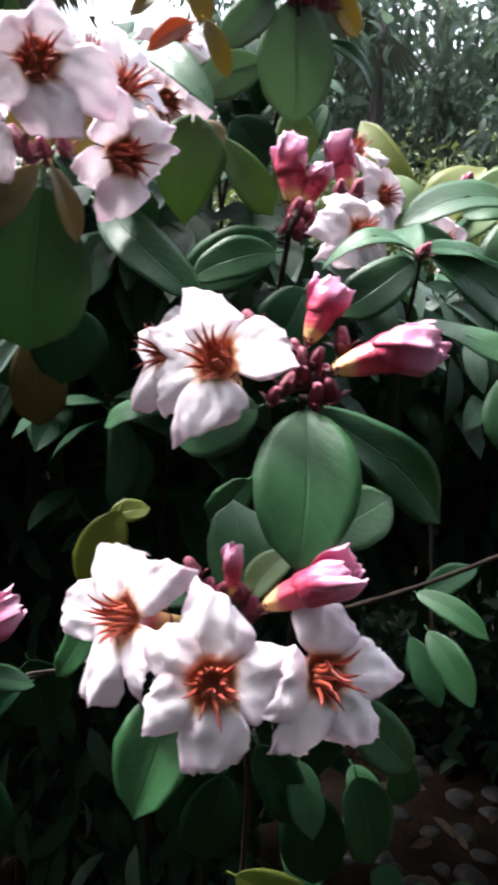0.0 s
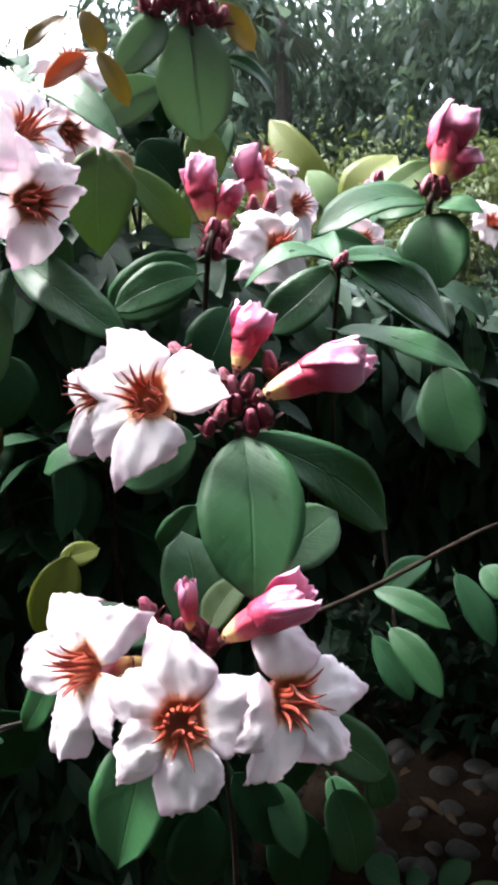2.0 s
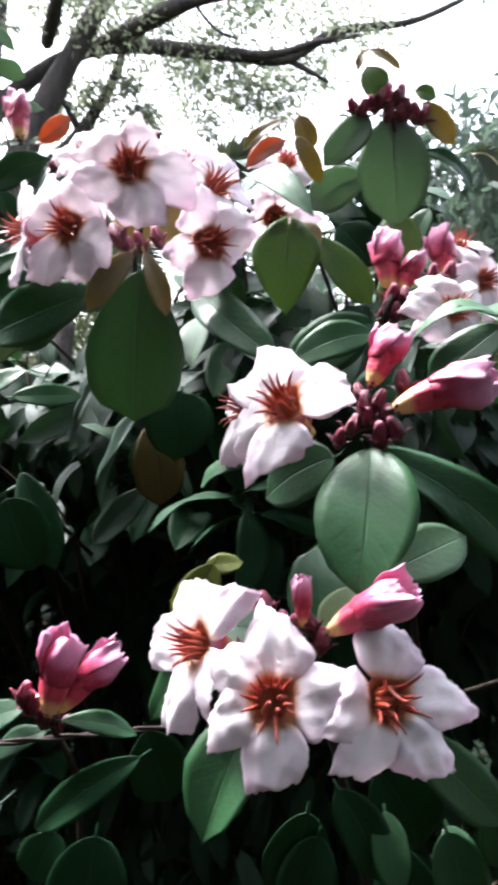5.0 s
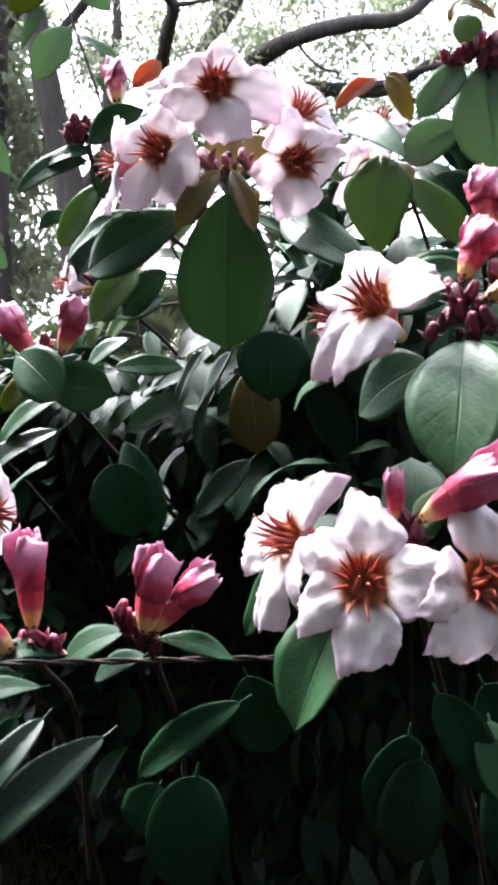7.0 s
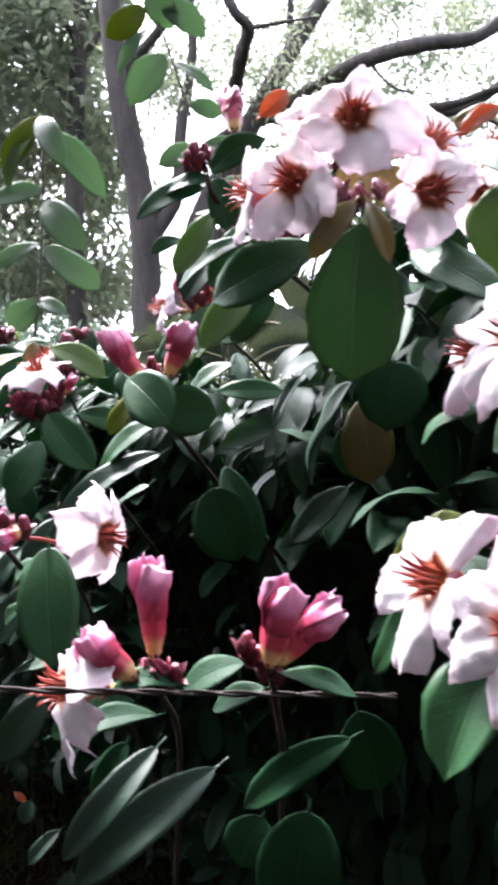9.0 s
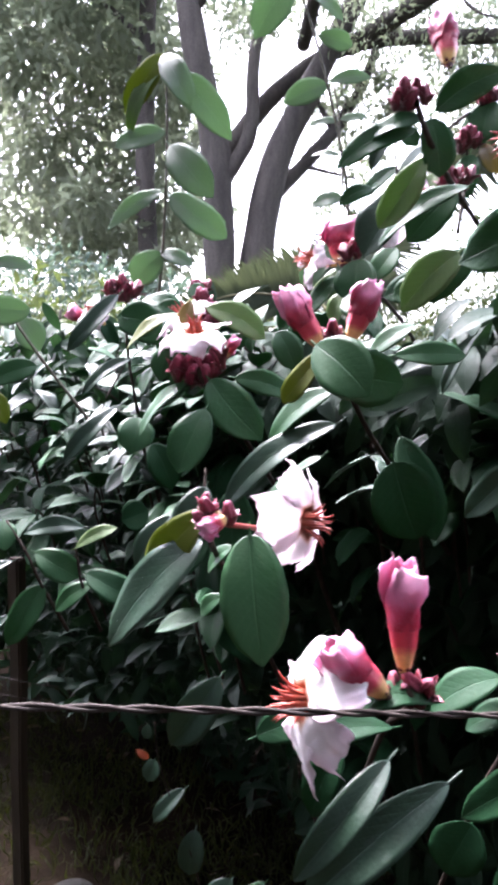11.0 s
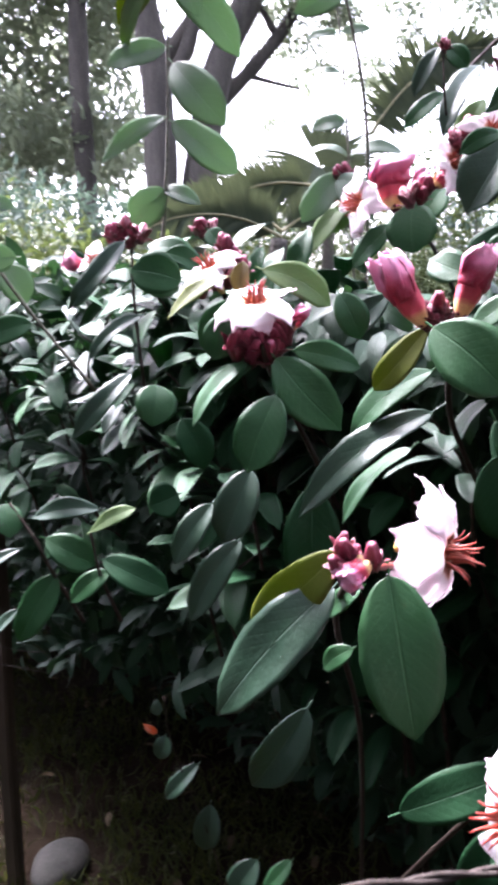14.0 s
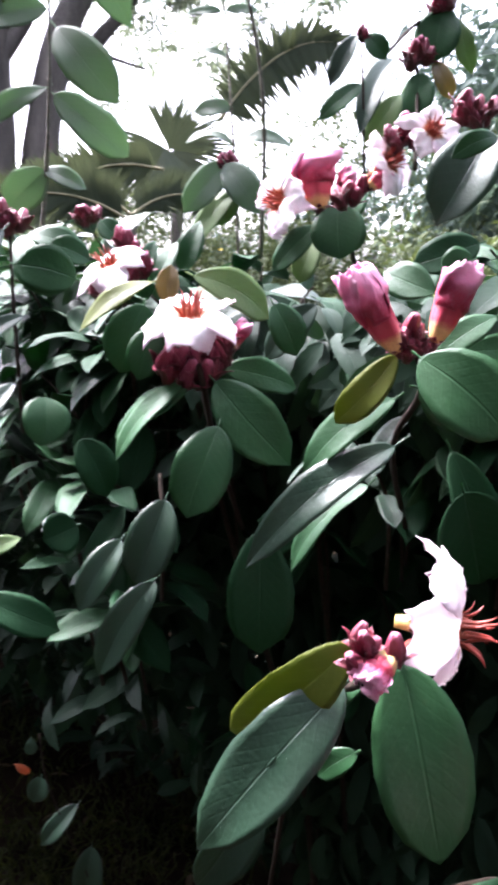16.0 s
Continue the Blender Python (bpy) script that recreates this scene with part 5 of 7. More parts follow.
duo = shoot("flowering_branch", (-0.232, 0.424, 1.094), "branch with crimson and pink buds and one side-on white blossom", "flowering branch", "flowering branches of the shrub")
tube(duo, "stem", [(-0.232, 0.424, 1.099), (-0.234, 0.434, 1.081), (-0.315, 0.610, 0.974), (-0.452, 0.853, 0.694)], 0.0021, 0.0028, STEM)
flower(duo, (-0.286, 0.403, 1.086), (-0.70, -0.70, 0.10), (0.07, 0.07, 0.99), 0.078, 0.45, 1.0, ((25, 0.48, 0.42, -0.24), (-50, 0.50, 0.48, -0.28), (-118, 0.46, 0.46, -0.20), (176, 0.54, 0.54, -0.12), (98, 0.44, 0.44, -0.16)))
bud(duo, (-0.239, 0.410, 1.096), (-0.270, 0.394, 1.126), 0.024, 0.5)
bud(duo, (-0.233, 0.424, 1.106), (-0.235, 0.423, 1.173), 0.023, 0.45)
small_bud(duo, (-0.238, 0.421, 1.099), (0.13, -0.25, 0.96), 0.0167)
small_bud(duo, (-0.229, 0.426, 1.099), (0.13, -0.25, 0.96), 0.0167)
small_bud(duo, (-0.222, 0.430, 1.096), (0.13, -0.25, 0.96), 0.0167)
small_bud(duo, (-0.233, 0.424, 1.094), (0.13, -0.25, 0.96), 0.0167)
small_bud(duo, (-0.226, 0.427, 1.092), (0.13, -0.25, 0.96), 0.0167)
leaf(duo, (-0.218, 0.431, 1.089), (-0.252, 0.403, 1.090), (0.35, -0.39, 0.85), 0.018, 0.2, 0.1, 0, LEAF_D)
leaf(duo, (-0.187, 0.458, 1.100), (-0.223, 0.440, 1.081), (-0.08, -0.63, 0.77), 0.025, 0.1, 0.1, 0, LEAF_D)
leaf(duo, (-0.256, 0.468, 1.033), (-0.296, 0.414, 0.972), (0.34, -0.80, 0.49), 0.024, 0.1, 0.35, 0, LEAF_S)
leaf(duo, (-0.226, 0.497, 1.013), (-0.298, 0.427, 0.947), (0.40, -0.81, 0.43), 0.032, 0.1, 0.35, 0, LEAF_S)
leaf(duo, (-0.251, 0.459, 1.058), (-0.300, 0.424, 1.047), (0.16, -0.48, 0.86), 0.021, 0.1, 0.15, 0, LEAF_D)
leaf(duo, (-0.149, 0.569, 1.022), (-0.234, 0.558, 0.960), (-0.11, -0.94, 0.32), 0.029, 0.1, 0.2, 0, LEAF_D)
leaf(duo, (-0.165, 0.520, 0.984), (-0.176, 0.516, 0.898), (0.25, -0.97, 0.02), 0.060, 0.05, 0.1, 0, LEAF_D)
leaf(duo, (-0.234, 0.601, 0.936), (-0.252, 0.594, 0.895), (0.10, -0.99, 0.12), 0.043, 0.05, 0.1, 0, LEAF_D)
leaf(duo, (-0.301, 0.501, 1.019), (-0.319, 0.492, 0.970), (0.01, -0.98, 0.18), 0.026, 0.06, 0.2, 0, LEAF_D)

crimson = shoot("flowering_branch", (-0.158, 0.439, 1.102), "branch with furled crimson-pink buds over narrow leaves", "flowering branch", "flowering branches of the shrub")
tube(crimson, "stem", [(-0.159, 0.439, 1.108), (-0.162, 0.448, 1.090), (-0.235, 0.651, 0.946), (-0.340, 0.888, 0.686)], 0.0021, 0.0028, STEM)
bud(crimson, (-0.157, 0.429, 1.107), (-0.147, 0.434, 1.162), 0.026, 0.6)
bud(crimson, (-0.155, 0.435, 1.107), (-0.121, 0.458, 1.146), 0.021, 0.5)
small_bud(crimson, (-0.174, 0.431, 1.119), (0.13, -0.25, 0.96), 0.0167)
small_bud(crimson, (-0.172, 0.432, 1.115), (0.13, -0.25, 0.96), 0.0167)
small_bud(crimson, (-0.164, 0.436, 1.103), (0.13, -0.25, 0.96), 0.0167)
small_bud(crimson, (-0.156, 0.440, 1.100), (0.13, -0.25, 0.96), 0.0167)
small_bud(crimson, (-0.169, 0.434, 1.111), (0.13, -0.25, 0.96), 0.0167)
leaf(crimson, (-0.153, 0.436, 1.102), (-0.112, 0.462, 1.087), (0.55, -0.46, 0.70), 0.016, 0.1, 0.1, 0.0, LEAF_G)
leaf(crimson, (-0.171, 0.455, 1.086), (-0.205, 0.449, 1.070), (-0.18, -0.69, 0.70), 0.019, 0.08, 0.1, 0, LEAF_D)
leaf(crimson, (-0.147, 0.579, 1.039), (-0.136, 0.606, 0.970), (0.50, -0.83, -0.25), 0.050, 0.06, 0.1, 0, LEAF_D)

cup = shoot("flowering_branch", (-0.533, 0.702, 1.271), "branch with an upturned white blossom over dark red buds", "flowering branch", "flowering branches of the shrub")
tube(cup, "stem", [(-0.538, 0.704, 1.295), (-0.532, 0.707, 1.266), (-0.567, 0.867, 1.198), (-0.596, 1.105, 1.048)], 0.0022, 0.003, STEM)
flower(cup, (-0.541, 0.702, 1.322), (0.12, -0.34, 0.93), (0.00, -1.00, 0.00), 0.071, 0.4, 1.0, ((20, 0.48, 0.54, -0.18), (92, 0.50, 0.52, -0.12), (160, 0.46, 0.44, -0.02), (-130, 0.46, 0.44, -0.02), (-58, 0.50, 0.54, -0.15)))
small_bud(cup, (-0.555, 0.694, 1.281), (0.07, -0.12, 0.99), 0.0251)
small_bud(cup, (-0.547, 0.699, 1.288), (0.07, -0.12, 0.99), 0.0251)
small_bud(cup, (-0.538, 0.704, 1.295), (0.07, -0.12, 0.99), 0.0251)
small_bud(cup, (-0.529, 0.707, 1.290), (0.07, -0.12, 0.99), 0.0251)
small_bud(cup, (-0.521, 0.711, 1.295), (0.07, -0.12, 0.99), 0.0251)
small_bud(cup, (-0.551, 0.697, 1.290), (0.07, -0.12, 0.99), 0.0251)
small_bud(cup, (-0.542, 0.699, 1.278), (0.07, -0.12, 0.99), 0.0251)
small_bud(cup, (-0.531, 0.704, 1.278), (0.07, -0.12, 0.99), 0.0251)
small_bud(cup, (-0.525, 0.708, 1.285), (0.07, -0.12, 0.99), 0.0251)
small_bud(cup, (-0.558, 0.694, 1.288), (0.07, -0.12, 0.99), 0.0251)
small_bud(cup, (-0.519, 0.714, 1.302), (0.07, -0.12, 0.99), 0.0251)
small_bud(cup, (-0.536, 0.703, 1.285), (0.07, -0.12, 0.99), 0.0251)
bud(cup, (-0.514, 0.715, 1.297), (-0.502, 0.724, 1.318), 0.013, 0.1)
bud(cup, (-0.524, 0.721, 1.294), (-0.512, 0.729, 1.306), 0.011, 0.1)
leaf(cup, (-0.568, 0.730, 1.329), (-0.567, 0.735, 1.358), (0.26, -0.95, 0.17), 0.018, 0.05, 0.2, 0, LEAF_B)
leaf(cup, (-0.551, 0.741, 1.350), (-0.496, 0.771, 1.319), (0.60, -0.70, 0.38), 0.033, 0.1, 0.12, 0, LEAF_L)
leaf(cup, (-0.521, 0.697, 1.274), (-0.464, 0.701, 1.215), (0.37, -0.88, 0.30), 0.044, 0.08, 0.12, 0.0, LEAF_G)
leaf(cup, (-0.512, 0.674, 1.245), (-0.526, 0.646, 1.185), (0.35, -0.88, 0.32), 0.041, 0.06, 0.12, 0.0, LEAF_G)
leaf(cup, (-0.546, 0.696, 1.271), (-0.589, 0.668, 1.219), (-0.29, -0.72, 0.64), 0.022, 0.12, 0.1, 0.0, LEAF_G)
leaf(cup, (-0.541, 0.698, 1.269), (-0.593, 0.680, 1.233), (-0.19, -0.74, 0.64), 0.023, 0.1, 0.1, 0.0, LEAF_G)
leaf(cup, (-0.582, 0.737, 1.345), (-0.633, 0.708, 1.309), (-0.10, -0.71, 0.70), 0.020, 0.12, 0.1, 0, LEAF_Y)
leaf(cup, (-0.634, 0.857, 1.326), (-0.652, 0.842, 1.263), (0.30, -0.94, 0.14), 0.048, 0.06, 0.12, 0.0, LEAF_G)
leaf(cup, (-0.569, 0.704, 1.312), (-0.578, 0.693, 1.273), (0.31, -0.93, 0.19), 0.027, 0.06, 0.12, 0.0, LEAF_G)
leaf(cup, (-0.533, 0.770, 1.277), (-0.480, 0.812, 1.260), (0.66, -0.65, 0.38), 0.029, 0.08, 0.1, 0.0, LEAF_G)
leaf(cup, (-0.503, 0.814, 1.329), (-0.482, 0.816, 1.286), (0.54, -0.81, 0.23), 0.034, 0.08, 0.1, 0.0, LEAF_G)

cuprear = shoot("flowering_branch", (-0.709, 0.966, 1.335), "branch with a small upturned blossom and red buds behind", "flowering branch", "flowering branches of the shrub")
tube(cuprear, "stem", [(-0.701, 0.971, 1.353), (-0.704, 0.986, 1.323), (-0.767, 1.183, 1.200)], 0.002, 0.0027, STEM)
flower(cuprear, (-0.695, 0.923, 1.364), (-0.30, -0.42, 0.86), (0.00, -1.00, 0.00), 0.074, 0.45, 1.0, ((8, 0.50, 0.46, -0.18), (84, 0.46, 0.44, -0.05), (158, 0.46, 0.44, 0.02), (-136, 0.50, 0.44, -0.04), (-62, 0.56, 0.48, -0.16)))
small_bud(cuprear, (-0.697, 0.985, 1.369), (0.01, -0.12, 0.99), 0.0280)
small_bud(cuprear, (-0.688, 0.988, 1.372), (0.01, -0.12, 0.99), 0.0280)
small_bud(cuprear, (-0.705, 0.982, 1.359), (0.01, -0.12, 0.99), 0.0280)
small_bud(cuprear, (-0.682, 0.988, 1.366), (0.01, -0.12, 0.99), 0.0280)
small_bud(cuprear, (-0.692, 0.989, 1.381), (0.01, -0.12, 0.99), 0.0280)
small_bud(cuprear, (-0.701, 0.988, 1.390), (0.01, -0.12, 0.99), 0.0280)
small_bud(cuprear, (-0.731, 0.973, 1.341), (0.01, -0.12, 0.99), 0.0280)
small_bud(cuprear, (-0.714, 0.978, 1.350), (0.01, -0.12, 0.99), 0.0280)
small_bud(cuprear, (-0.708, 0.988, 1.395), (0.01, -0.12, 0.99), 0.0280)
small_bud(cuprear, (-0.695, 0.983, 1.354), (0.01, -0.12, 0.99), 0.0280)
small_bud(cuprear, (-0.857, 1.211, 1.440), (0.01, -0.12, 0.99), 0.0308)
small_bud(cuprear, (-0.846, 1.214, 1.442), (0.01, -0.12, 0.99), 0.0308)
small_bud(cuprear, (-0.835, 1.217, 1.441), (0.01, -0.12, 0.99), 0.0308)
small_bud(cuprear, (-0.850, 1.212, 1.437), (0.01, -0.12, 0.99), 0.0308)
leaf(cuprear, (-0.731, 0.922, 1.349), (-0.788, 0.901, 1.363), (0.38, -0.91, 0.17), 0.050, 0.06, 0.12, 0.0, LEAF_G)
leaf(cuprear, (-0.746, 1.024, 1.416), (-0.723, 1.026, 1.395), (0.40, -0.84, 0.36), 0.027, 0.06, 0.1, 0.0, LEAF_G)
leaf(cuprear, (-0.850, 1.050, 1.403), (-0.783, 1.061, 1.377), (0.34, -0.74, 0.58), 0.041, 0.1, 0.1, 0.0, LEAF_G)

cluster = shoot("flowering_branch", (-0.473, 0.985, 1.423), "branch with pink buds, side-on white blossoms and round leaves", "flowering branch", "flowering branches of the shrub")
tube(cluster, "stem", [(-0.474, 0.987, 1.437), (-0.468, 0.993, 1.407), (-0.468, 1.194, 1.341), (-0.468, 1.437, 1.185)], 0.0022, 0.0029, STEM)
flower(cluster, (-0.531, 0.962, 1.428), (-0.73, -0.67, 0.12), (0.07, 0.10, 0.99), 0.076, 0.45, 1.0)
bud(cluster, (-0.492, 0.980, 1.422), (-0.502, 0.988, 1.480), 0.046, 0.6)
bud(cluster, (-0.479, 0.984, 1.429), (-0.460, 0.995, 1.466), 0.020, 0.15)
flower(cluster, (-0.420, 0.930, 1.459), (0.78, -0.43, 0.45), (-0.54, -0.10, 0.83), 0.065, 0.45, 1.0)
flower(cluster, (-0.382, 0.923, 1.485), (0.53, -0.67, 0.52), (-0.13, 0.54, 0.83), 0.056, 0.45, 1.0)
small_bud(cluster, (-0.464, 0.914, 1.426), (0.01, -0.12, 0.99), 0.0240)
small_bud(cluster, (-0.457, 0.917, 1.432), (0.01, -0.12, 0.99), 0.0240)
small_bud(cluster, (-0.444, 0.921, 1.437), (0.01, -0.12, 0.99), 0.0240)
small_bud(cluster, (-0.449, 0.918, 1.427), (0.01, -0.12, 0.99), 0.0240)
small_bud(cluster, (-0.409, 0.938, 1.487), (0.01, -0.12, 0.99), 0.0240)
small_bud(cluster, (-0.416, 0.935, 1.479), (0.01, -0.12, 0.99), 0.0240)
small_bud(cluster, (-0.404, 0.940, 1.494), (0.01, -0.12, 0.99), 0.0240)
small_bud(cluster, (-0.422, 0.934, 1.484), (0.01, -0.12, 0.99), 0.0240)
small_bud(cluster, (-0.398, 0.939, 1.482), (0.01, -0.12, 0.99), 0.0240)
small_bud(cluster, (-0.352, 0.955, 1.508), (0.01, -0.12, 0.99), 0.0240)
small_bud(cluster, (-0.344, 0.958, 1.513), (0.01, -0.12, 0.99), 0.0240)
small_bud(cluster, (-0.359, 0.953, 1.505), (0.01, -0.12, 0.99), 0.0240)
small_bud(cluster, (-0.336, 0.958, 1.503), (0.01, -0.12, 0.99), 0.0240)
small_bud(cluster, (-0.346, 0.955, 1.501), (0.01, -0.12, 0.99), 0.0240)
small_bud(cluster, (-0.331, 0.960, 1.511), (0.01, -0.12, 0.99), 0.0240)
small_bud(cluster, (-0.357, 0.955, 1.516), (0.01, -0.12, 0.99), 0.0240)
bud(cluster, (-0.437, 0.922, 1.435), (-0.420, 0.929, 1.453), 0.021, 0.2)
leaf(cluster, (-0.472, 0.975, 1.427), (-0.466, 0.956, 1.373), (0.10, -0.94, 0.34), 0.055, 0.05, 0.1, 0.0, LEAF_G)
leaf(cluster, (-0.338, 0.750, 1.451), (-0.371, 0.720, 1.386), (-0.01, -0.91, 0.42), 0.045, 0.06, 0.40, 0, LEAF_S)
leaf(cluster, (-0.492, 0.966, 1.405), (-0.536, 0.959, 1.360), (-0.17, -0.93, 0.32), 0.029, 0.1, 0.1, 0.0, LEAF_G)
leaf(cluster, (-0.498, 1.004, 1.391), (-0.513, 0.994, 1.350), (-0.09, -0.96, 0.28), 0.031, 0.1, 0.1, 0, LEAF_L)
leaf(cluster, (-0.337, 0.852, 1.382), (-0.391, 0.837, 1.363), (0.14, -0.92, 0.36), 0.035, 0.1, 0.1, 0, LEAF_D)
leaf(cluster, (-0.342, 0.807, 1.366), (-0.367, 0.799, 1.357), (0.13, -0.92, 0.38), 0.028, 0.1, 0.1, 0.0, LEAF_G)

tallright = shoot("leafy_branch", (-0.432, 1.167, 1.519), "tall leafy branch with pale glossy leaves and dark bud tips", "branch", "leafy branches of the shrub")
tube(tallright, "stem", [(-0.474, 1.126, 1.631), (-0.466, 1.114, 1.553), (-0.475, 1.248, 1.478)], 0.0012, 0.0018, STEM)
tube(tallright, "twig", [(-0.392, 1.314, 1.705), (-0.423, 1.304, 1.687), (-0.449, 1.237, 1.639), (-0.463, 1.175, 1.598)], 0.0022, 0.0026, STEM)
tube(tallright, "twig", [(-0.421, 1.298, 1.654), (-0.415, 1.291, 1.603), (-0.410, 1.220, 1.494)], 0.002, 0.003, STEM)
small_bud(tallright, (-0.421, 1.298, 1.652), (0.01, -0.12, 0.99), 0.0295)
small_bud(tallright, (-0.430, 1.295, 1.648), (0.01, -0.12, 0.99), 0.0295)
small_bud(tallright, (-0.412, 1.301, 1.654), (0.01, -0.12, 0.99), 0.0295)
small_bud(tallright, (-0.418, 1.300, 1.661), (0.01, -0.12, 0.99), 0.0295)
small_bud(tallright, (-0.424, 1.296, 1.643), (0.01, -0.12, 0.99), 0.0295)
small_bud(tallright, (-0.403, 1.301, 1.647), (0.01, -0.12, 0.99), 0.0295)
small_bud(tallright, (-0.389, 1.317, 1.716), (0.01, -0.12, 0.99), 0.0295)
small_bud(tallright, (-0.382, 1.319, 1.720), (0.01, -0.12, 0.99), 0.0295)
small_bud(tallright, (-0.396, 1.315, 1.714), (0.01, -0.12, 0.99), 0.0295)
small_bud(tallright, (-0.473, 1.126, 1.631), (0.01, -0.12, 0.99), 0.0191)
small_bud(tallright, (-0.469, 1.126, 1.627), (0.01, -0.12, 0.99), 0.0191)
leaf(tallright, (-0.477, 1.124, 1.627), (-0.505, 1.108, 1.570), (0.01, -0.96, 0.27), 0.022, 0.1, 0.30, 0, LEAF_S)
leaf(tallright, (-0.466, 1.127, 1.627), (-0.443, 1.128, 1.601), (0.19, -0.97, 0.14), 0.027, 0.1, 0.2, 0.0, LEAF_G)
leaf(tallright, (-0.438, 1.183, 1.615), (-0.468, 1.108, 1.523), (0.08, -0.78, 0.62), 0.033, 0.1, 0.30, 0, LEAF_S)
leaf(tallright, (-0.469, 1.116, 1.572), (-0.515, 1.099, 1.532), (0.09, -0.94, 0.31), 0.025, 0.1, 0.1, 0.0, LEAF_G)
leaf(tallright, (-0.430, 1.178, 1.573), (-0.468, 1.158, 1.510), (-0.01, -0.95, 0.31), 0.031, 0.1, 0.1, 0, LEAF_L)
leaf(tallright, (-0.385, 1.317, 1.709), (-0.397, 1.302, 1.641), (-0.05, -0.97, 0.22), 0.061, 0.05, 0.15, 0.0, LEAF_G)
leaf(tallright, (-0.371, 1.318, 1.698), (-0.346, 1.311, 1.626), (0.21, -0.96, 0.17), 0.028, 0.1, 0.1, 0, LEAF_L)
leaf(tallright, (-0.412, 1.295, 1.625), (-0.419, 1.280, 1.551), (-0.09, -0.98, 0.20), 0.046, 0.05, 0.15, 0.0, LEAF_G)
leaf(tallright, (-0.395, 1.302, 1.640), (-0.371, 1.299, 1.593), (0.35, -0.91, 0.24), 0.029, 0.1, 0.1, 0, LEAF_B)
leaf(tallright, (-0.463, 1.098, 1.459), (-0.491, 1.083, 1.415), (-0.02, -0.95, 0.32), 0.041, 0.08, 0.1, 0.0, LEAF_G)

whip = shoot("climbing_shoot", (-0.710, 1.504, 1.431), "thin upright shoot with paired olive leaves", "shoot", "upright shoots of the shrub")
tube(whip, "stem", [(-0.794, 1.675, 1.912), (-0.778, 1.665, 1.833), (-0.755, 1.638, 1.655), (-0.734, 1.608, 1.457), (-0.733, 1.631, 1.298)], 0.0016, 0.0031, GREENSTEM)
small_bud(whip, (-0.758, 1.612, 1.569), (0.01, -0.12, 0.99), 0.0299)
small_bud(whip, (-0.748, 1.614, 1.571), (0.01, -0.12, 0.99), 0.0299)
small_bud(whip, (-0.765, 1.609, 1.566), (0.01, -0.12, 0.99), 0.0299)
leaf(whip, (-0.758, 1.622, 1.568), (-0.822, 1.570, 1.479), (0.22, -0.90, 0.36), 0.059, 0.12, 0.15, 0, LEAF_O)
leaf(whip, (-0.755, 1.601, 1.563), (-0.687, 1.580, 1.476), (0.12, -0.94, 0.32), 0.062, 0.08, 0.12, 0, LEAF_O)
leaf(whip, (-0.758, 1.639, 1.665), (-0.819, 1.623, 1.656), (0.19, -0.93, 0.31), 0.037, 0.12, 0.1, 0, LEAF_O)
leaf(whip, (-0.747, 1.630, 1.601), (-0.643, 1.655, 1.603), (0.16, -0.74, 0.65), 0.031, 0.2, 0.1, 0, LEAF_O)
leaf(whip, (-0.750, 1.630, 1.601), (-0.833, 1.612, 1.608), (0.20, -0.61, 0.77), 0.028, 0.2, 0.1, 0, LEAF_O)
leaf(whip, (-0.783, 1.664, 1.833), (-0.843, 1.649, 1.828), (0.19, -0.90, 0.39), 0.020, 0.1, 0.1, 0, LEAF_O)
leaf(whip, (-0.775, 1.666, 1.835), (-0.721, 1.679, 1.838), (0.20, -0.90, 0.39), 0.022, 0.1, 0.1, 0, LEAF_O)
leaf(whip, (-0.769, 1.653, 1.756), (-0.832, 1.640, 1.763), (0.23, -0.78, 0.58), 0.016, 0.1, 0.1, 0, LEAF_O)
leaf(whip, (-0.745, 1.616, 1.517), (-0.820, 1.580, 1.416), (-0.04, -0.93, 0.36), 0.046, 0.1, 0.1, 0, LEAF_L)
leaf(whip, (-0.738, 1.617, 1.517), (-0.778, 1.597, 1.457), (0.09, -0.96, 0.26), 0.047, 0.1, 0.1, 0, LEAF_L)

whip1 = shoot("climbing_shoot", (-0.860, 1.117, 1.424), "thin upright shoot with drooping young leaves at its tip", "shoot", "upright shoots of the shrub")
tube(whip1, "stem", [(-0.853, 1.123, 1.794), (-0.852, 1.123, 1.668), (-0.856, 1.120, 1.527), (-0.867, 1.114, 1.377)], 0.0015, 0.0029, GREENSTEM)
leaf(whip1, (-0.843, 1.106, 1.789), (-0.787, 1.089, 1.699), (0.39, -0.83, 0.40), 0.044, 0.1, 0.15, 0, LEAF_O)
leaf(whip1, (-0.857, 1.121, 1.797), (-0.913, 1.092, 1.705), (0.44, -0.90, 0.01), 0.042, 0.12, 0.2, 0, LEAF_Y)
leaf(whip1, (-0.857, 1.121, 1.776), (-0.909, 1.094, 1.663), (0.11, -0.98, 0.18), 0.027, 0.15, 0.2, 0, LEAF_L)
leaf(whip1, (-0.860, 1.142, 1.774), (-0.769, 1.187, 1.669), (0.52, -0.85, 0.08), 0.057, 0.12, 0.15, 0, LEAF_O)
leaf(whip1, (-0.836, 1.108, 1.648), (-0.757, 1.103, 1.560), (0.19, -0.96, 0.23), 0.058, 0.08, 0.12, 0, LEAF_O)
leaf(whip1, (-0.848, 1.124, 1.576), (-0.766, 1.165, 1.509), (0.57, -0.80, 0.20), 0.054, 0.1, 0.12, 0, LEAF_O)
leaf(whip1, (-0.858, 1.119, 1.583), (-0.940, 1.078, 1.523), (0.27, -0.92, 0.27), 0.030, 0.12, 0.12, 0, LEAF_O)
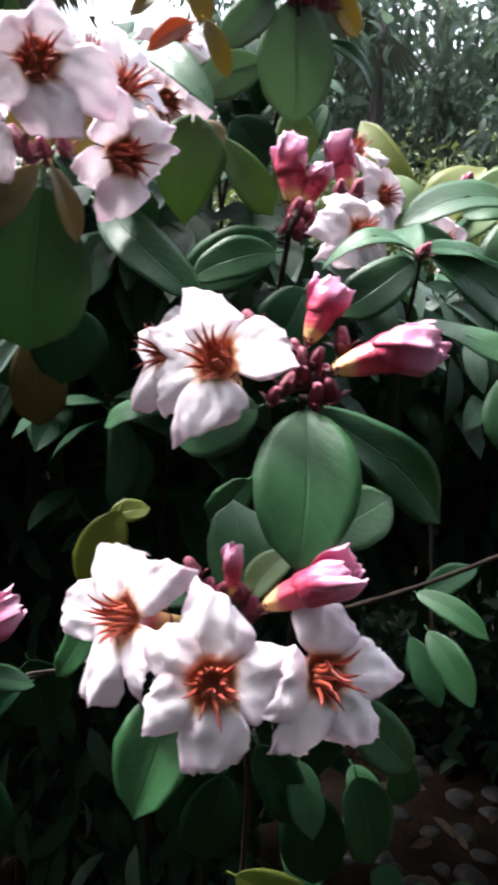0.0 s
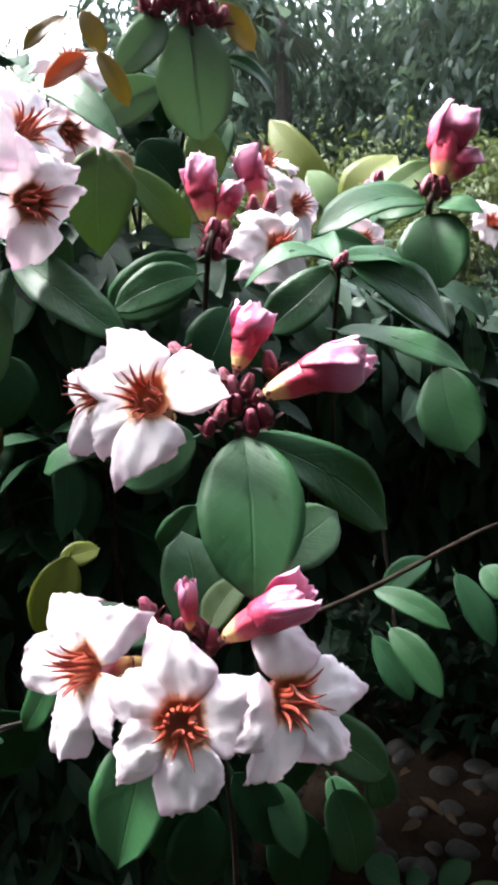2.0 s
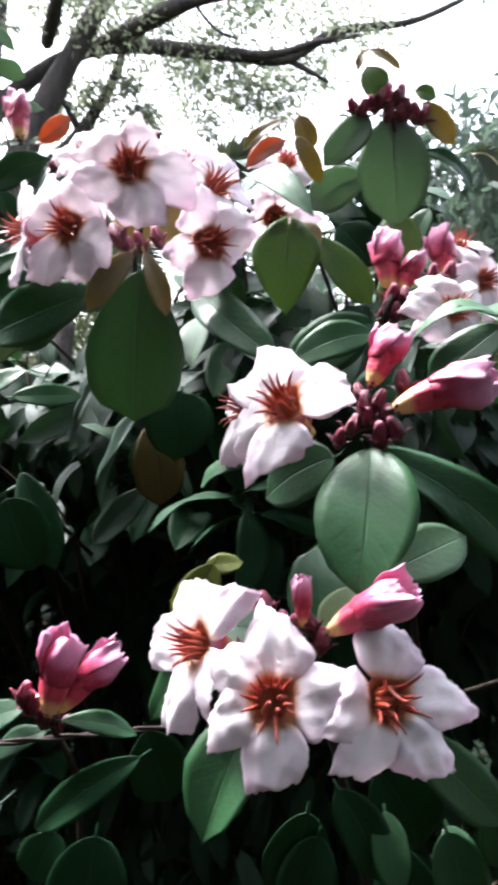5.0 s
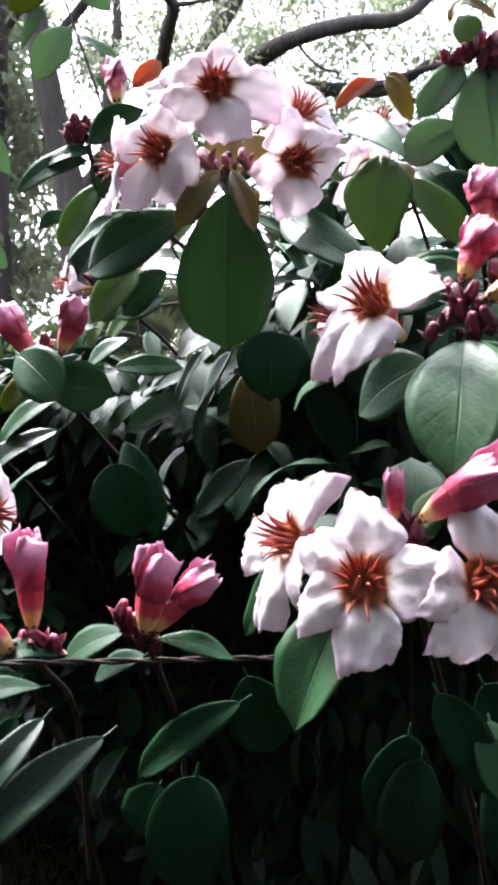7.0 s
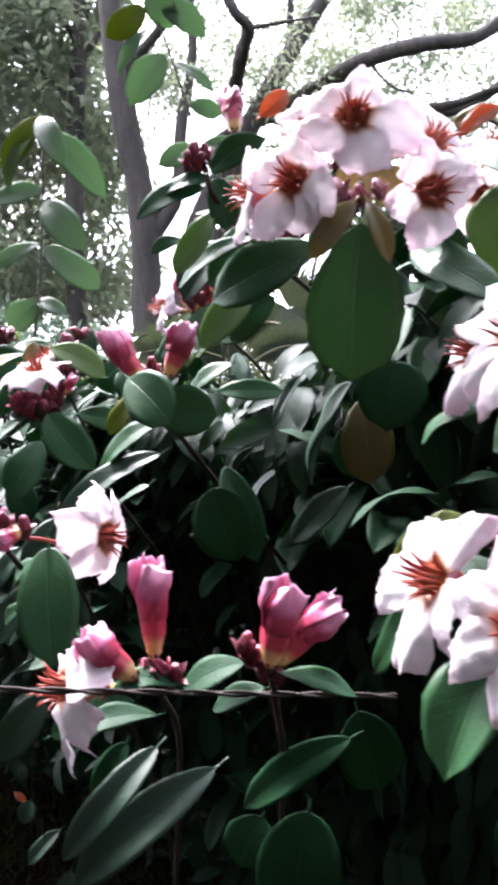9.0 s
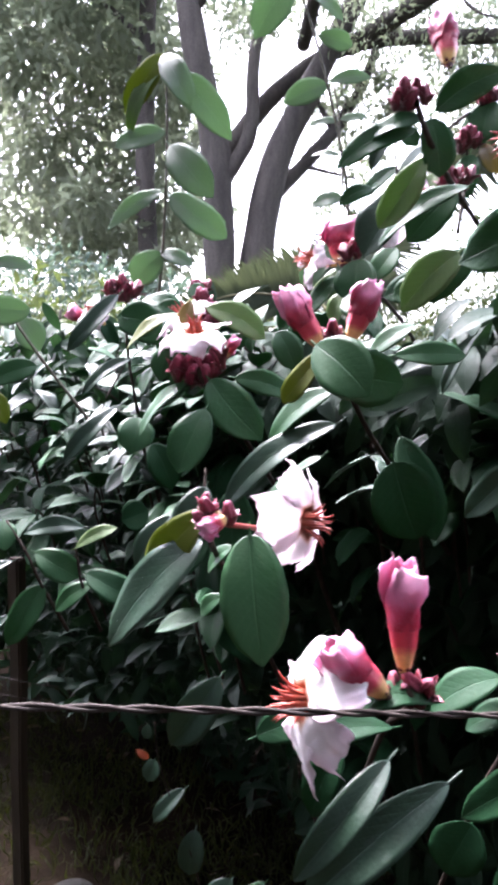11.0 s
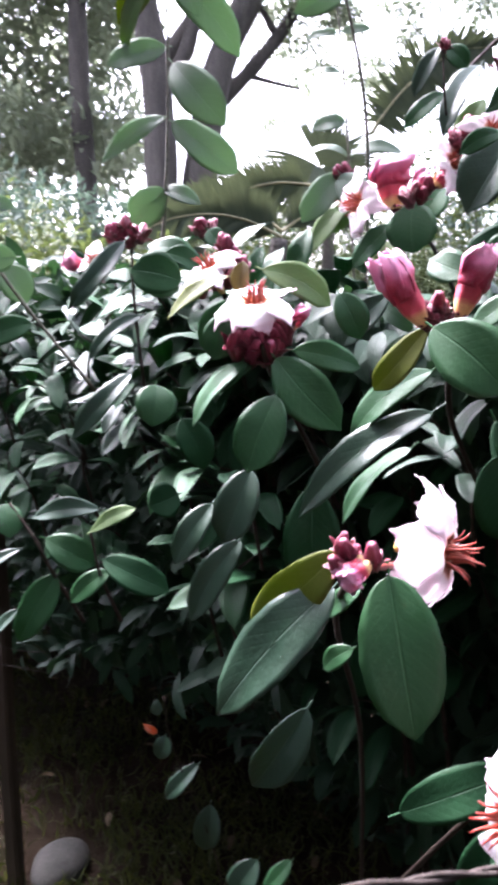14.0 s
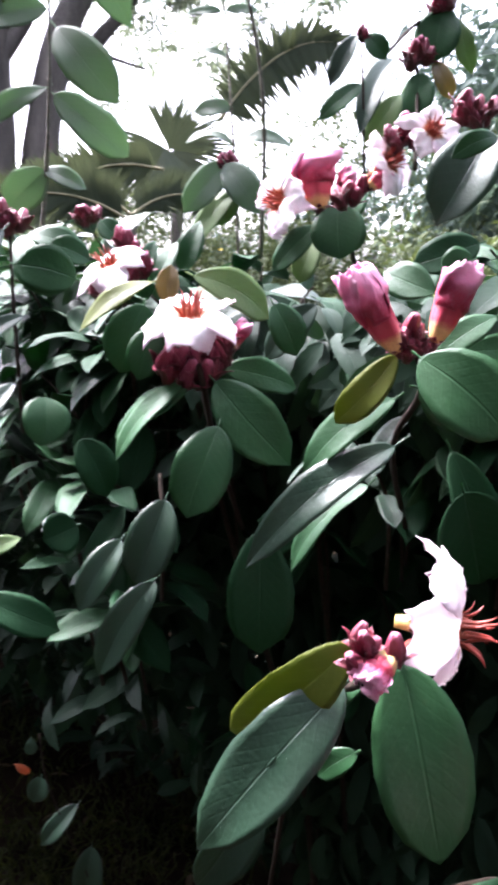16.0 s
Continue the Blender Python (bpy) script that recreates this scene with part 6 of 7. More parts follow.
leaf(whip1, (-0.854, 1.122, 1.675), (-0.928, 1.085, 1.654), (0.37, -0.89, 0.28), 0.043, 0.1, 0.12, 0, LEAF_O)
leaf(whip1, (-0.860, 1.118, 1.485), (-0.902, 1.096, 1.438), (0.43, -0.90, 0.03), 0.049, 0.08, 0.12, 0, LEAF_O)
leaf(whip1, (-0.860, 1.118, 1.485), (-0.814, 1.141, 1.466), (0.54, -0.65, 0.53), 0.032, 0.1, 0.12, 0, LEAF_O)

whip3 = shoot("climbing_shoot", (-0.633, 1.344, 1.537), "slender upright shoot with soft olive leaves", "shoot", "upright shoots of the shrub")
tube(whip3, "stem", [(-0.746, 1.290, 2.059), (-0.715, 1.305, 1.969), (-0.669, 1.327, 1.808), (-0.633, 1.345, 1.608), (-0.643, 1.394, 1.391)], 0.0016, 0.0031, GREENSTEM)
leaf(whip3, (-0.731, 1.297, 2.009), (-0.797, 1.264, 1.914), (0.16, -0.96, 0.23), 0.026, 0.12, 0.15, 0, LEAF_O)
leaf(whip3, (-0.719, 1.303, 1.954), (-0.775, 1.274, 1.859), (0.52, -0.86, -0.05), 0.063, 0.08, 0.12, 0, LEAF_O)
leaf(whip3, (-0.678, 1.323, 1.864), (-0.626, 1.349, 1.847), (0.44, -0.90, -0.03), 0.036, 0.1, 0.12, 0, LEAF_O)
leaf(whip3, (-0.665, 1.330, 1.783), (-0.730, 1.296, 1.753), (0.44, -0.90, 0.04), 0.043, 0.1, 0.12, 0, LEAF_O)
leaf(whip3, (-0.751, 1.288, 2.039), (-0.813, 1.256, 1.984), (0.57, -0.80, -0.18), 0.051, 0.1, 0.12, 0, LEAF_Y)
leaf(whip3, (-0.746, 1.290, 2.070), (-0.706, 1.310, 2.004), (0.23, -0.96, -0.15), 0.054, 0.1, 0.12, 0, LEAF_O)
leaf(whip3, (-0.724, 1.301, 2.049), (-0.652, 1.337, 1.989), (0.42, -0.91, -0.04), 0.053, 0.1, 0.12, 0, LEAF_O)
leaf(whip3, (-0.705, 1.310, 1.939), (-0.638, 1.343, 1.889), (0.61, -0.71, 0.34), 0.028, 0.1, 0.12, 0, LEAF_O)
leaf(whip3, (-0.660, 1.332, 1.788), (-0.597, 1.363, 1.796), (0.41, -0.87, 0.27), 0.027, 0.1, 0.12, 0, LEAF_O)

hedgeleft = shoot("leafy_branch", (-0.817, 0.930, 1.214), "leafy hedge branch with silvery wet leaves in backlight", "branch", "leafy branches of the shrub")
tube(hedgeleft, "stem", [(-0.860, 1.025, 1.416), (-0.853, 1.016, 1.320), (-0.930, 1.173, 1.141)], 0.0017, 0.0027, STEM)
flower(hedgeleft, (-0.885, 0.974, 1.379), (-0.10, -0.82, 0.56), (0.07, 0.56, 0.83), 0.062, 0.45, 1.0, ((98, 0.41, 0.44, -0.05), (41, 0.57, 0.49, -0.05), (-48, 0.4, 0.49, -0.05), (-128, 0.6, 0.49, -0.05), (173, 0.43, 0.49, -0.05)))
bud(hedgeleft, (-0.913, 0.996, 1.375), (-0.934, 0.969, 1.383), 0.024, 0.4)
small_bud(hedgeleft, (-0.877, 1.016, 1.421), (0.11, -0.14, 0.98), 0.0289)
small_bud(hedgeleft, (-0.867, 1.023, 1.428), (0.11, -0.14, 0.98), 0.0289)
small_bud(hedgeleft, (-0.856, 1.027, 1.416), (0.11, -0.14, 0.98), 0.0289)
small_bud(hedgeleft, (-0.863, 1.023, 1.412), (0.11, -0.14, 0.98), 0.0289)
small_bud(hedgeleft, (-0.848, 1.032, 1.417), (0.11, -0.14, 0.98), 0.0289)
small_bud(hedgeleft, (-0.870, 1.019, 1.410), (0.11, -0.14, 0.98), 0.0289)
small_bud(hedgeleft, (-0.884, 1.011, 1.417), (0.11, -0.14, 0.98), 0.0289)
leaf(hedgeleft, (-0.802, 0.919, 1.240), (-0.850, 0.858, 1.167), (0.28, -0.82, 0.51), 0.028, 0.12, 0.28, 0, LEAF_S)
leaf(hedgeleft, (-0.765, 0.915, 1.227), (-0.758, 0.890, 1.181), (0.54, -0.70, 0.47), 0.050, 0.08, 0.15, 0.0, LEAF_G)
leaf(hedgeleft, (-0.841, 0.976, 1.402), (-0.887, 0.915, 1.320), (0.40, -0.83, 0.39), 0.030, 0.08, 0.30, 0, LEAF_S)
leaf(hedgeleft, (-0.820, 0.976, 1.309), (-0.865, 0.919, 1.256), (0.30, -0.77, 0.57), 0.022, 0.1, 0.30, 0, LEAF_S)
leaf(hedgeleft, (-0.969, 0.946, 1.301), (-1.033, 0.905, 1.276), (0.40, -0.85, 0.35), 0.037, 0.1, 0.15, 0.0, LEAF_G)
leaf(hedgeleft, (-0.830, 0.978, 1.365), (-0.779, 1.004, 1.340), (0.53, -0.82, 0.21), 0.048, 0.1, 0.12, 0.0, LEAF_G)
leaf(hedgeleft, (-0.820, 1.045, 1.391), (-0.778, 1.067, 1.374), (0.54, -0.77, 0.34), 0.035, 0.1, 0.12, 0.0, LEAF_G)

hedgelow = shoot("leafy_branch", (-0.824, 0.875, 1.011), "low leafy hedge branch with rain-wet leaves", "branch", "leafy branches of the shrub")
tube(hedgelow, "stem", [(-0.838, 0.872, 1.048), (-0.826, 0.872, 0.996), (-0.813, 0.894, 0.931)], 0.0016, 0.0026, STEM)
tube(hedgelow, "stem", [(-0.935, 0.843, 1.083), (-0.895, 0.838, 1.042), (-0.874, 0.844, 0.998), (-0.852, 0.871, 0.932)], 0.0016, 0.0026, STEM)
leaf(hedgelow, (-0.830, 0.880, 1.077), (-0.901, 0.838, 1.070), (0.38, -0.73, 0.57), 0.027, 0.15, 0.25, 0, LEAF_S)
leaf(hedgelow, (-0.838, 0.872, 1.049), (-0.792, 0.903, 1.077), (0.25, -0.83, 0.50), 0.021, 0.1, 0.15, 0, LEAF_L)
leaf(hedgelow, (-0.885, 0.844, 1.043), (-0.831, 0.871, 1.009), (0.61, -0.64, 0.46), 0.043, 0.1, 0.12, 0.0, LEAF_G)
leaf(hedgelow, (-0.934, 0.818, 1.059), (-0.991, 0.779, 1.020), (0.10, -0.78, 0.62), 0.020, 0.1, 0.25, 0, LEAF_S)
leaf(hedgelow, (-0.910, 0.827, 1.032), (-0.977, 0.783, 0.986), (0.02, -0.72, 0.69), 0.020, 0.1, 0.25, 0, LEAF_S)
leaf(hedgelow, (-0.873, 0.845, 0.998), (-0.910, 0.813, 0.918), (0.34, -0.92, 0.21), 0.043, 0.06, 0.15, 0.0, LEAF_G)
leaf(hedgelow, (-0.911, 0.817, 0.958), (-0.951, 0.788, 0.916), (-0.01, -0.82, 0.57), 0.020, 0.06, 0.25, 0, LEAF_S)
leaf(hedgelow, (-0.817, 0.878, 1.000), (-0.857, 0.850, 0.964), (0.18, -0.86, 0.48), 0.029, 0.06, 0.15, 0.0, LEAF_G)
leaf(hedgelow, (-0.824, 0.876, 1.014), (-0.752, 0.912, 0.972), (0.61, -0.59, 0.53), 0.044, 0.06, 0.15, 0, LEAF_D)
leaf(hedgelow, (-0.939, 0.841, 1.083), (-0.921, 0.824, 1.046), (0.54, -0.62, 0.57), 0.037, 0.06, 0.15, 0.0, LEAF_G)
leaf(hedgelow, (-1.094, 0.984, 1.260), (-1.074, 0.989, 1.210), (0.73, -0.64, 0.23), 0.032, 0.06, 0.15, 0, LEAF_Y)

hedgemid = shoot("leafy_branch", (-0.613, 0.838, 1.119), "leafy branch with large drooping grey-green leaves", "branch", "leafy branches of the shrub")
tube(hedgemid, "stem", [(-0.614, 0.844, 1.170), (-0.610, 0.840, 1.119), (-0.670, 1.012, 0.980)], 0.0017, 0.0024, STEM)
leaf(hedgemid, (-0.602, 0.825, 1.150), (-0.620, 0.794, 1.079), (0.33, -0.89, 0.31), 0.045, 0.06, 0.30, 0, LEAF_S)
leaf(hedgemid, (-0.636, 0.801, 1.116), (-0.663, 0.766, 1.058), (0.31, -0.87, 0.38), 0.030, 0.06, 0.30, 0, LEAF_S)
leaf(hedgemid, (-0.605, 0.802, 1.080), (-0.642, 0.759, 1.003), (0.25, -0.89, 0.38), 0.033, 0.06, 0.30, 0, LEAF_S)
leaf(hedgemid, (-0.699, 0.856, 1.196), (-0.674, 0.863, 1.139), (0.63, -0.76, 0.18), 0.041, 0.06, 0.15, 0, LEAF_D)
leaf(hedgemid, (-0.699, 0.845, 1.113), (-0.727, 0.827, 1.100), (0.41, -0.86, 0.31), 0.041, 0.06, 0.15, 0, LEAF_D)

slant = shoot("climbing_shoot", (-1.020, 1.031, 1.284), "bare slanting stem with a pair of pale leaves", "shoot", "upright shoots of the shrub")
tube(slant, "stem", [(-1.155, 0.980, 1.495), (-1.100, 1.002, 1.416), (-1.036, 1.026, 1.319), (-0.961, 1.077, 1.199)], 0.0016, 0.0028, GREENSTEM)
leaf(slant, (-1.040, 1.010, 1.392), (-1.096, 0.965, 1.388), (0.63, -0.77, -0.09), 0.048, 0.06, 0.12, 0, LEAF_O)
leaf(slant, (-1.113, 1.001, 1.468), (-1.056, 1.034, 1.465), (0.48, -0.79, 0.38), 0.026, 0.15, 0.12, 0, LEAF_O)
leaf(slant, (-1.131, 0.989, 1.456), (-1.176, 0.960, 1.435), (0.41, -0.86, 0.30), 0.022, 0.15, 0.12, 0, LEAF_O)
leaf(slant, (-1.078, 1.033, 1.382), (-1.050, 1.043, 1.328), (0.66, -0.71, 0.23), 0.050, 0.06, 0.12, 0, LEAF_O)

straggler = shoot("leafy_branch", (-0.887, 1.180, 0.517), "straggling thin shoot with small variegated leaves near the ground", "branch", "leafy branches of the shrub")
tube(straggler, "stem", [(-0.922, 1.181, 0.682), (-0.912, 1.179, 0.614), (-0.879, 1.185, 0.517), (-0.842, 1.193, 0.420), (-0.833, 1.234, 0.250)], 0.0012, 0.0016, STEM)
leaf(straggler, (-0.849, 1.199, 0.495), (-0.855, 1.185, 0.418), (0.34, -0.93, 0.14), 0.046, 0.06, 0.35, 0, LEAF_S)
leaf(straggler, (-0.870, 1.196, 0.565), (-0.915, 1.163, 0.510), (0.03, -0.86, 0.50), 0.032, 0.06, 0.35, 0, LEAF_S)
leaf(straggler, (-0.918, 1.175, 0.616), (-0.927, 1.165, 0.578), (0.27, -0.94, 0.20), 0.032, 0.06, 0.35, 0, LEAF_S)
leaf(straggler, (-0.933, 1.175, 0.677), (-0.932, 1.172, 0.651), (0.37, -0.92, 0.12), 0.019, 0.06, 0.35, 0, LEAF_S)
leaf(straggler, (-0.720, 1.099, 0.494), (-0.752, 1.074, 0.447), (0.08, -0.90, 0.43), 0.046, 0.06, 0.30, 0, LEAF_S)
leaf(straggler, (-0.675, 1.125, 0.488), (-0.711, 1.098, 0.442), (-0.23, -0.75, 0.62), 0.030, 0.06, 0.2, 0.0, LEAF_G)
leaf(straggler, (-0.974, 1.201, 0.612), (-0.954, 1.208, 0.597), (0.39, -0.91, 0.14), 0.014, 0.1, 0.3, 0, LEAF_R)

rearplant = shoot("broadleaf_plant", (0.439, 2.589, 1.369), "broad yellow-green leaves of a garden plant behind the shrub", "plant")
tube(rearplant, "stem", [(0.534, 2.723, 1.491), (0.544, 2.683, 1.366), (0.544, 2.585, 1.049)], 0.006, 0.01, STEM)
leaf(rearplant, (0.530, 2.720, 1.479), (0.327, 2.851, 1.770), (-0.35, -0.92, 0.17), 0.115, 0.1, 0.1, 0.05, LEAF_Y)
leaf(rearplant, (0.497, 2.387, 1.412), (0.620, 2.383, 1.607), (-0.55, -0.76, 0.33), 0.158, 0.15, 0.15, 0, LEAF_Y)
leaf(rearplant, (0.504, 2.492, 1.414), (0.409, 2.554, 1.585), (0.15, -0.90, 0.41), 0.093, 0.1, 0.15, 0, LEAF_L)
leaf(rearplant, (0.574, 2.585, 1.397), (0.748, 2.607, 1.521), (-0.19, -0.88, 0.43), 0.107, 0.1, 0.15, 0, LEAF_L)
leaf(rearplant, (0.540, 2.584, 1.382), (0.648, 2.618, 1.523), (-0.30, -0.85, 0.44), 0.107, 0.1, 0.15, 0.0, LEAF_G)

groundplant = shoot("low_plant", (0.363, 1.226, 0.146), "low green seedling plant with oval leaves by the stones", "plant")
tube(groundplant, "stem", [(0.410, 1.249, 0.235), (0.400, 1.238, 0.129), (0.390, 1.230, 0.032)], 0.002, 0.003, STEM)
leaf(groundplant, (0.338, 1.263, 0.256), (0.278, 1.271, 0.300), (0.28, -0.79, 0.55), 0.059, 0.06, 0.1, 0.0, LEAF_G)
leaf(groundplant, (0.410, 1.252, 0.245), (0.467, 1.261, 0.288), (-0.43, -0.60, 0.67), 0.047, 0.06, 0.1, 0.0, LEAF_G)
leaf(groundplant, (0.451, 1.245, 0.233), (0.535, 1.238, 0.236), (-0.07, -0.53, 0.84), 0.048, 0.06, 0.1, 0, LEAF_L)
leaf(groundplant, (0.363, 1.251, 0.226), (0.348, 1.211, 0.162), (-0.33, -0.77, 0.55), 0.075, 0.06, 0.1, 0.0, LEAF_G)
leaf(groundplant, (0.471, 1.238, 0.218), (0.465, 1.195, 0.144), (-0.21, -0.83, 0.51), 0.069, 0.06, 0.1, 0.0, LEAF_G)
leaf(groundplant, (0.420, 1.262, 0.209), (0.423, 1.249, 0.169), (-0.16, -0.94, 0.29), 0.032, 0.06, 0.1, 0, LEAF_Y)
leaf(groundplant, (0.401, 1.293, 0.236), (0.358, 1.294, 0.227), (-0.18, -0.60, 0.78), 0.044, 0.06, 0.1, 0.0, LEAF_G)

bigtree = shoot("tree", (-6.145, 10.316, 0.000), "large spreading tree with dark forked trunks and fine feathery foliage", "tree")
tube(bigtree, "trunk", [(-6.072, 10.352, -0.420), (-6.064, 10.367, 1.869), (-6.121, 10.351, 4.280), (-6.377, 10.230, 5.886), (-6.561, 10.146, 7.493), (-6.711, 10.083, 10.064)], 0.26, 0.13, BARK)
tube(bigtree, "trunk", [(-5.713, 10.532, -0.420), (-5.650, 10.579, 2.512), (-5.439, 10.694, 4.280), (-5.083, 10.878, 5.245), (-4.584, 11.135, 6.290), (-4.013, 11.428, 7.415), (-3.156, 11.866, 8.862)], 0.27, 0.09, BARK)
tube(bigtree, "limb", [(-6.121, 10.350, 4.119), (-5.776, 10.640, 4.872), (-5.753, 10.768, 5.964), (-5.702, 11.024, 7.204), (-5.872, 11.170, 8.650)], 0.12, 0.05, BARK)
tube(bigtree, "limb", [(-6.410, 11.095, 4.796), (-5.636, 11.312, 5.680), (-4.542, 11.574, 6.203), (-2.764, 11.735, 6.045), (-1.917, 11.700, 5.889), (-1.179, 11.670, 6.192), (-0.205, 11.673, 6.235), (0.730, 11.686, 6.575)], 0.15, 0.03, BARK)
tube(bigtree, "limb", [(-4.65, 11.63, 6.21), (-3.71, 10.95, 6.20), (-2.89, 10.43, 6.21), (-2.16, 10.42, 6.26), (-1.55, 10.69, 6.36), (-1.16, 10.86, 6.68)], 0.14, 0.07, BARK)
tube(bigtree, "limb", [(-5.19, 11.18, 6.17), (-4.52, 10.15, 6.44), (-4.28, 9.82, 6.61), (-4.36, 9.57, 6.73), (-4.64, 9.44, 7.30)], 0.1, 0.06, BARK)
tube(bigtree, "limb", [(-4.28, 9.82, 6.61), (-3.81, 9.81, 6.59), (-3.39, 9.89, 6.61)], 0.035, 0.012, BARK)
tube(bigtree, "limb", [(-2.82, 11.99, 6.15), (-1.97, 11.28, 5.80), (-1.37, 11.10, 5.84), (-0.84, 11.33, 5.97)], 0.07, 0.03, BARK)
tube(bigtree, "limb", [(-2.89, 10.43, 6.21), (-2.58, 10.36, 5.81), (-2.32, 10.47, 5.70)], 0.026, 0.01, BARK)
tube(bigtree, "limb", [(-1.917, 11.700, 5.889), (-1.611, 11.756, 5.734), (-1.328, 11.806, 5.572)], 0.05, 0.02, BARK)
tube(bigtree, "limb", [(-5.741, 11.076, 3.741), (-5.618, 11.206, 4.176), (-5.254, 11.481, 4.644), (-4.858, 11.790, 5.230), (-4.540, 12.082, 6.018), (-4.363, 12.301, 6.889)], 0.13, 0.06, BARK)
tube(bigtree, "limb", [(-5.320, 11.432, 4.566), (-4.970, 11.624, 4.476), (-4.619, 11.816, 4.386)], 0.04, 0.015, BARK)
tube(bigtree, "limb", [(-4.958, 11.716, 5.113), (-5.220, 11.634, 5.639), (-5.374, 11.599, 6.042)], 0.05, 0.02, BARK)
tube(bigtree, "limb", [(-4.584, 11.135, 6.290), (-4.370, 11.470, 7.109), (-4.372, 11.587, 8.145)], 0.08, 0.04, BARK)
tube(bigtree, "limb", [(-6.450, 10.196, 6.529), (-5.992, 10.205, 6.915), (-5.545, 10.208, 7.286), (-5.086, 10.329, 7.696)], 0.09, 0.04, BARK)

slimtree = shoot("tree", (-7.838, 11.143, 0.000), "slim straight tree with grey bark and dark crown", "tree")
tube(slimtree, "trunk", [(-7.813, 11.154, -0.630), (-7.847, 11.154, 2.850), (-7.895, 11.144, 5.561), (-7.835, 11.183, 7.369), (-7.748, 11.245, 10.985)], 0.17, 0.12, BARK)
tube(slimtree, "limb", [(-7.881, 11.156, 6.646), (-8.141, 11.027, 7.007), (-8.579, 10.585, 7.456), (-9.010, 10.035, 7.924)], 0.06, 0.03, BARK)
tube(slimtree, "limb", [(-7.835, 11.183, 7.369), (-7.578, 11.315, 7.821), (-7.256, 11.479, 8.274)], 0.06, 0.03, BARK)
tube(slimtree, "limb", [(-7.852, 11.176, 7.731), (-8.144, 11.031, 8.182), (-8.468, 10.871, 8.724)], 0.05, 0.03, BARK)

darktree = shoot("tree", (2.091, 10.390, 0.000), "tall shaded woodland tree with hanging foliage", "tree")
tube(darktree, "trunk", [(2.091, 10.390, -1.980), (2.245, 11.039, 0.890), (2.334, 11.611, 3.402), (2.387, 12.103, 5.557), (2.428, 12.546, 7.496)], 0.16, 0.1, BARK)

darktree_rear = shoot("tree", (4.526, 13.063, 0.000), "tall shaded woodland tree behind garden shrubs", "tree")
tube(darktree_rear, "trunk", [(4.619, 13.055, -2.969), (4.881, 13.875, 0.680), (5.116, 14.592, 3.873), (5.451, 15.511, 7.977)], 0.2, 0.13, BARK)

fanpalm = shoot("palm", (-2.689, 7.226, 0.000), "fan palm with pleated fronds behind the shrub", "palm")
tube(fanpalm, "trunk", [(-2.658, 7.056, -0.539), (-2.717, 7.308, 0.945), (-2.769, 7.536, 2.281)], 0.09, 0.05, BARK)
tube(fanpalm, "leaf_stalk", [(-2.826, 7.549, 2.429), (-2.877, 7.590, 2.725), (-2.849, 7.725, 3.443)], 0.018, 0.006, PALMRIB)
fan_leaf(fanpalm, (-2.697, 6.969, 2.513), (-2.722, 6.627, 1.801), (0.32, -0.93, -0.16), 120, 34)
fan_leaf(fanpalm, (-2.663, 6.869, 2.496), (-3.153, 6.510, 2.286), (0.32, -0.93, -0.16), 80, 22)
fan_leaf(fanpalm, (-2.693, 7.075, 2.517), (-2.311, 7.163, 3.098), (0.31, -0.94, -0.16), 120, 36)
fan_leaf(fanpalm, (-2.759, 7.270, 2.527), (-2.129, 7.153, 2.227), (0.31, -0.94, -0.16), 90, 24)
frond(fanpalm, (-2.487, 7.812, 2.876), (-1.487, 8.173, 3.601), (0.26, -0.95, -0.19), 0.16, 0.36, 0.8)
frond(fanpalm, (-2.490, 7.919, 2.897), (-1.553, 8.271, 3.651), (0.26, -0.95, -0.19), 0.17, 0.31, 1.0)
frond(fanpalm, (-2.594, 6.641, 2.296), (-3.631, 6.116, 1.867), (0.32, -0.94, -0.14), 0.14, 0.31, -0.4)

cycad = shoot("palm", (-3.040, 5.884, 0.000), "feathery palm with narrow arching leaflets", "palm")
tube(cycad, "trunk", [(-2.726, 5.957, 0.035), (-2.747, 6.109, 1.332), (-2.717, 6.192, 1.848)], 0.1, 0.07, BARK)
frond(cycad, (-2.696, 6.190, 1.864), (-3.550, 5.461, 1.873), (0.37, -0.92, -0.09), 0.14, 0.30, -0.5)
frond(cycad, (-2.698, 6.195, 1.907), (-3.344, 5.844, 2.099), (0.37, -0.92, -0.09), 0.16, 0.26, -0.6)
frond(cycad, (-2.698, 6.195, 1.907), (-2.138, 6.537, 2.020), (0.37, -0.92, -0.09), 0.16, 0.26, -0.6)
frond(cycad, (-2.831, 6.186, 1.871), (-3.580, 5.757, 1.958), (0.39, -0.92, -0.08), 0.14, 0.26, -0.6)

woodpalm = shoot("palm", (1.164, 8.603, 0.000), "shaded palm with drooping fronds among woodland", "palm")
tube(woodpalm, "trunk", [(1.104, 8.608, -1.183), (1.205, 9.210, 1.767), (1.264, 9.620, 3.774)], 0.1, 0.08, BARK)
fan_leaf(woodpalm, (1.259, 9.596, 3.656), (1.347, 9.231, 2.908), (-0.13, -0.96, -0.23), 80, 14)
fan_leaf(woodpalm, (1.261, 9.608, 3.715), (0.636, 9.390, 3.449), (-0.13, -0.96, -0.24), 90, 14)
frond(woodpalm, (0.461, 8.620, 3.627), (0.892, 8.480, 3.090), (-0.05, -0.97, -0.26), 0.25, 0.21, 0.7)
fan_leaf(woodpalm, (2.954, 9.532, 3.901), (2.916, 9.175, 3.150), (-0.29, -0.93, -0.25), 80, 14)

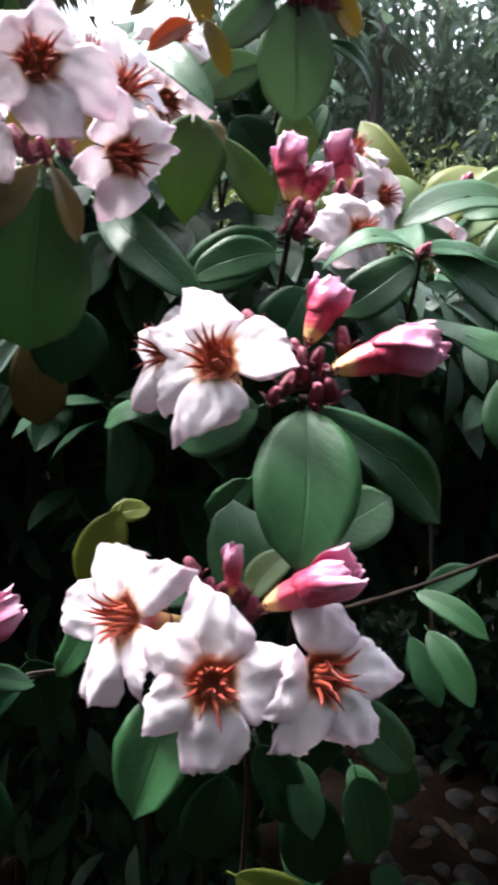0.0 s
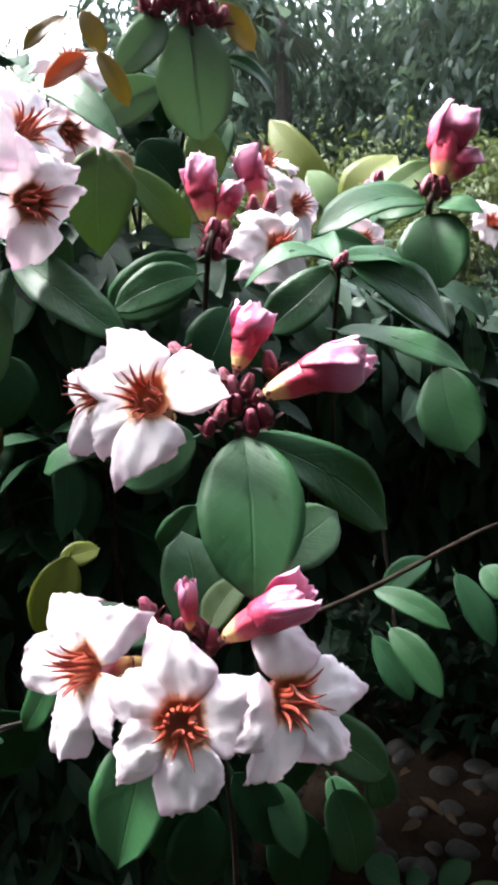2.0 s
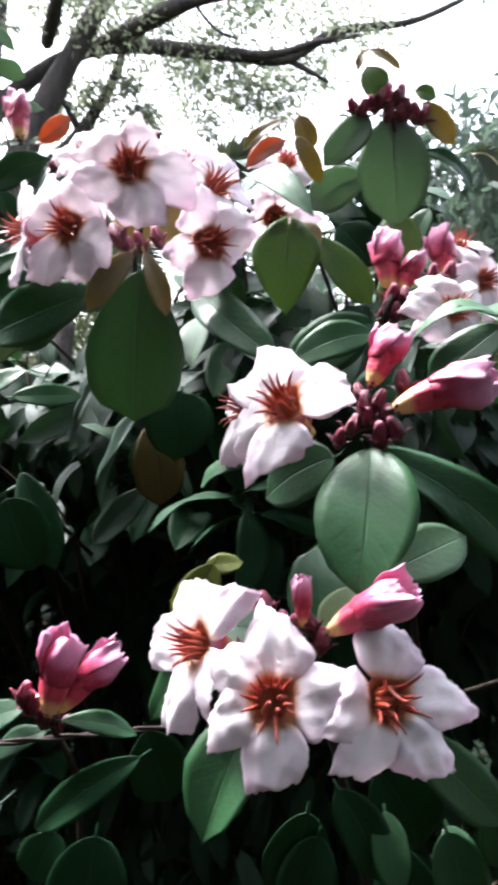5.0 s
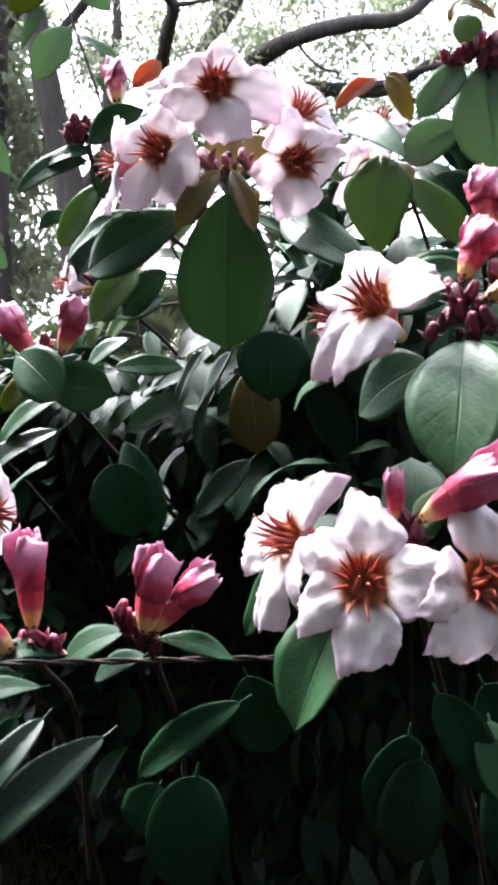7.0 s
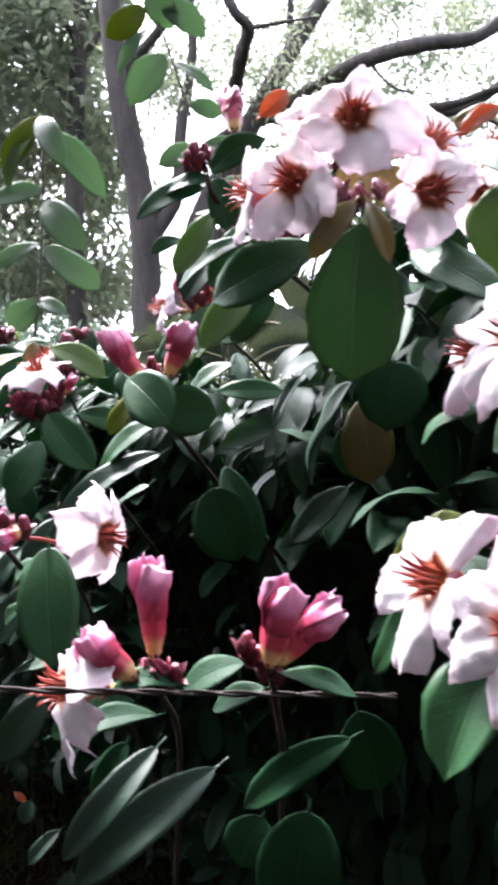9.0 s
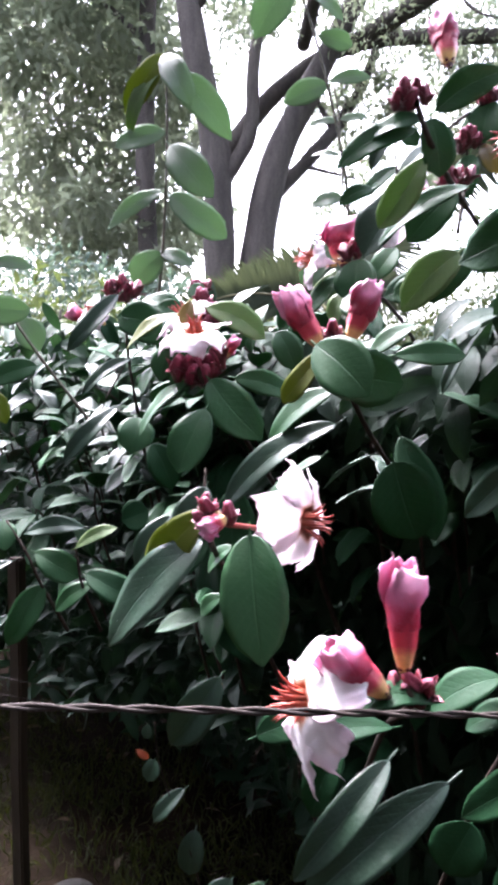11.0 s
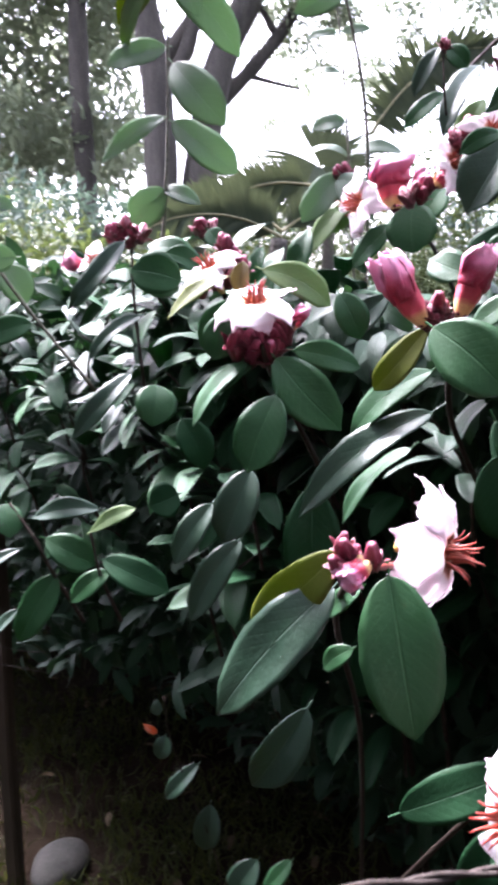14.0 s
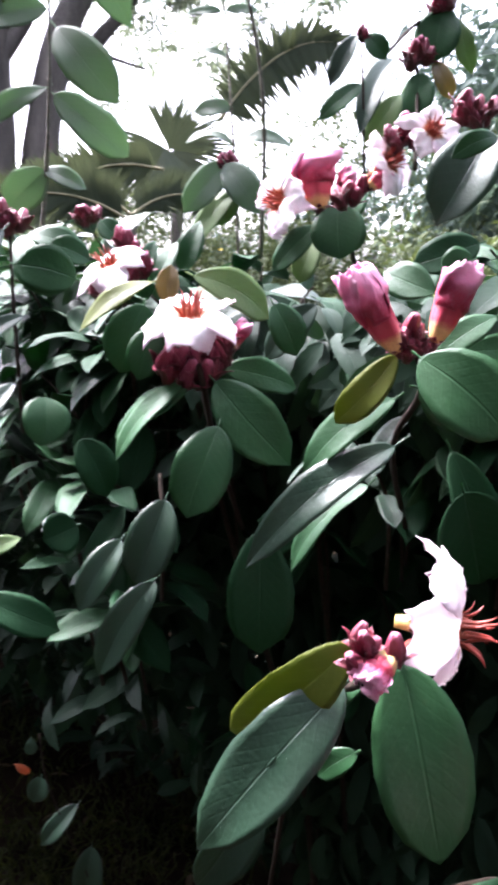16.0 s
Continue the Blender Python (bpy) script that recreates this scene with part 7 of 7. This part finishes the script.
STAKE = (-1.470, 1.423)
ROCK = (-1.427, 1.533)
STONES = (0.38, 1.82), (0.64, 1.78), (0.42, 1.61)

WIRE_A, WIRE_B = (-1.880, -1.047, 1.324), (-0.099, 0.505, 1.076)


# ---- the rest of the shrub ----
def ease(x, table):
    xs, ys = zip(*table)
    return float(np.interp(x, xs, ys))


FRONT = ((-3.2, 2.3), (-2.0, 1.75), (-1.2, 1.35), (-0.8, 1.12), (-0.5, 0.98), (-0.3, 0.86), (-0.1, 0.70), (0.05, 0.72), (0.25, 0.92), (0.6, 1.05), (1.2, 1.25))
TOP = ((-3.2, 1.50), (-2.0, 1.46), (-1.2, 1.42), (-0.8, 1.36), (-0.42, 1.33), (-0.26, 1.42), (-0.08, 1.42), (0.04, 1.37), (0.2, 1.33), (0.6, 1.29), (1.2, 1.25))
FOOT = ((-3.2, 0.30), (-1.6, 0.40), (-1.15, 0.62), (-0.75, 0.66), (-0.55, 0.35), (0.02, 0.30), (0.14, 0.72), (0.3, 0.84), (1.2, 0.80))
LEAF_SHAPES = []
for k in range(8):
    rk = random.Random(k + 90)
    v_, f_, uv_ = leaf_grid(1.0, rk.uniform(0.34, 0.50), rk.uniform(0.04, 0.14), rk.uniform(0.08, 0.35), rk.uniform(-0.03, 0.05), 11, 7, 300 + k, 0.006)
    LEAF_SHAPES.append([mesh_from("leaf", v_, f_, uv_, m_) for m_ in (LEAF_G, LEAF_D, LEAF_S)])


def filler_branch(rnd, at, reach, pairs, big=1.0, kinds=(0, 0, 1, 1, 2)):
    """A leafy side branch: a thin stem with opposite pairs of drooping leaves."""
    thing = shoot("leafy_branch", at, "leafy shrub branch with dark green oval leaves", "branch", "leafy branches of the shrub")
    at = Vector(at)
    way = Vector((rnd.uniform(-0.6, 0.6), rnd.uniform(-0.9, 0.2), rnd.uniform(0.2, 1.0))).normalized()
    end = at + way * reach
    tube(thing, "stem", [at - Vector((0, -0.05, 0.12)), at, at.lerp(end, 0.6) + Vector((0, 0, 0.01)), end], 0.0028, 0.0013, STEM, 6)
    side = way.cross(Vector((rnd.uniform(-1, 1), rnd.uniform(-1, 1), 0.4))).normalized()
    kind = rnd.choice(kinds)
    for i in range(pairs):
        f = (i + 0.6) / pairs
        node = at.lerp(end, f)
        side = Matrix.Rotation(radians(88), 3, way) @ side
        for s in (-1, 1):
            y = (side * s + way * 0.5 + Vector((0, 0, rnd.uniform(-0.75, -0.05)))).normalized()
            z = Vector((rnd.uniform(-0.4, 0.4), rnd.uniform(-0.6, 0.2), 1.0))
            z = (z - y * z.dot(y)).normalized()
            ln = big * rnd.uniform(0.062, 0.105) * (0.75 + 0.25 * math.sin(math.pi * f))
            part("leaf", LEAF_SHAPES[rnd.randrange(8)][kind], thing, local_of(thing, basis(node + y * ln * 0.09, y.cross(z), y, z, (ln, ln, ln))))
    return thing


rnd = random.Random(21)
for i in range(165):
    x = rnd.uniform(-2.1, 0.75)
    if rnd.random() < 0.5:
        x = rnd.uniform(-1.4, 0.1)
    low, high = ease(x, FOOT), ease(x, TOP)
    open_heart = -0.72 < x < 0.7
    z = high - 0.22 * rnd.random() if open_heart else max(low, 0.84) + (high - max(low, 0.84)) * rnd.random() ** 0.6
    y = ease(x, FRONT) + (rnd.uniform(0.08, 0.4) if open_heart else rnd.uniform(0.0, 0.22)) + 0.12 * max(0.0, (z - high + 0.12) / 0.12)
    if not (-0.28 < x < 0.5 and z < (1.34 if x < 0.12 else 1.26)):
        filler_branch(rnd, (x, y, z - 0.05), rnd.uniform(0.07, 0.14), rnd.randint(3, 4), 1.18 if x < -0.6 else 1.0)

# Inner branches take only the darker leaf, so their colour carries the shade.
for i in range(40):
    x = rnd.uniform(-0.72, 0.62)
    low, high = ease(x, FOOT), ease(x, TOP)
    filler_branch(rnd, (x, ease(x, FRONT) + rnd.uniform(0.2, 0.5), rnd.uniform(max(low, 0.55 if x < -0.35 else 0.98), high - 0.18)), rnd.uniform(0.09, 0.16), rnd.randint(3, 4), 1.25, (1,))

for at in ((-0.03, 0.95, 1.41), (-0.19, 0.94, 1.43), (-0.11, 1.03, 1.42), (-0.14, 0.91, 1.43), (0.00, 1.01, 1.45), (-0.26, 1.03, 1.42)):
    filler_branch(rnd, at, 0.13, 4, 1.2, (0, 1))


def inner_foliage():
    """The dense inside of the shrub, its leaf colour darkened for shade."""
    n = 20000
    x = RNG.uniform(-3.4, 1.4, n)
    xs = lambda t: np.interp(x, *zip(*t))
    low, high = xs(FOOT), xs(TOP)
    z = low + (high - low) * RNG.random(n) ** 0.9
    deep = np.clip((0.75 - np.abs(x)) / 0.15, 0, 1) * np.clip((high - 0.16 - z) / 0.1, 0, 1)
    y = xs(FRONT) + 0.16 + 0.2 * deep + RNG.random(n) ** 1.3 * (0.7 + 0.16 * np.sin(3.1 * x + 1) + 0.10 * np.sin(8.3 * x))
    z = z + (0.03 * np.sin(9 * x + 2 * y) + 0.02 * np.sin(23 * x + 2)) * np.clip((-0.8 - x) / 0.3, 0, 1)
    keep = RNG.random(n) < np.clip((x + 3.5 - 0.35 * np.sin(9 * z + 5 * y)) / 0.7, 0, 1) * np.clip((1.5 - x + 0.2 * np.sin(11 * z + 7 * y)) / 0.5, 0, 1)
    p = np.stack([x, y, z - 0.03], 1)
    hang = np.clip((x + 0.75) / 0.15, 0, 1)[:, None]
    d = RNG.normal(size=(n, 3)) * (1 - 0.35 * hang) + np.array([0, -0.5, -0.35]) * (1 - hang) + np.array([0, -0.25, -1.5]) * hang
    nor = RNG.normal(size=(n, 3)) * 0.55 + np.array([0, -0.3, 0.9]) * (1 - hang) + np.array([0, -1.0, 0.1]) * hang
    ln = RNG.uniform(0.055, 0.105, n)
    me = scatter_mesh("shrub_foliage", p[keep], d[keep], nor[keep], ln[keep], ln[keep] * RNG.uniform(0.4, 0.56, keep.sum()), SHADED_FOLIAGE, 6)
    tagged(new("shrub_foliage", me), "dense inner leaves of the climbing shrub, shade put into their dark green", "foliage", kind="stuff")


inner_foliage()


def top_canopy():
    """A closed leafy roof added over the shrub to keep its heart dark."""
    n = 9000
    x = RNG.uniform(-1.0, 1.2, n)
    front, high = np.interp(x, *zip(*FRONT)), np.interp(x, *zip(*TOP))
    t = RNG.random(n)
    p = np.stack([x, front + 0.12 + 0.08 * np.clip((x - 0.0) / 0.1, 0, 1) + t * 0.93, high - 0.10 - 0.12 * t + RNG.random(n) * 0.10], 1)
    d = RNG.normal(size=(n, 3)) * np.array([0.8, 0.8, 0.4]) + np.array([0, -0.5, -0.9])
    ln = RNG.uniform(0.06, 0.105, n)
    me = scatter_mesh("shrub_roof", p, d, RNG.normal(size=(n, 3)) * 0.3 + np.array([0, -0.8, 0.6]), ln, ln * 0.52, SHADED_FOLIAGE, 6)
    tagged(new("shrub_roof", me), "closed upper leaf layer added to keep the heart of the shrub dark", "foliage", kind="stuff")


top_canopy()


def right_canopy():
    """The shrub spreads far back on the right and shades the soil under it."""
    n = 9000
    x = RNG.uniform(-0.25, 2.4, n)
    front = np.interp(x, *zip(*FRONT)) + 0.5
    y = front + RNG.random(n) * 2.1
    z = 0.80 + RNG.random(n) * 0.34
    d = RNG.normal(size=(n, 3)) * 0.6 + np.array([0, -0.3, -1.4])
    reach = ((x - 0.95) / 1.5) ** 2 + ((y - 1.85) / 1.3) ** 2
    keep = reach < 0.95 + 0.22 * np.sin(4.1 * x + 2.3 * y) + 0.16 * np.sin(9 * y - 5 * x) + RNG.normal(size=n) * 0.08
    ln = RNG.uniform(0.07, 0.12, n)
    me = scatter_mesh("shrub_canopy", np.stack([x, y, z + 0.06 * np.sin(5 * x) * np.sin(6 * y)], 1)[keep], d[keep], (RNG.normal(size=(n, 3)) * 0.45 + np.array([0, -1.0, 0.1]))[keep], ln[keep], ln[keep] * 0.5, SHADED_FOLIAGE, 5)
    tagged(new("shrub_canopy", me), "dark spreading canopy of the shrub above shaded soil", "foliage", kind="stuff")


right_canopy()


def undergrowth():
    """Low dark shrubs on the soil behind the stones."""
    n = 7000
    x = RNG.uniform(0.15, 2.2, n)
    y = 2.0 + RNG.random(n) * 0.9 + 0.15 * np.sin(x * 5)
    z = 0.03 + RNG.random(n) ** 1.2 * (0.75 + 0.15 * np.sin(x * 7))
    d = RNG.normal(size=(n, 3)) + np.array([0, -0.5, -0.2])
    ln = RNG.uniform(0.05, 0.11, n)
    me = scatter_mesh("undergrowth", np.stack([x, y, z], 1), d, RNG.normal(size=(n, 3)) * 0.5 + np.array([0, -0.2, 0.9]), ln, ln * 0.5, SHADED_FOLIAGE, 5)
    tagged(new("undergrowth", me), "low dark leafy undergrowth on shaded soil", "foliage", kind="stuff")


undergrowth()


def rear_thicket():
    """A back layer of the hedge, added down to the ground to darken its foot."""
    n = 9000
    x = -3.2 + 3.3 * RNG.random(n) ** 0.85 + RNG.normal(size=n) * 0.12
    z = 0.05 + RNG.random(n) * 1.1
    y = np.interp(x, *zip(*FRONT)) + 0.75 + RNG.random(n) * (0.45 + 0.14 * np.sin(4 * x) + 0.08 * np.sin(11 * x))
    d = RNG.normal(size=(n, 3)) + np.array([0, -0.3, -0.3])
    ln = RNG.uniform(0.06, 0.12, n)
    me = scatter_mesh("hedge_thicket", np.stack([x, y, z], 1), d, RNG.normal(size=(n, 3)) * 0.5 + np.array([0, -0.3, 0.9]), ln, ln * 0.5, SHADED_FOLIAGE, 5)
    tagged(new("hedge_thicket", me), "thicket added behind the hedge to darken its foot", "foliage", kind="stuff")


rear_thicket()


def shrub_stems():
    thing = shoot("shrub_stem", (-0.3, 1.15, 0), "dark woody stems at the heart of the shrub", "shrub")
    rk = random.Random(4)
    for i in range(7):
        x = rk.uniform(-0.62, 0.05)
        y = ease(x, FRONT) + rk.uniform(0.4, 0.75)
        top = ease(x, TOP)
        sway = rk.uniform(-0.25, 0.25)
        tube(thing, "stem", [(x, y, 0.0), (x + sway * 0.3, y - 0.05, top * 0.4), (x + sway, y - 0.18, top * 0.75), (x + sway * 1.5, y - 0.22, top)], rk.uniform(0.005, 0.008), 0.003, STEM, 7)


shrub_stems()


# ---- trees and bushes behind ----
def crown(parent, centres, radii, per, size, mat, hang=0.3):
    me = clumps(centres, radii, per, size, mat, "crown", hang)
    for v in me.vertices:
        v.co -= parent.location
    ob = part("crown", me, parent)
    ob["kind"] = "stuff"


def volume(count, yaw, dist, z, radius, seed):
    rk = random.Random(seed)
    c = [polar(rk.uniform(*yaw), rk.uniform(*dist), rk.uniform(*z)) for _ in range(count)]
    return c, [rk.uniform(*radius) for _ in range(count)]


c1, r1 = volume(190, (2, 30), (11, 15), (5.9, 11.5), (0.35, 0.75), 1)
c0, r0 = volume(26, (9, 27), (12.5, 14), (4.2, 6.0), (0.2, 0.4), 6)
crown(bigtree, c1 + c0, r1 + r0, 170, 0.12, HAZED_TREE_LEAF)
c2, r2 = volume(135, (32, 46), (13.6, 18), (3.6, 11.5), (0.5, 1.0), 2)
crown(slimtree, c2, r2, 210, 0.25, HAZED_TREE_LEAF)
c3, r3 = volume(150, (-30, 3), (9, 13), (1.2, 4.3), (0.5, 1.0), 3)
c5, r5 = volume(26, (-30, -5), (9, 13), (4.0, 6.0), (0.3, 0.7), 12)
crown(darktree, c3 + c5, r3 + r5, 140, 0.22, HAZED_WOOD_LEAF, 0.9)
c4, r4 = volume(110, (-34, 2), (13, 18), (0.8, 4.6), (0.8, 1.5), 4)
crown(darktree_rear, c4, r4, 140, 0.3, HAZED_WOOD_LEAF, 0.9)


def bush(yaw, dist, height, width, mat, label, seed, size=0.07, flowers=0):
    at = polar(yaw, dist, 0)
    thing = shoot("bush", at, label, "bush", "garden bushes")
    rk = random.Random(seed)
    c, r = [], []
    for i in range(26):
        a, h = rk.uniform(0, 6.28), rk.random() ** 0.7
        q = width * math.sqrt(max(0.05, 1 - h * h * 0.8)) * rk.random() ** 0.5
        c.append((at[0] + q * math.cos(a), at[1] + q * math.sin(a), height * (0.08 + 0.84 * h)))
        r.append(rk.uniform(0.16, 0.32) * height / 1.6)
    for i in range(5):
        tip = c[i * 5]
        tube(thing, "branch", [(at[0] + rk.uniform(-0.1, 0.1), at[1], 0), tuple(0.5 * (p + q) for p, q in zip(at, tip)), tip], 0.02, 0.006, BARK, 6)
    me = clumps(c, r, 150, size, mat, "foliage", 0.2)
    for v in me.vertices:
        v.co -= thing.location
    part("foliage", me, thing)["kind"] = "stuff"
    for i in range(flowers):
        q = c[rk.randrange(len(c))]
        a = Vector(q) + Vector((rk.uniform(-0.2, 0.2), -0.25, rk.uniform(0, 0.25)))
        v_, f_, uv_ = leaf_grid(0.06, 0.05, 0.2, 0.4, 0.1, 6, 5, i, 0.003, False)
        part("blossom", mesh_from("blossom", v_, f_, uv_, YELLOW), thing, local_of(thing, Matrix.Translation(a) @ Matrix.Rotation(rk.uniform(0, 6), 4, "Z")), "yellow blossom")


rb = random.Random(31)
for i in range(15):
    yaw = 44 - i * 4.6
    back = 5 < yaw < 36
    bush(yaw + rb.uniform(-1, 1), rb.uniform(8.2, 9.6) if back else rb.uniform(5.0, 7.0), rb.uniform(2.0, 2.5) if back else rb.uniform(1.7, 2.25), rb.uniform(0.8, 1.2), BUSH_LEAF, "leafy garden bush with fresh green foliage", 50 + i, 0.075, 2 if i % 3 == 0 else 0)
for i in range(12):
    bush(50 - i * 8 + rb.uniform(-2, 2), rb.uniform(9, 13), rb.uniform(2.2, 3.0), rb.uniform(1.4, 2.0), HAZED_WOOD_LEAF, "dark shaded garden bush in the distance", 90 + i, 0.12)

bush(9.7, 9.7, 3.48, 1.3, BUSH_LEAF, "tall soft green bush behind the palms", 140, 0.085)
bush(0.7, 10.3, 3.38, 1.1, BUSH_LEAF, "rounded green bush behind the palms", 141, 0.085)


def near_woods():
    """Unseen trees added round the back of the clearing, behind the walk, to block sky light."""
    rk = random.Random(15)
    c, r = [], []
    for i in range(520):
        yaw = rk.uniform(80, 278)
        c.append(polar(yaw, rk.uniform(7.5, 11), 0.3 + rk.random() * 10.5))
        r.append(rk.uniform(1.1, 1.9))
    # Leaf canopy added overhead, out of view, to dim the light from above.
    for i in range(110):
        c.append(polar(rk.uniform(100, 280), rk.uniform(3.0, 8.0), rk.uniform(7.4, 9.2)))
        r.append(rk.uniform(1.0, 1.7))
    me = clumps(c, r, 80, 0.42, HAZED_WOOD_LEAF, "near_woods", 0.4, 0.9, 0.6)
    tagged(new("near_woods", me), "unseen trees added behind the walk to block sky light", "woods", kind="stuff")


near_woods()


def far_woods():
    rk = random.Random(5)
    c, r = [], []
    for i in range(420):
        yaw = rk.uniform(-180, 180)
        d = rk.uniform(24, 36)
        high = 4.0 if 8 < yaw < 55 else (6.0 if abs(yaw) < 60 else 8.0)
        c.append(polar(yaw, d, rk.random() * high * (0.6 + 0.4 * math.sin(yaw * 0.35))))
        r.append(rk.uniform(1.2, 2.6))
    me = clumps(c, r, 90, 0.45, HAZED_WOOD_LEAF, "far_woods", 0.3, 0.8, 0.6)
    tagged(new("far_woods", me), "distant belt of woodland around the garden, haze put into its leaf colour", "woods", kind="stuff")


far_woods()


# ---- fence, stones and grass ----
def fence_wire():
    thing = shoot("fence_wire", WIRE_A, "rusty two-strand twisted fence wire", "wire")
    a, b = Vector(WIRE_A), Vector(WIRE_B)
    d = (b - a).normalized()
    x = d.cross(Vector((0, 0, 1))).normalized()
    y = d.cross(x)
    n = 260
    for s in (0, math.pi):
        verts, uvs = [], []
        for i in range(n):
            f = i / (n - 1)
            q = a.lerp(b, f) - Vector((0, 0, 0.001 * math.sin(math.pi * f)))
            turn = f * (b - a).length / 0.055 * 2 * math.pi + s
            c = q + (x * math.cos(turn) + y * math.sin(turn)) * 0.0012
            for j in range(6):
                t = 2 * math.pi * j / 6
                verts.append(c - a + (x * math.cos(t) + y * math.sin(t)) * 0.0011)
                uvs.append((f, j / 6))
        part("wire_strand", mesh_from("wire_strand", verts, grid_faces(n, 6, True), uvs, WIRE), thing)


fence_wire()


def fence_stake():
    x, y = STAKE
    thing = shoot("fence_stake", (x, y, 0), "weathered wooden fence stake with thin wires", "stake")
    bm = bmesh.new()
    bmesh.ops.create_cube(bm, size=1.0)
    bmesh.ops.scale(bm, vec=(0.034, 0.03, 0.90), verts=bm.verts)
    bmesh.ops.translate(bm, vec=(0, 0, 0.43), verts=bm.verts)
    bmesh.ops.bevel(bm, geom=bm.edges[:], offset=0.004, segments=2, affect="EDGES")
    bmesh.ops.subdivide_edges(bm, edges=[e for e in bm.edges if abs(e.verts[0].co.z - e.verts[1].co.z) > 0.3], cuts=8)
    for v in bm.verts:
        v.co.x += 0.006 * noise.noise(v.co * 4)
        v.co.y += 0.006 * noise.noise(v.co * 4 + Vector((9, 0, 0)))
    me = bpy.data.meshes.new("post")
    bm.to_mesh(me)
    bm.free()
    me.materials.append(WOOD)
    part("post", me, thing)
    for z, sag in ((0.60, 0.01), (0.56, 0.03)):
        tube(thing, "wire", [(x - 1.6, y + 0.1, z + 0.02), (x - 0.7, y + 0.02, z - sag), (x, y - 0.02, z), (x + 0.12, y + 0.0, z - 0.3 * sag)], 0.0011, 0.0011, WIRE, 5)


fence_stake()


def pebble(name, at, size, seed, label, group="", mat=STONE):
    bm = bmesh.new()
    bmesh.ops.create_icosphere(bm, subdivisions=3, radius=1.0)
    for v in bm.verts:
        q = v.co.copy()
        v.co *= 1 + 0.22 * noise.noise(q * 0.9 + Vector((seed, 0, 0))) + 0.05 * noise.noise(q * 3 + Vector((0, seed, 0)))
        v.co.x *= size[0]
        v.co.y *= size[1]
        v.co.z *= size[2]
    me = bpy.data.meshes.new(name)
    bm.to_mesh(me)
    bm.free()
    me.materials.append(mat)
    me.polygons.foreach_set("use_smooth", [True] * len(me.polygons))
    ob = new(name, me)
    ob.location = (*at, size[2] * 0.25)
    ob.rotation_euler = (0, 0, seed * 1.7)
    tagged(ob, label, "stone", group)


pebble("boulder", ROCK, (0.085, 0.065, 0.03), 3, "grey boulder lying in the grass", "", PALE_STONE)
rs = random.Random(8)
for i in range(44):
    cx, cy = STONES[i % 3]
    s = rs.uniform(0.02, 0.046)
    pebble("stone", (cx + rs.uniform(-0.35, 0.5), cy + rs.uniform(-0.25, 0.3)), (s, s * rs.uniform(0.7, 1.0), s * rs.uniform(0.5, 0.75)), i * 2.3 + 11, "damp rounded garden stone on soil, shade put into its dark colour", "stones on the soil")


def grass():
    n = 62000
    x = np.where(RNG.random(n) < 0.3, RNG.uniform(-2.6, -0.7, n), RNG.normal(size=n) * 3.2 - 1.8)
    y = np.where(RNG.random(n) < 0.3, RNG.uniform(0.9, 2.4, n), RNG.normal(size=n) * 2.8 + 0.6)
    bed = (x > -0.6 + 0.15 * np.sin(4 * y)) & (y > 0.5 + 0.2 * np.sin(3 * x))
    keep = (RNG.random(n) < np.clip(0.5 + 0.3 * np.sin(x * 3.1 + y) * np.sin(y * 2.7 + 1) + 0.25 * np.sin(x * 7.3 - y * 5.1), 0.2, 1)) & ~bed & (np.hypot(x - ROCK[0], y - ROCK[1]) > 0.11)
    p = np.stack([x, y, np.zeros(n)], 1)[keep]
    m = len(p)
    d = RNG.normal(size=(m, 3)) * 0.55 + np.array([0, 0, 1.0])
    ln = RNG.uniform(0.03, 0.09, m)
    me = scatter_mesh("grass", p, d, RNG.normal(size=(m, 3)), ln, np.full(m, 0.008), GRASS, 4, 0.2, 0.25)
    tagged(new("grass", me), "patchy short grass, shade put into its colour, with bare soil between", "grass", kind="stuff")


grass()


def litter():
    """Fallen leaves and dry stalks on the soil."""
    n = 420
    p = np.stack([RNG.uniform(-2.5, 2.2, n), RNG.uniform(1.2, 4.2, n), np.full(n, 0.012)], 1)
    d = RNG.normal(size=(n, 3)) * np.array([1, 1, 0.15])
    ln = RNG.uniform(0.03, 0.08, n)
    me = scatter_mesh("leaf_litter", p, d, RNG.normal(size=(n, 3)) * 0.3 + np.array([0, 0, 1]), ln, ln * 0.45, DRY_LEAF, 5)
    tagged(new("leaf_litter", me), "dry brown fallen leaves scattered on soil", "leaf litter", kind="stuff")


litter()
